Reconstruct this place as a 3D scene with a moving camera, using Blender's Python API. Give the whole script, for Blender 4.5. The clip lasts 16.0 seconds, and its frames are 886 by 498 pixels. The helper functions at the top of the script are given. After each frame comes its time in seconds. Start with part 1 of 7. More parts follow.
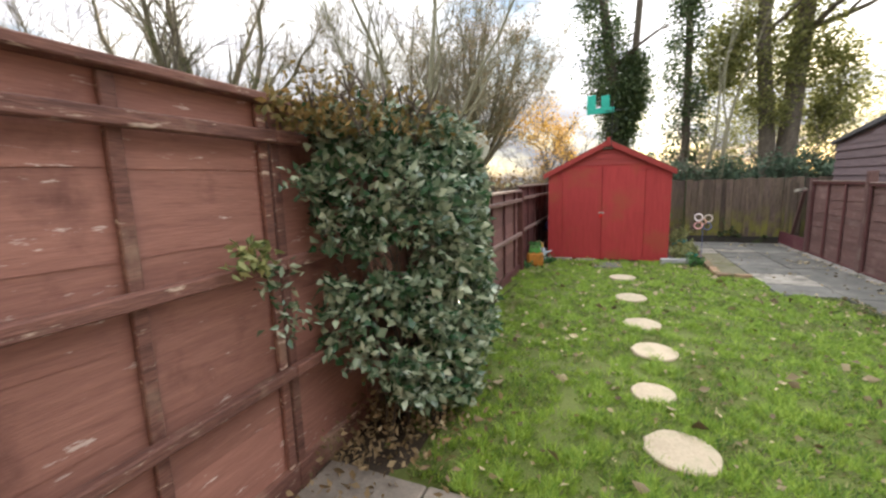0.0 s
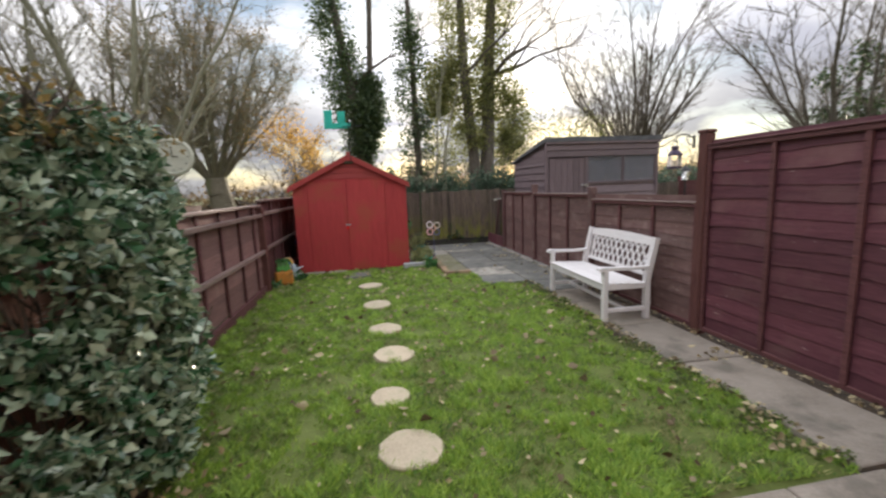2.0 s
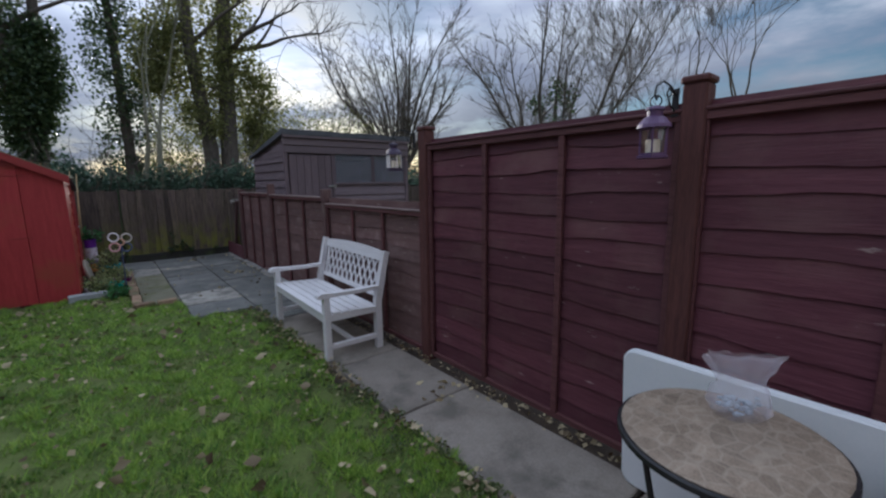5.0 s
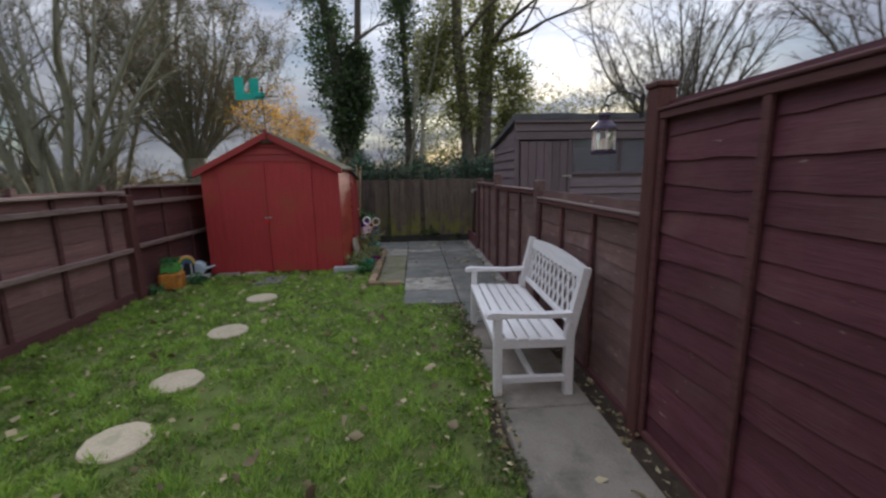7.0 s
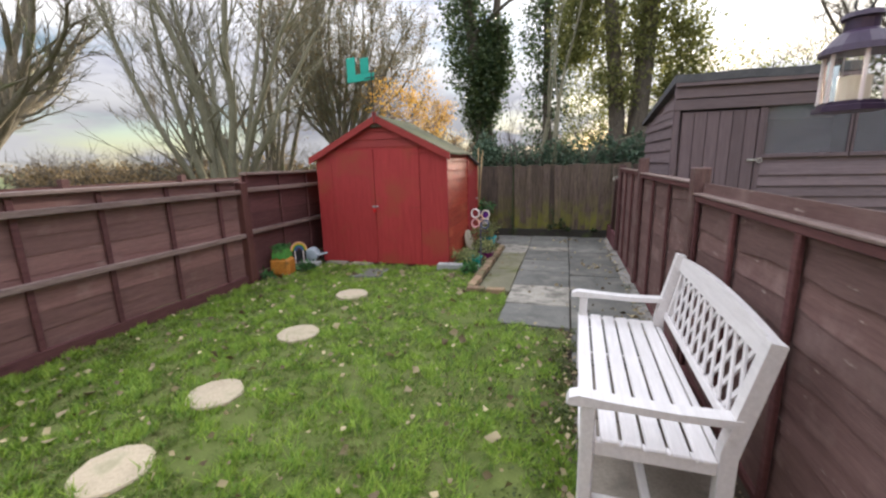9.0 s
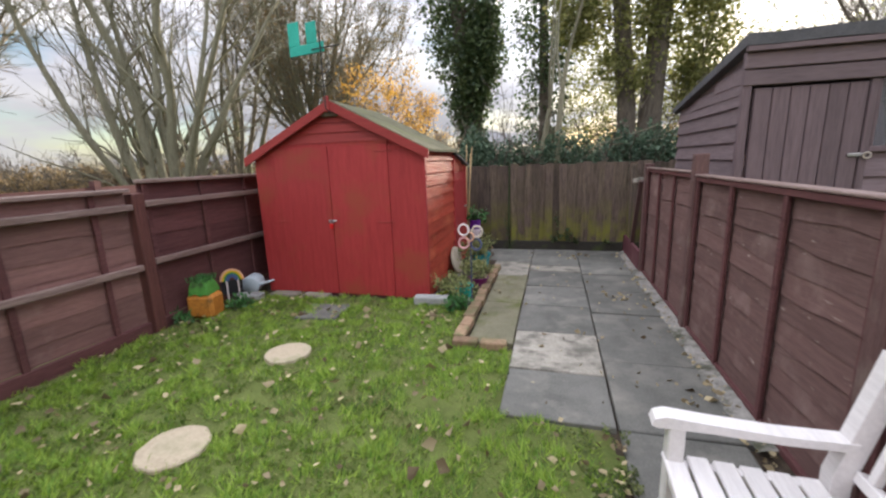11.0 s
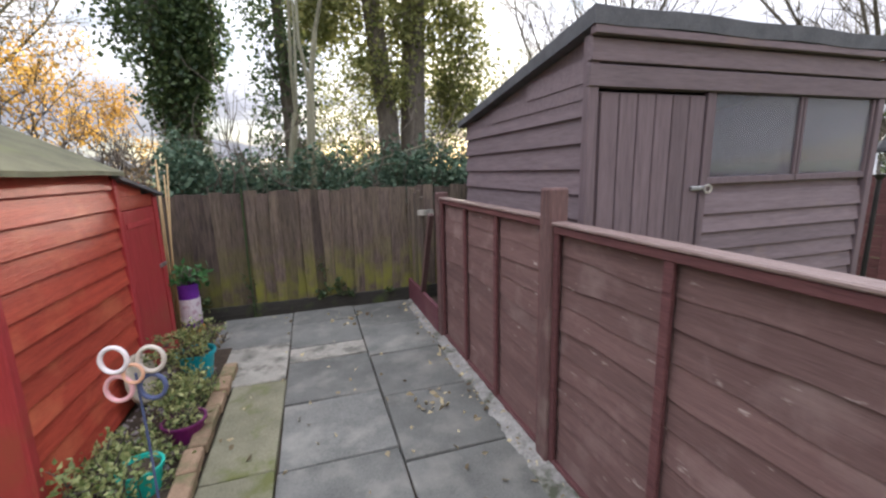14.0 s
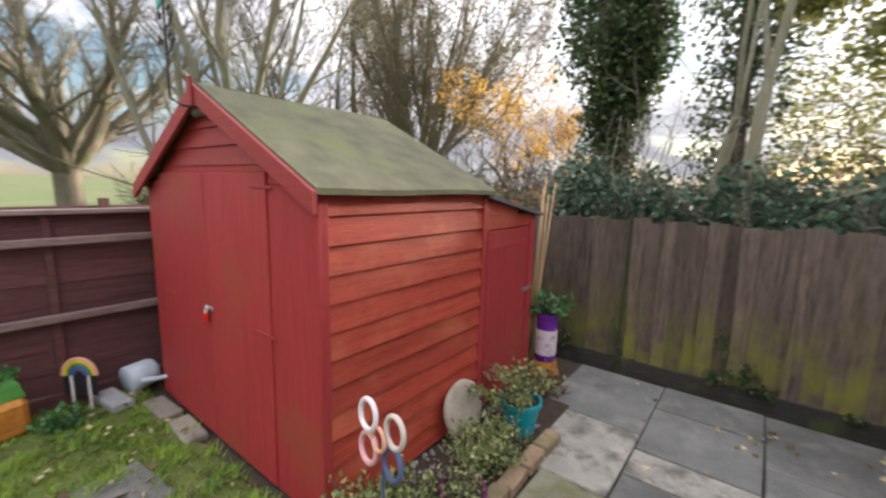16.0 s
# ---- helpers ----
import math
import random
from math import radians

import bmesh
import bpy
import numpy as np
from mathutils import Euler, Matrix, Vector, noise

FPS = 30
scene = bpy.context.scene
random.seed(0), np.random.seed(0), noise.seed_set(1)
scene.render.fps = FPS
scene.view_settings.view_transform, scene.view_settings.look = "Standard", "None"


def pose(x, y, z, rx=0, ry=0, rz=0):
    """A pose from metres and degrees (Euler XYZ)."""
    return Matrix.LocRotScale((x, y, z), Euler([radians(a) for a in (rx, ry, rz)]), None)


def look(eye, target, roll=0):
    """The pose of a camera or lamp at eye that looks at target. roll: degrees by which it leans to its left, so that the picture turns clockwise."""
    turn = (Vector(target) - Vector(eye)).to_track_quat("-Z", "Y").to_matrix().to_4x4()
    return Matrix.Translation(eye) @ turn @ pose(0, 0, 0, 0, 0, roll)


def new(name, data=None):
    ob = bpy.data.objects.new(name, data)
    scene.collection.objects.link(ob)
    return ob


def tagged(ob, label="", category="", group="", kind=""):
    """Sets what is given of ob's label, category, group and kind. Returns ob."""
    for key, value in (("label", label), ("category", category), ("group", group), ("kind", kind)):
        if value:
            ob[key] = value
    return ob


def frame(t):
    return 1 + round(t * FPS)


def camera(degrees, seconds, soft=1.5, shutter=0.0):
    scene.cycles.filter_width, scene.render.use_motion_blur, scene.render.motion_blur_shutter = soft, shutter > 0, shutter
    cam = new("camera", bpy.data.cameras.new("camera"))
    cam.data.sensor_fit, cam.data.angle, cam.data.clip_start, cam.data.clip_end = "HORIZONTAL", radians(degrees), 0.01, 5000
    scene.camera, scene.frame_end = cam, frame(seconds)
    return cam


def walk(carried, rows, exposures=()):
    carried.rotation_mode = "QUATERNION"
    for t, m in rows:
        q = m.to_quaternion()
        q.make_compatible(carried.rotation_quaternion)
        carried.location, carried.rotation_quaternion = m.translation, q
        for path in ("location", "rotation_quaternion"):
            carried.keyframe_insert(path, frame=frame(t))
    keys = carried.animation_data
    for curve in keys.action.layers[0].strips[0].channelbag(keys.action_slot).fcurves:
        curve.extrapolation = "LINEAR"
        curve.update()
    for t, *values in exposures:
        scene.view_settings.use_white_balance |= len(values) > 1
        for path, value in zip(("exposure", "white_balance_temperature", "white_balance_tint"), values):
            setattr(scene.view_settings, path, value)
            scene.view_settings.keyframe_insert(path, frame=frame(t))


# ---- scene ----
cam = camera(94.4, 16.0, 2.3, 0.3)
METRES, EYE, TILT, LEAN, TURN = 8.4, 1.47, 0.0, 0.0, 22.7
ROWS = [
    (0.0, 0.0, 0.0, 0.0, -0.27, -8.96, 1.72),
    (0.5, 0.0065, 0.0014, 0.0001, -6.18, -8.75, 1.89),
    (1.0, 0.015, 0.0025, 0.0001, -13.75, -8.6, 2.14),
    (1.5, 0.0247, 0.0036, 0.0005, -22.63, -8.45, 2.27),
    (2.0, 0.0348, 0.0073, 0.0003, -32.61, -8.39, 2.3),
    (2.5, 0.0515, 0.016, 0.0011, -43.45, -8.42, 2.34),
    (3.0, 0.0705, 0.0232, 0.0011, -54.46, -8.64, 2.43),
    (5.5, 0.2174, 0.0402, 0.0011, -62.1, -9.32, 0.76),
    (6.0, 0.2506, 0.0426, 0.0012, -49.65, -9.47, 0.62),
    (6.5, 0.2739, 0.0489, 0.0021, -37.45, -9.69, 0.74),
    (7.0, 0.2981, 0.0693, -0.0, -26.63, -10.14, 0.98),
    (7.5, 0.319, 0.0882, -0.0002, -18.01, -10.8, 1.28),
    (8.0, 0.3463, 0.1055, -0.0018, -11.4, -11.42, 1.35),
    (8.5, 0.3755, 0.1263, 0.0002, -6.39, -11.8, 1.36),
    (11.0, 0.4217, 0.3293, 0.0015, -7.91, -11.98, 1.92),
    (11.5, 0.4308, 0.3728, 0.0007, -12.14, -12.17, 1.77),
    (12.0, 0.4414, 0.4139, 0.0058, -13.81, -11.08, 0.95),
    (12.5, 0.4485, 0.462, 0.0089, -23.49, -11.0, 0.08),
    (13.0, 0.4633, 0.4926, 0.01, -31.35, -11.06, 0.51),
    (13.5, 0.4923, 0.5252, 0.0124, -38.18, -10.5, 2.07),
    (14.0, 0.5147, 0.5506, 0.0129, -40.58, -10.91, 1.45),
    (14.5, 0.5373, 0.5905, 0.0163, -33.89, -9.36, 0.23),
    (15.0, 0.552, 0.6194, 0.0187, -19.05, -8.49, -0.08),
    (15.5, 0.5735, 0.641, 0.0201, -0.98, -8.66, -0.69),
    (16.0, 0.5868, 0.6604, 0.0214, 15.46, -8.83, -1.44),
]
walk(cam, [(t, pose(0, 0, EYE, TILT, LEAN, TURN) @ pose(METRES * x, METRES * y, METRES * z, 90 + pitch, roll, yaw)) for t, x, y, z, yaw, pitch, roll in ROWS],
     [(0.0, 2.15, 6600, 9), (1.0, 2.06, 6600, 9), (2.0, 1.65, 6400, 10), (2.5, 1.2, 6000, 10), (3.0, 0.68, 5450, 10), (4.3, 0.58, 5250, 10), (5.5, 0.6, 5250, 9), (6.0, 0.64, 5400, 10), (7.0, 0.84, 5800, 10), (7.5, 1.02, 5950, 10), (8.0, 1.3, 6050, 11), (8.5, 1.78, 6200, 11), (11.0, 1.95, 6300, 12), (12.5, 2.05, 6300, 13), (14.0, 2.15, 6100, 12), (16.0, 2.1, 6400, 12)])
# ---- light ----
SUN_AZ, SUN_EL = 17.0, 12.3
CLOUD = 0.18
sun = new("sun", bpy.data.lights.new("sun", "SUN"))
sun.data.energy, sun.data.angle, sun.data.color = 2.4, radians(3.0), (1.0, 0.86, 0.68)
sun.matrix_world = look((0, 0, 30), (-30 * math.sin(radians(SUN_AZ)), -30 * math.cos(radians(SUN_AZ)), 30 - 30 * math.tan(radians(SUN_EL))))

world = bpy.data.worlds.new("sky")
scene.world = world
world.use_nodes = True
wt = world.node_tree
for n in list(wt.nodes):
    wt.nodes.remove(n)


def sky_nodes():
    """Thin high sky with broken, grey-bellied cloud."""
    out = wt.nodes.new("ShaderNodeOutputWorld")
    sky = wt.nodes.new("ShaderNodeTexSky")
    sky.sky_type, sky.sun_disc = "NISHITA", False
    sky.sun_elevation, sky.sun_rotation = radians(SUN_EL), radians(SUN_AZ)
    sky.air_density, sky.dust_density = 1.0, 0.6
    clear = wt.nodes.new("ShaderNodeBackground")
    clear.inputs["Strength"].default_value = 0.05
    wt.links.new(sky.outputs[0], clear.inputs["Color"])
    co = wt.nodes.new("ShaderNodeTexCoord")
    mp = wt.nodes.new("ShaderNodeMapping")
    mp.inputs["Scale"].default_value = (1.0, 1.0, 3.2)
    mp.inputs["Location"].default_value = (5.1, 1.7, 0.6)
    wt.links.new(co.outputs["Generated"], mp.inputs["Vector"])
    big = wt.nodes.new("ShaderNodeTexNoise")
    big.inputs["Scale"].default_value, big.inputs["Detail"].default_value, big.inputs["Roughness"].default_value = 2.1, 7, 0.58
    wt.links.new(mp.outputs[0], big.inputs["Vector"])
    cover = wt.nodes.new("ShaderNodeValToRGB")
    cover.color_ramp.elements[0].position, cover.color_ramp.elements[1].position = 0.40, 0.52
    wt.links.new(big.outputs["Fac"], cover.inputs[0])
    belly = wt.nodes.new("ShaderNodeTexNoise")
    belly.inputs["Scale"].default_value, belly.inputs["Detail"].default_value = 3.4, 6
    wt.links.new(mp.outputs[0], belly.inputs["Vector"])
    tone = wt.nodes.new("ShaderNodeValToRGB")
    tone.color_ramp.elements[0].position, tone.color_ramp.elements[1].position = 0.38, 0.62
    tone.color_ramp.elements[0].color, tone.color_ramp.elements[1].color = (0.60, 0.60, 0.67, 1), (1.0, 0.98, 0.97, 1)
    wt.links.new(belly.outputs["Fac"], tone.inputs[0])
    cloud = wt.nodes.new("ShaderNodeBackground")
    wt.links.new(tone.outputs[0], cloud.inputs["Color"])
    # overcast grade: zenith 7.6 times the horizon, raised to fill the foreground
    sep, grade = wt.nodes.new("ShaderNodeSeparateXYZ"), wt.nodes.new("ShaderNodeMapRange")
    wt.links.new(co.outputs["Generated"], sep.inputs[0])
    grade.inputs["From Min"].default_value, grade.inputs["From Max"].default_value = 0.1, 1.0
    grade.inputs["To Min"].default_value, grade.inputs["To Max"].default_value = CLOUD, CLOUD * 7.6
    wt.links.new(sep.outputs["Z"], grade.inputs["Value"])
    # cloud round the veiled sun is lit through
    dot, near = wt.nodes.new("ShaderNodeVectorMath"), wt.nodes.new("ShaderNodeMapRange")
    dot.operation = "DOT_PRODUCT"
    dot.inputs[1].default_value = (math.sin(radians(SUN_AZ)) * math.cos(radians(SUN_EL)), math.cos(radians(SUN_AZ)) * math.cos(radians(SUN_EL)), math.sin(radians(SUN_EL)))
    wt.links.new(co.outputs["Generated"], dot.inputs[0])
    near.interpolation_type = "SMOOTHERSTEP"
    near.inputs["From Min"].default_value, near.inputs["From Max"].default_value = 0.88, 1.0
    near.inputs["To Min"].default_value, near.inputs["To Max"].default_value = 1.0, 1.75
    wt.links.new(dot.outputs["Value"], near.inputs["Value"])
    glow = wt.nodes.new("ShaderNodeMath")
    glow.operation = "MULTIPLY"
    wt.links.new(grade.outputs[0], glow.inputs[0])
    wt.links.new(near.outputs[0], glow.inputs[1])
    wt.links.new(glow.outputs[0], cloud.inputs["Strength"])
    mix = wt.nodes.new("ShaderNodeMixShader")
    wt.links.new(cover.outputs[0], mix.inputs[0])
    wt.links.new(clear.outputs[0], mix.inputs[1])
    wt.links.new(cloud.outputs[0], mix.inputs[2])
    wt.links.new(mix.outputs[0], out.inputs[0])


sky_nodes()

# ---- materials ----


def surface(name, dark, light, rough=0.8, scale=5.0, fine=60.0, bump=0.3, stretch=(1, 1, 1), rand=0.25, stain=None, stain_scale=1.3, stain_at=(0.52, 0.66), metal=0.0, spec=0.4, low=None, scratch=None, scratch_at=(0.70, 0.76)):
    """A matt two-tone surface with coarse and fine grain, stains and fine relief."""
    m = bpy.data.materials.new(name)
    m.use_nodes = True
    t = m.node_tree
    b = t.nodes["Principled BSDF"]
    b.inputs["Roughness"].default_value, b.inputs["Metallic"].default_value = rough, metal
    b.inputs["Specular IOR Level"].default_value = spec
    co, info = t.nodes.new("ShaderNodeTexCoord"), t.nodes.new("ShaderNodeObjectInfo")
    chance = info.outputs["Random"]
    add = t.nodes.new("ShaderNodeVectorMath")
    add.operation = "MULTIPLY_ADD"
    add.inputs[1].default_value = (17, 11, 23)
    t.links.new(chance, add.inputs[0])
    t.links.new(co.outputs["Object"], add.inputs[2])
    mp = t.nodes.new("ShaderNodeMapping")
    mp.inputs["Scale"].default_value = stretch
    t.links.new(add.outputs[0], mp.inputs["Vector"])

    def grain(s, detail, vec):
        n = t.nodes.new("ShaderNodeTexNoise")
        n.inputs["Scale"].default_value, n.inputs["Detail"].default_value, n.inputs["Roughness"].default_value = s, detail, 0.62
        t.links.new(vec, n.inputs["Vector"])
        return n.outputs["Fac"]

    coarse, small = grain(scale, 4, mp.outputs[0]), grain(fine, 3, mp.outputs[0])
    blend = t.nodes.new("ShaderNodeMath")
    blend.operation = "MULTIPLY_ADD"
    blend.inputs[1].default_value = 0.45
    t.links.new(small, blend.inputs[0])
    half = t.nodes.new("ShaderNodeMath")
    half.operation = "MULTIPLY"
    half.inputs[1].default_value = 0.6
    t.links.new(coarse, half.inputs[0])
    t.links.new(half.outputs[0], blend.inputs[2])
    ramp = t.nodes.new("ShaderNodeValToRGB")
    ramp.color_ramp.elements[0].position, ramp.color_ramp.elements[1].position = 0.36, 0.7
    ramp.color_ramp.elements[0].color, ramp.color_ramp.elements[1].color = (*dark, 1), (*light, 1)
    t.links.new(blend.outputs[0], ramp.inputs[0])
    colour = ramp.outputs[0]
    if stain:
        s = grain(stain_scale, 6, add.outputs[0])
        sr = t.nodes.new("ShaderNodeValToRGB")
        sr.color_ramp.elements[0].position, sr.color_ramp.elements[1].position = stain_at
        t.links.new(s, sr.inputs[0])
        mx = t.nodes.new("ShaderNodeMix")
        mx.data_type = "RGBA"
        if low:
            # growth that creeps up from the damp foot
            sep, mr, mul = t.nodes.new("ShaderNodeSeparateXYZ"), t.nodes.new("ShaderNodeMapRange"), t.nodes.new("ShaderNodeMath")
            t.links.new(co.outputs["Object"], sep.inputs[0])
            t.links.new(sep.outputs["Z"], mr.inputs["Value"])
            mr.inputs["From Min"].default_value, mr.inputs["From Max"].default_value = low
            mr.inputs["To Min"].default_value, mr.inputs["To Max"].default_value = 1.0, 0.08
            mul.operation = "MULTIPLY"
            t.links.new(sr.outputs[0], mul.inputs[0])
            t.links.new(mr.outputs[0], mul.inputs[1])
            t.links.new(mul.outputs[0], mx.inputs["Factor"])
        else:
            t.links.new(sr.outputs[0], mx.inputs["Factor"])
        t.links.new(colour, mx.inputs[6])
        mx.inputs[7].default_value = (*stain, 1)
        colour = mx.outputs[2]
    if scratch:
        # paint rubbed away in short flecks along the grain
        fl = t.nodes.new("ShaderNodeMapping")
        fl.inputs["Scale"].default_value = [1 if k < 2 else 4.5 for k in stretch]
        t.links.new(add.outputs[0], fl.inputs["Vector"])
        sc = t.nodes.new("ShaderNodeValToRGB")
        sc.color_ramp.elements[0].position, sc.color_ramp.elements[1].position = scratch_at
        t.links.new(grain(7.0, 5, fl.outputs[0]), sc.inputs[0])
        ms = t.nodes.new("ShaderNodeMix")
        ms.data_type = "RGBA"
        t.links.new(sc.outputs[0], ms.inputs["Factor"])
        t.links.new(colour, ms.inputs[6])
        ms.inputs[7].default_value = (*scratch, 1)
        colour = ms.outputs[2]
    hsv = t.nodes.new("ShaderNodeHueSaturation")
    val = t.nodes.new("ShaderNodeMapRange")
    val.inputs["To Min"].default_value, val.inputs["To Max"].default_value = 1 - rand, 1 + rand
    t.links.new(chance, val.inputs["Value"])
    t.links.new(val.outputs[0], hsv.inputs["Value"])
    t.links.new(colour, hsv.inputs["Color"])
    t.links.new(hsv.outputs[0], b.inputs["Base Color"])
    if bump:
        bp = t.nodes.new("ShaderNodeBump")
        bp.inputs["Strength"].default_value, bp.inputs["Distance"].default_value = bump, 0.01
        t.links.new(blend.outputs[0], bp.inputs["Height"])
        t.links.new(bp.outputs[0], b.inputs["Normal"])
    return m


def foliage(name, a, b_, rough=0.5, through_light=0.25, spec=0.4, start=0.0):
    """Leaves: each takes its own tone between two, and lets some light through."""
    m = bpy.data.materials.new(name)
    m.use_nodes = True
    t = m.node_tree
    p = t.nodes["Principled BSDF"]
    p.inputs["Roughness"].default_value, p.inputs["Specular IOR Level"].default_value = rough, spec
    geo = t.nodes.new("ShaderNodeNewGeometry")
    ramp = t.nodes.new("ShaderNodeValToRGB")
    ramp.color_ramp.elements[0].color, ramp.color_ramp.elements[1].color = (*a, 1), (*b_, 1)
    ramp.color_ramp.elements[0].position = start
    t.links.new(geo.outputs["Random Per Island"], ramp.inputs[0])
    t.links.new(ramp.outputs[0], p.inputs["Base Color"])
    tr = t.nodes.new("ShaderNodeBsdfTranslucent")
    t.links.new(ramp.outputs[0], tr.inputs["Color"])
    mx = t.nodes.new("ShaderNodeMixShader")
    mx.inputs[0].default_value = through_light
    t.links.new(p.outputs[0], mx.inputs[1])
    t.links.new(tr.outputs[0], mx.inputs[2])
    t.links.new(mx.outputs[0], t.nodes["Material Output"].inputs[0])
    return m


def plain_glass(name, tint=(1, 1, 1), rough=0.02):
    m = bpy.data.materials.new(name)
    m.use_nodes = True
    p = m.node_tree.nodes["Principled BSDF"]
    p.inputs["Base Color"].default_value = (*tint, 1)
    p.inputs["Roughness"].default_value, p.inputs["Transmission Weight"].default_value, p.inputs["IOR"].default_value = rough, 1.0, 1.45
    return m


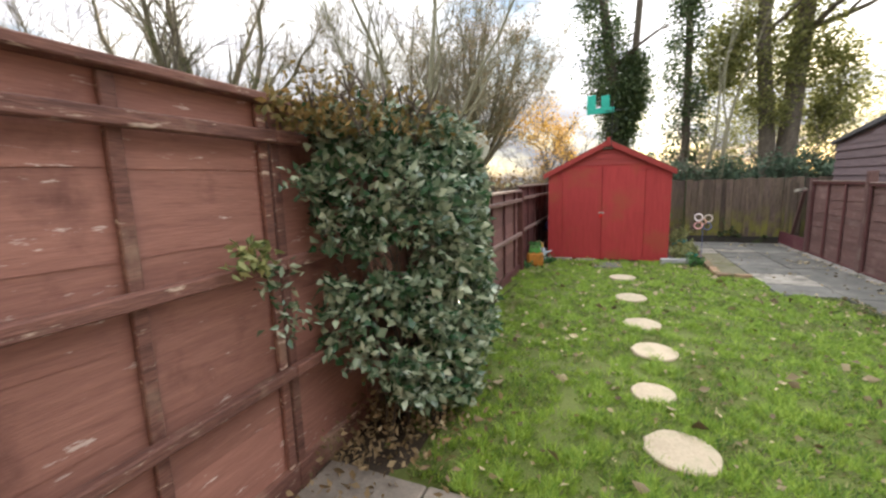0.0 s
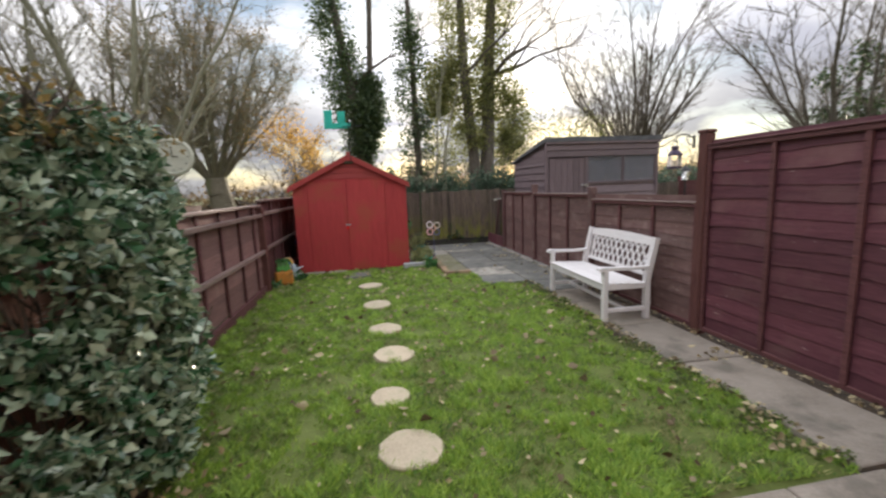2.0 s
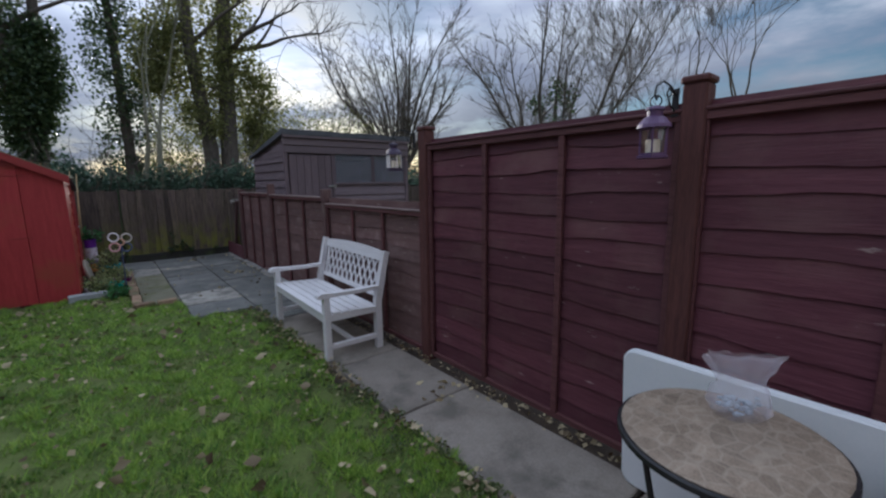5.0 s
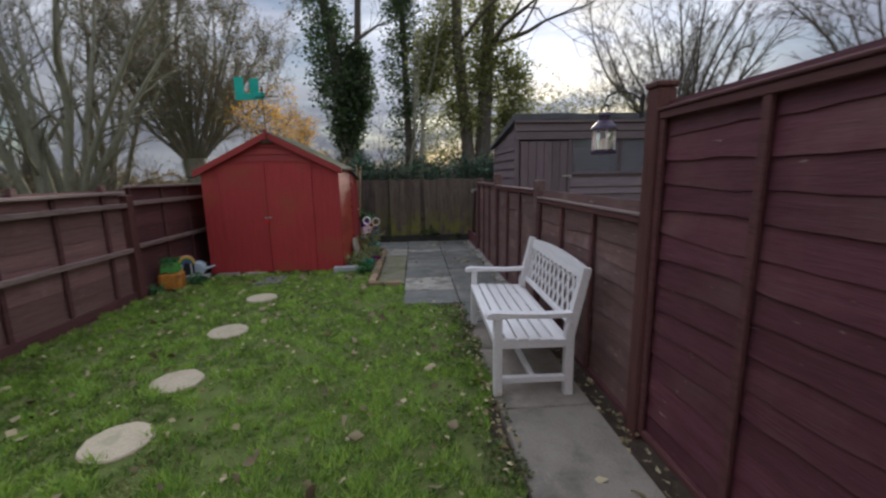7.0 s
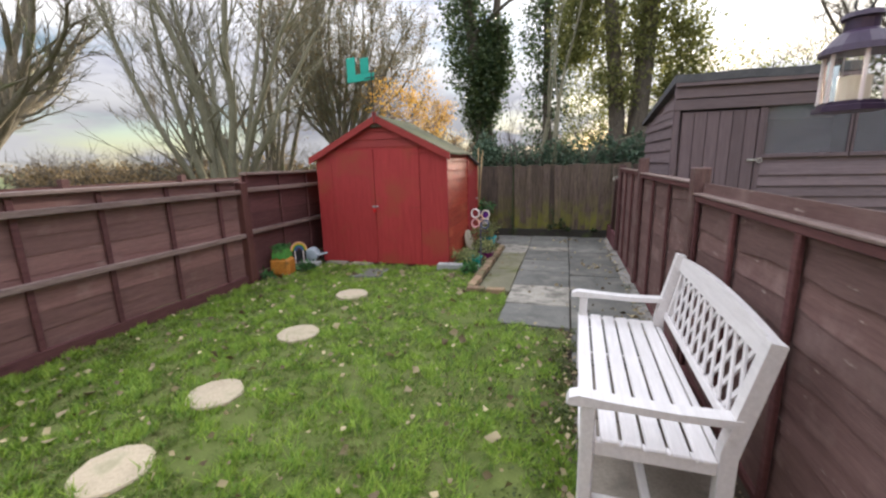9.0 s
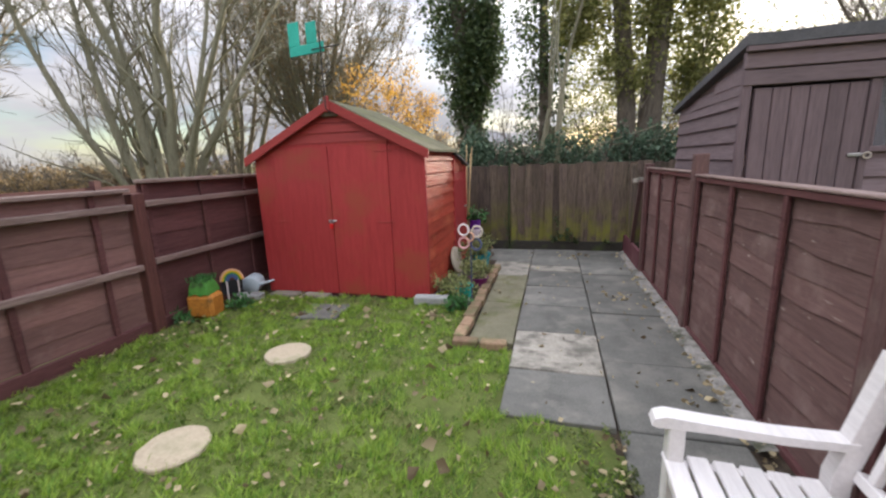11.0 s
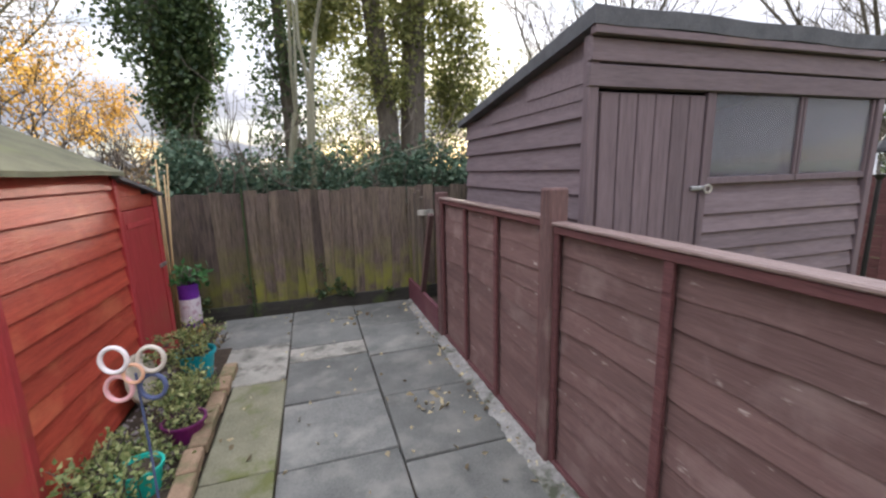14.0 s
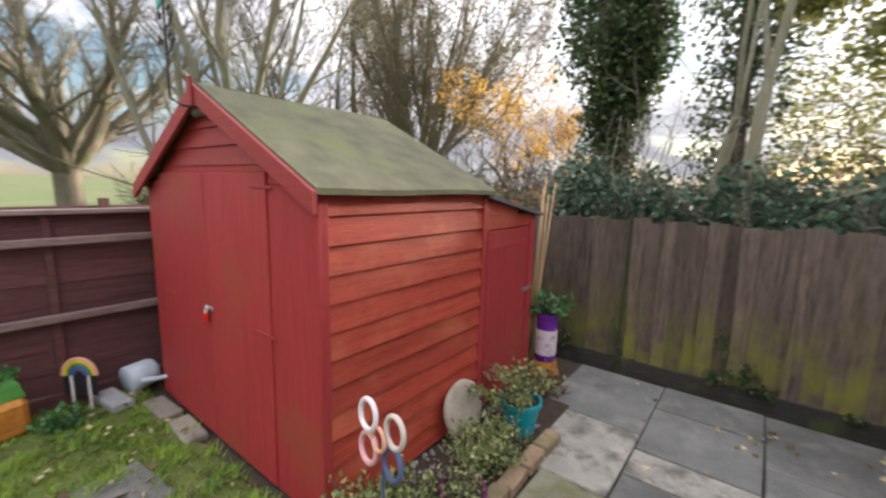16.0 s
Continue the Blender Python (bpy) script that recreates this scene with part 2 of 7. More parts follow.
H = (1.2, 14, 14)   # grain along local x
U = (14, 14, 1.2)   # grain along local z
MAT = dict(
    fence_red=surface("stained_fence_board", (0.080, 0.023, 0.033), (0.138, 0.046, 0.060), 0.62, 2.2, 9, 0.4, H, 0.22, stain=(0.165, 0.082, 0.08), stain_scale=2.0, stain_at=(0.52, 0.8), scratch=(0.30, 0.22, 0.20), scratch_at=(0.67, 0.72)),
    fence_low=surface("faded_fence_board", (0.116, 0.065, 0.060), (0.182, 0.108, 0.099), 0.72, 2.2, 9, 0.3, H, 0.16, stain=(0.26, 0.18, 0.165), stain_scale=3.4, stain_at=(0.52, 0.8), scratch=(0.36, 0.29, 0.26), scratch_at=(0.65, 0.71)),
    fence_frame=surface("stained_fence_frame", (0.078, 0.028, 0.030), (0.148, 0.060, 0.059), 0.7, 3, 14, 0.5, H, 0.15),
    fence_mid=surface("brown_fence_board", (0.150, 0.078, 0.071), (0.265, 0.142, 0.128), 0.72, 2.5, 14, 0.45, H, 0.2, stain=(0.30, 0.20, 0.18), stain_scale=3.0, stain_at=(0.58, 0.82)),
    # worn timber, its colour also lightened for light grazing the capping and rails
    fence_cap=surface("worn_lit_fence_capping", (0.145, 0.092, 0.083), (0.31, 0.232, 0.208), 0.45, 4, 18, 0.5, H, 0.1),
    low_post=surface("faded_fence_post", (0.080, 0.042, 0.040), (0.150, 0.086, 0.080), 0.72, 3, 12, 0.4, U, 0.12, stain=(0.20, 0.15, 0.13), stain_scale=4, stain_at=(0.56, 0.8)),
    lock_red=surface("red_padlock", (0.55, 0.012, 0.015), (0.68, 0.02, 0.02), 0.35, 6, 40, 0.1, rand=0.02),
    pebble=surface("bed_gravel", (0.13, 0.115, 0.12), (0.36, 0.32, 0.32), 0.85, 18, 90, 0.4, rand=0.1),
    fence_post=surface("stained_post", (0.060, 0.022, 0.020), (0.135, 0.052, 0.044), 0.7, 3, 14, 0.5, U, 0.12),
    fence_left=surface("old_fence_board", (0.245, 0.115, 0.090), (0.385, 0.192, 0.146), 0.7, 2.2, 10, 0.3, H, 0.16, stain=(0.15, 0.066, 0.052), stain_scale=3.2, stain_at=(0.56, 0.74), scratch=(0.62, 0.50, 0.44), scratch_at=(0.63, 0.69)),
    fence_left_frame=surface("old_fence_frame", (0.100, 0.046, 0.038), (0.25, 0.122, 0.092), 0.75, 3, 12, 0.5, H, 0.15, stain=(0.36, 0.25, 0.18), stain_scale=3.5, stain_at=(0.56, 0.8), scratch=(0.55, 0.43, 0.34), scratch_at=(0.60, 0.67)),
    back=surface("weathered_fence_board", (0.040, 0.030, 0.026), (0.165, 0.125, 0.100), 0.9, 2.4, 9, 0.8, U, 0.42, stain=(0.165, 0.165, 0.03), stain_scale=2.0, stain_at=(0.42, 0.60), low=(0.25, 0.85)),
    gravel_board=surface("wet_gravel_board", (0.02, 0.02, 0.017), (0.065, 0.06, 0.05), 0.85, 4, 30, 0.5, H, 0.1, stain=(0.07, 0.09, 0.03), stain_scale=4),
    red=surface("red_stain_front", (0.29, 0.026, 0.028), (0.42, 0.045, 0.047), 0.62, 2, 14, 0.35, U, 0.08, stain=(0.32, 0.055, 0.035), stain_scale=2),
    red_side=surface("red_stain_cladding", (0.25, 0.030, 0.018), (0.48, 0.075, 0.040), 0.62, 2.2, 12, 0.45, H, 0.14, stain=(0.50, 0.13, 0.06), stain_scale=2.2, stain_at=(0.5, 0.75)),
    red_trim=surface("red_stain_trim", (0.25, 0.028, 0.028), (0.36, 0.045, 0.040), 0.6, 3, 14, 0.3, H, 0.08),
    felt=surface("green_roof_felt", (0.085, 0.085, 0.052), (0.17, 0.165, 0.10), 0.95, 6, 220, 0.5, rand=0.05, stain=(0.15, 0.16, 0.07), stain_scale=2),
    dark_felt=surface("dark_roof_felt", (0.06, 0.062, 0.068), (0.13, 0.13, 0.14), 0.9, 6, 200, 0.5, rand=0.05),
    brown=surface("brown_cladding", (0.128, 0.096, 0.104), (0.205, 0.156, 0.168), 0.75, 3, 9, 0.35, H, 0.14, stain=(0.22, 0.16, 0.14), stain_scale=2.6, stain_at=(0.6, 0.85)),
    brown_up=surface("brown_door_board", (0.114, 0.083, 0.091), (0.178, 0.132, 0.143), 0.72, 2.4, 8, 0.3, U, 0.12),
    white=surface("white_bench_paint", (0.66, 0.64, 0.64), (0.82, 0.80, 0.80), 0.5, 4, 40, 0.15, H, 0.05, stain=(0.5, 0.48, 0.45), stain_scale=5, stain_at=(0.66, 0.85)),
    slab=surface("concrete_slab", (0.098, 0.100, 0.092), (0.196, 0.196, 0.180), 0.9, 3.5, 90, 0.45, rand=0.16, stain=(0.25, 0.243, 0.215), stain_scale=3.6, stain_at=(0.50, 0.74)),
    pale_slab=surface("worn_pale_slab", (0.25, 0.24, 0.205), (0.44, 0.41, 0.36), 0.9, 6, 70, 0.5, rand=0.12, stain=(0.15, 0.145, 0.125), stain_scale=5, stain_at=(0.46, 0.62)),
    path=surface("path_slab", (0.20, 0.175, 0.145), (0.34, 0.30, 0.255), 0.92, 3.5, 80, 0.4, rand=0.14, stain=(0.16, 0.145, 0.12), stain_scale=3),
    mossy=surface("mossy_concrete", (0.135, 0.130, 0.085), (0.25, 0.24, 0.165), 0.95, 4, 70, 0.4, rand=0.08, stain=(0.12, 0.13, 0.045), stain_scale=3.5),
    step=surface("stepping_stone", (0.38, 0.32, 0.23), (0.58, 0.50, 0.37), 0.92, 5, 60, 0.5, rand=0.1, stain=(0.36, 0.33, 0.22), stain_scale=5),
    brick=surface("old_brick", (0.21, 0.135, 0.085), (0.37, 0.26, 0.17), 0.92, 8, 80, 0.5, rand=0.22, stain=(0.15, 0.15, 0.07), stain_scale=6, stain_at=(0.45, 0.65)),
    kerb=surface("grey_concrete_block", (0.26, 0.27, 0.27), (0.42, 0.43, 0.42), 0.9, 6, 80, 0.4, rand=0.12),
    soil=surface("damp_soil", (0.030, 0.022, 0.015), (0.085, 0.062, 0.042), 0.95, 12, 90, 1.0, rand=0),
    lawn=surface("lawn_earth", (0.075, 0.105, 0.022), (0.145, 0.18, 0.045), 0.95, 5, 60, 0.8, rand=0, stain=(0.12, 0.105, 0.05), stain_scale=3.2, stain_at=(0.56, 0.74)),
    field=surface("rough_field", (0.07, 0.10, 0.03), (0.16, 0.19, 0.06), 0.95, 0.4, 6, 0.6, rand=0, stain=(0.16, 0.13, 0.07), stain_scale=0.12),
    bark=surface("grey_bark", (0.115, 0.10, 0.072), (0.27, 0.24, 0.185), 0.92, 5, 30, 0.9, (6, 6, 1.2), 0.15, stain=(0.12, 0.135, 0.06), stain_scale=1.5),
    bark_dark=surface("dark_bark", (0.065, 0.054, 0.044), (0.165, 0.14, 0.11), 0.92, 5, 30, 0.9, (6, 6, 1.2), 0.15),
    pale_bark=surface("pale_bark", (0.15, 0.145, 0.10), (0.30, 0.29, 0.20), 0.9, 5, 30, 0.6, (6, 6, 1.2), 0.1),
    black=surface("black_metal", (0.012, 0.012, 0.013), (0.030, 0.029, 0.030), 0.45, 8, 60, 0.2, rand=0.05),
    dark_plastic=surface("black_plastic", (0.012, 0.012, 0.015), (0.026, 0.026, 0.031), 0.5, 6, 60, 0.1, rand=0.05),
    lilac=surface("lilac_enamel", (0.10, 0.055, 0.125), (0.15, 0.085, 0.18), 0.4, 6, 40, 0.1, rand=0.03, stain=(0.12, 0.06, 0.14), stain_scale=12),
    dark_purple=surface("dusky_lantern_enamel", (0.035, 0.022, 0.05), (0.07, 0.045, 0.09), 0.4, 6, 40, 0.1, rand=0.03),
    cream=surface("cream_candle", (0.62, 0.55, 0.42), (0.75, 0.69, 0.56), 0.6, 8, 30, 0.1, rand=0.05),
    panel_white=surface("white_moulded_plastic", (0.80, 0.83, 0.85), (0.87, 0.89, 0.90), 0.5, 3, 120, 0.1, rand=0.03),
    pink=surface("pink_plastic", (0.42, 0.03, 0.16), (0.55, 0.06, 0.22), 0.4, 6, 40, 0.1, rand=0.05),
    teal=surface("teal_plastic", (0.0, 0.27, 0.33), (0.02, 0.36, 0.42), 0.4, 6, 40, 0.1, rand=0.05),
    jade=surface("jade_green_board", (0.01, 0.36, 0.28), (0.03, 0.48, 0.38), 0.5, 4, 40, 0.1, rand=0.05),
    purple=surface("purple_plastic", (0.10, 0.015, 0.22), (0.16, 0.03, 0.31), 0.4, 6, 40, 0.1, rand=0.05),
    magenta=surface("plum_plastic", (0.10, 0.008, 0.075), (0.16, 0.014, 0.11), 0.45, 6, 40, 0.1, rand=0.05),
    label=surface("printed_label", (0.58, 0.52, 0.55), (0.72, 0.66, 0.70), 0.5, 12, 60, 0.05, rand=0.05, stain=(0.40, 0.24, 0.30), stain_scale=14),
    lime=surface("lime_plastic", (0.38, 0.5, 0.02), (0.5, 0.62, 0.05), 0.4, 6, 40, 0.1, rand=0.05),
    green_bag=surface("green_sack", (0.01, 0.12, 0.075), (0.03, 0.22, 0.14), 0.4, 6, 40, 0.3, rand=0.05, stain=(0.6, 0.66, 0.6), stain_scale=5),
    yellow=surface("yellow_plastic", (0.6, 0.4, 0.02), (0.75, 0.52, 0.04), 0.4, 6, 40, 0.1, rand=0.05),
    orange=surface("faded_orange_box", (0.36, 0.13, 0.02), (0.55, 0.24, 0.04), 0.6, 5, 40, 0.2, rand=0.05, stain=(0.2, 0.10, 0.03), stain_scale=8),
    green_lid=surface("green_lid", (0.05, 0.20, 0.03), (0.10, 0.32, 0.06), 0.6, 6, 40, 0.2, rand=0.05, stain=(0.05, 0.09, 0.03), stain_scale=7),
    blush=surface("white_pink_paint", (0.68, 0.60, 0.60), (0.80, 0.74, 0.74), 0.5, 8, 40, 0.1, rand=0.05),
    rose=surface("pink_paint", (0.66, 0.34, 0.35), (0.76, 0.44, 0.45), 0.5, 8, 40, 0.1, rand=0.05),
    peach=surface("peach_paint", (0.62, 0.32, 0.20), (0.72, 0.42, 0.28), 0.5, 8, 40, 0.1, rand=0.05),
    greycream=surface("grey_cream_paint", (0.48, 0.42, 0.36), (0.60, 0.53, 0.45), 0.5, 8, 40, 0.1, rand=0.05),
    slate_blue=surface("slate_blue_paint", (0.06, 0.08, 0.17), (0.11, 0.13, 0.25), 0.5, 8, 40, 0.1, rand=0.05),
    stone_disc=surface("beige_stone_disc", (0.36, 0.31, 0.24), (0.52, 0.46, 0.37), 0.9, 10, 80, 0.3, rand=0.05),
    cane=surface("bamboo_cane", (0.36, 0.24, 0.11), (0.52, 0.37, 0.19), 0.6, 8, 40, 0.2, U, 0.15),
    metal=surface("galvanised_metal", (0.42, 0.42, 0.42), (0.58, 0.58, 0.57), 0.4, 10, 60, 0.1, rand=0.05, metal=0.9),
    dish=surface("cream_dish_paint", (0.42, 0.44, 0.36), (0.52, 0.53, 0.45), 0.55, 6, 40, 0.1, rand=0.05),
    render_wall=surface("buff_house_wall", (0.30, 0.22, 0.16), (0.44, 0.34, 0.26), 0.9, 6, 60, 0.4, rand=0),
    tyre=surface("rain_blue_plastic", (0.05, 0.09, 0.22), (0.09, 0.15, 0.32), 0.5, 8, 40, 0.1, rand=0.05),
    navy=surface("navy_plastic", (0.008, 0.016, 0.05), (0.016, 0.03, 0.085), 0.4, 6, 40, 0.1, rand=0.05),
    mortar=surface("crumbled_mortar", (0.17, 0.165, 0.155), (0.40, 0.385, 0.36), 0.95, 9, 60, 0.9, rand=0, stain=(0.07, 0.075, 0.05), stain_scale=5, stain_at=(0.50, 0.64)),
    pale_blue=surface("pale_blue_plastic", (0.36, 0.44, 0.50), (0.50, 0.57, 0.62), 0.5, 8, 40, 0.1, rand=0.05),
)


def painted_sheen_glass():
    m = plain_glass("painted_sheen_window_glass", (0.9, 0.93, 0.95), 0.03)
    t = m.node_tree
    p = t.nodes["Principled BSDF"]
    # uneven grey veil painted in for the pale reflections on the panes
    veil, mx = t.nodes.new("ShaderNodeBsdfDiffuse"), t.nodes.new("ShaderNodeMixShader")
    veil.inputs["Color"].default_value = (0.34, 0.33, 0.36, 1)
    n, r = t.nodes.new("ShaderNodeTexNoise"), t.nodes.new("ShaderNodeMapRange")
    n.inputs["Scale"].default_value, n.inputs["Detail"].default_value = 3.0, 6
    r.inputs["To Min"].default_value, r.inputs["To Max"].default_value = 0.0, 0.36
    t.links.new(n.outputs["Fac"], r.inputs["Value"])
    t.links.new(r.outputs[0], mx.inputs[0])
    t.links.new(p.outputs[0], mx.inputs[1])
    t.links.new(veil.outputs[0], mx.inputs[2])
    t.links.new(mx.outputs[0], t.nodes["Material Output"].inputs[0])
    return m


def crazy_mosaic():
    """Broken stone pieces of many tones set in pale grout, sealed and a little glossy."""
    m = surface("speckled_mosaic_top", (0.20, 0.155, 0.11), (0.40, 0.32, 0.24), 0.42, 20, 160, 0.2, rand=0.05)
    t = m.node_tree
    p = t.nodes["Principled BSDF"]
    base = p.inputs["Base Color"].links[0].from_socket
    co, tones, edge = t.nodes.new("ShaderNodeTexCoord"), t.nodes.new("ShaderNodeTexVoronoi"), t.nodes.new("ShaderNodeTexVoronoi")
    edge.feature = "DISTANCE_TO_EDGE"
    for v in (tones, edge):
        v.inputs["Scale"].default_value = 17.0
        t.links.new(co.outputs["Object"], v.inputs["Vector"])
    val, hsv = t.nodes.new("ShaderNodeMapRange"), t.nodes.new("ShaderNodeHueSaturation")
    val.inputs["To Min"].default_value, val.inputs["To Max"].default_value = 0.78, 1.12
    t.links.new(tones.outputs["Color"], val.inputs["Value"])
    t.links.new(val.outputs[0], hsv.inputs["Value"])
    t.links.new(base, hsv.inputs["Color"])
    gap, mx = t.nodes.new("ShaderNodeMapRange"), t.nodes.new("ShaderNodeMix")
    gap.inputs["From Min"].default_value, gap.inputs["From Max"].default_value = 0.02, 0.07
    gap.inputs["To Min"].default_value, gap.inputs["To Max"].default_value = 0.38, 0.0
    t.links.new(edge.outputs["Distance"], gap.inputs["Value"])
    mx.data_type = "RGBA"
    t.links.new(gap.outputs[0], mx.inputs["Factor"])
    t.links.new(hsv.outputs[0], mx.inputs[6])
    mx.inputs[7].default_value = (0.48, 0.41, 0.32, 1)
    t.links.new(mx.outputs[2], p.inputs["Base Color"])
    return m


MAT["table_top"] = crazy_mosaic()
MAT["painted_sheen"] = painted_sheen_glass()
MAT["glass"] = plain_glass("clear_glass")
# pale end of the ramp paints sky highlights onto random shrub leaves
MAT["shrub_leaf"] = foliage("highlight_toned_leaf", (0.036, 0.100, 0.042), (0.48, 0.56, 0.40), 0.27, 0.16, 0.8, 0.25)
MAT["shrub_top"] = foliage("autumn_sprig_leaf", (0.10, 0.10, 0.03), (0.30, 0.20, 0.07), 0.6, 0.3)
MAT["ivy_leaf"] = foliage("ivy_leaf", (0.030, 0.060, 0.026), (0.12, 0.165, 0.065), 0.42, 0.3)
MAT["olive_leaf"] = foliage("olive_backlit_leaf", (0.11, 0.13, 0.04), (0.34, 0.34, 0.13), 0.5, 0.55)
MAT["hedge_leaf"] = foliage("bramble_leaf", (0.04, 0.085, 0.055), (0.15, 0.22, 0.14), 0.5, 0.2)
MAT["gold_leaf"] = foliage("golden_leaf", (0.46, 0.24, 0.04), (0.70, 0.46, 0.12), 0.6, 0.5)
MAT["brown_leaf"] = foliage("withered_leaf", (0.14, 0.10, 0.05), (0.36, 0.27, 0.15), 0.7, 0.3)
MAT["fallen"] = foliage("fallen_leaf", (0.075, 0.048, 0.022), (0.60, 0.51, 0.31), 0.7, 0.1)
MAT["grass"] = foliage("grass_blade", (0.12, 0.25, 0.024), (0.36, 0.49, 0.072), 0.55, 0.35)
MAT["grass_dark"] = foliage("dull_grass_blade", (0.055, 0.125, 0.020), (0.20, 0.30, 0.05), 0.6, 0.3)
MAT["straw"] = foliage("thin_dry_grass_blade", (0.13, 0.16, 0.045), (0.36, 0.34, 0.15), 0.7, 0.25)
MAT["plant_leaf"] = foliage("bedding_leaf", (0.08, 0.14, 0.035), (0.48, 0.50, 0.22), 0.5, 0.25)
MAT["weed_leaf"] = foliage("dark_weed_leaf", (0.055, 0.085, 0.026), (0.19, 0.22, 0.075), 0.6, 0.2)
MAT["fresh_leaf"] = foliage("fresh_leaf", (0.04, 0.13, 0.04), (0.10, 0.26, 0.08), 0.45, 0.25)

# ---- building helpers ----


def box(bm, x0, x1, y0, y1, z0, z1, bevel=0.0, m=None):
    vs = [bm.verts.new(p) for p in ((x0, y0, z0), (x1, y0, z0), (x1, y1, z0), (x0, y1, z0), (x0, y0, z1), (x1, y0, z1), (x1, y1, z1), (x0, y1, z1))]
    fs = [bm.faces.new([vs[i] for i in f]) for f in ((0, 3, 2, 1), (4, 5, 6, 7), (0, 1, 5, 4), (1, 2, 6, 5), (2, 3, 7, 6), (3, 0, 4, 7))]
    if bevel:
        es = list({e for f in fs for e in f.edges})
        got = bmesh.ops.bevel(bm, geom=es, offset=bevel, segments=1, affect="EDGES", clamp_overlap=True)
        vs = list({v for f in got["faces"] for v in f.verts} | {v for v in vs if v.is_valid})
    if m is not None:
        bmesh.ops.transform(bm, matrix=m, verts=[v for v in vs if v.is_valid])
    return vs


def tube(bm, points, radii, sides=8, cap=True):
    """A round bar through points."""
    pts = [Vector(p) for p in points]
    if isinstance(radii, (int, float)):
        radii = [radii] * len(pts)
    rings, ref = [], None
    for i, p in enumerate(pts):
        d = (pts[min(i + 1, len(pts) - 1)] - pts[max(i - 1, 0)]).normalized()
        if ref is None:
            ref = d.orthogonal().normalized()
        ref = (ref - d * ref.dot(d)).normalized()
        side = d.cross(ref)
        rings.append([bm.verts.new(p + radii[i] * (math.cos(a) * ref + math.sin(a) * side)) for a in (2 * math.pi * k / sides for k in range(sides))])
    for a, b in zip(rings, rings[1:]):
        for k in range(sides):
            bm.faces.new((a[k], a[(k + 1) % sides], b[(k + 1) % sides], b[k]))
    if cap:
        bm.faces.new(rings[0][::-1])
        bm.faces.new(rings[-1])
    return rings


def lathe(bm, profile, sides=24, centre=(0, 0), cap=True):
    """A turned body: rows of radius, height."""
    rings = [[bm.verts.new((centre[0] + r * math.cos(a), centre[1] + r * math.sin(a), z)) for a in (2 * math.pi * k / sides for k in range(sides))] for r, z in profile]
    for a, b in zip(rings, rings[1:]):
        for k in range(sides):
            bm.faces.new((a[k], a[(k + 1) % sides], b[(k + 1) % sides], b[k]))
    if cap:
        bm.faces.new(rings[0][::-1])
        bm.faces.new(rings[-1])


def ring(bm, centre, normal, radius, thick, sides=24, around=8, squash=1.0, turn=0.0):
    """A torus, possibly oval."""
    n = Vector(normal).normalized()
    q = n.to_track_quat("Z", "Y").to_matrix()
    rows = []
    for i in range(sides):
        a = 2 * math.pi * i / sides
        row = []
        for k in range(around):
            b = 2 * math.pi * k / around
            r = radius + thick * math.cos(b)
            x, y = r * math.cos(a), r * math.sin(a) * squash
            x, y = x * math.cos(turn) - y * math.sin(turn), x * math.sin(turn) + y * math.cos(turn)
            row.append(bm.verts.new(Vector(centre) + q @ Vector((x, y, thick * math.sin(b)))))
        rows.append(row)
    for i in range(sides):
        a, b = rows[i], rows[(i + 1) % sides]
        for k in range(around):
            bm.faces.new((a[k], b[k], b[(k + 1) % around], a[(k + 1) % around]))


def mesh_of(name, bm, material, smooth=False):
    bmesh.ops.recalc_face_normals(bm, faces=bm.faces)
    me = bpy.data.meshes.new(name)
    bm.to_mesh(me)
    bm.free()
    me.materials.append(MAT[material])
    if smooth:
        me.polygons.foreach_set("use_smooth", [True] * len(me.polygons))
    return me


def part(name, bm, material, parent, label="", smooth=False):
    ob = new(name, mesh_of(name, bm, material, smooth))
    ob.parent = parent
    return tagged(ob, label)


def piece(name, me, parent, m):
    ob = new(name, me)
    ob.parent = parent
    ob.matrix_basis = m
    return ob


def thing(name, m, label, category, group="", kind=""):
    ob = new(name)
    ob.empty_display_size = 0.1
    ob.matrix_basis = m
    return tagged(ob, label, category, group, kind)


def bar(x0, x1, y0, y1, z0, z1, bevel=0.004):
    bm = bmesh.new()
    box(bm, x0, x1, y0, y1, z0, z1, bevel)
    return bm


def leaf_mesh(name, places, ways, sizes, material, width=0.55, rng=None):
    """Many small folded leaves in one mesh: place, direction of the tip, length."""
    rng = rng or np.random.default_rng(1)
    n = len(places)
    places, ways, sizes = np.asarray(places, float), np.asarray(ways, float), np.asarray(sizes, float)[:, None]
    ways /= np.linalg.norm(ways, axis=1, keepdims=True) + 1e-9
    side = np.cross(ways, rng.normal(size=(n, 3)))
    side /= np.linalg.norm(side, axis=1, keepdims=True) + 1e-9
    up = np.cross(side, ways)
    one, two = (places + ways * sizes * rng.uniform(0.28, 0.58, (n, 1)) + s * side * sizes * width * rng.uniform(0.32, 0.62, (n, 1)) + up * sizes * rng.uniform(0.04, 0.24, (n, 1)) for s in (1, -1))
    v = np.stack([places, one, places + ways * sizes, two], 1).reshape(-1, 3)
    base = np.arange(n) * 4
    f = np.stack([np.stack([base, base + 1, base + 2], 1), np.stack([base, base + 2, base + 3], 1)], 1).reshape(-1, 3)
    return raw_mesh(name, v, f, material)


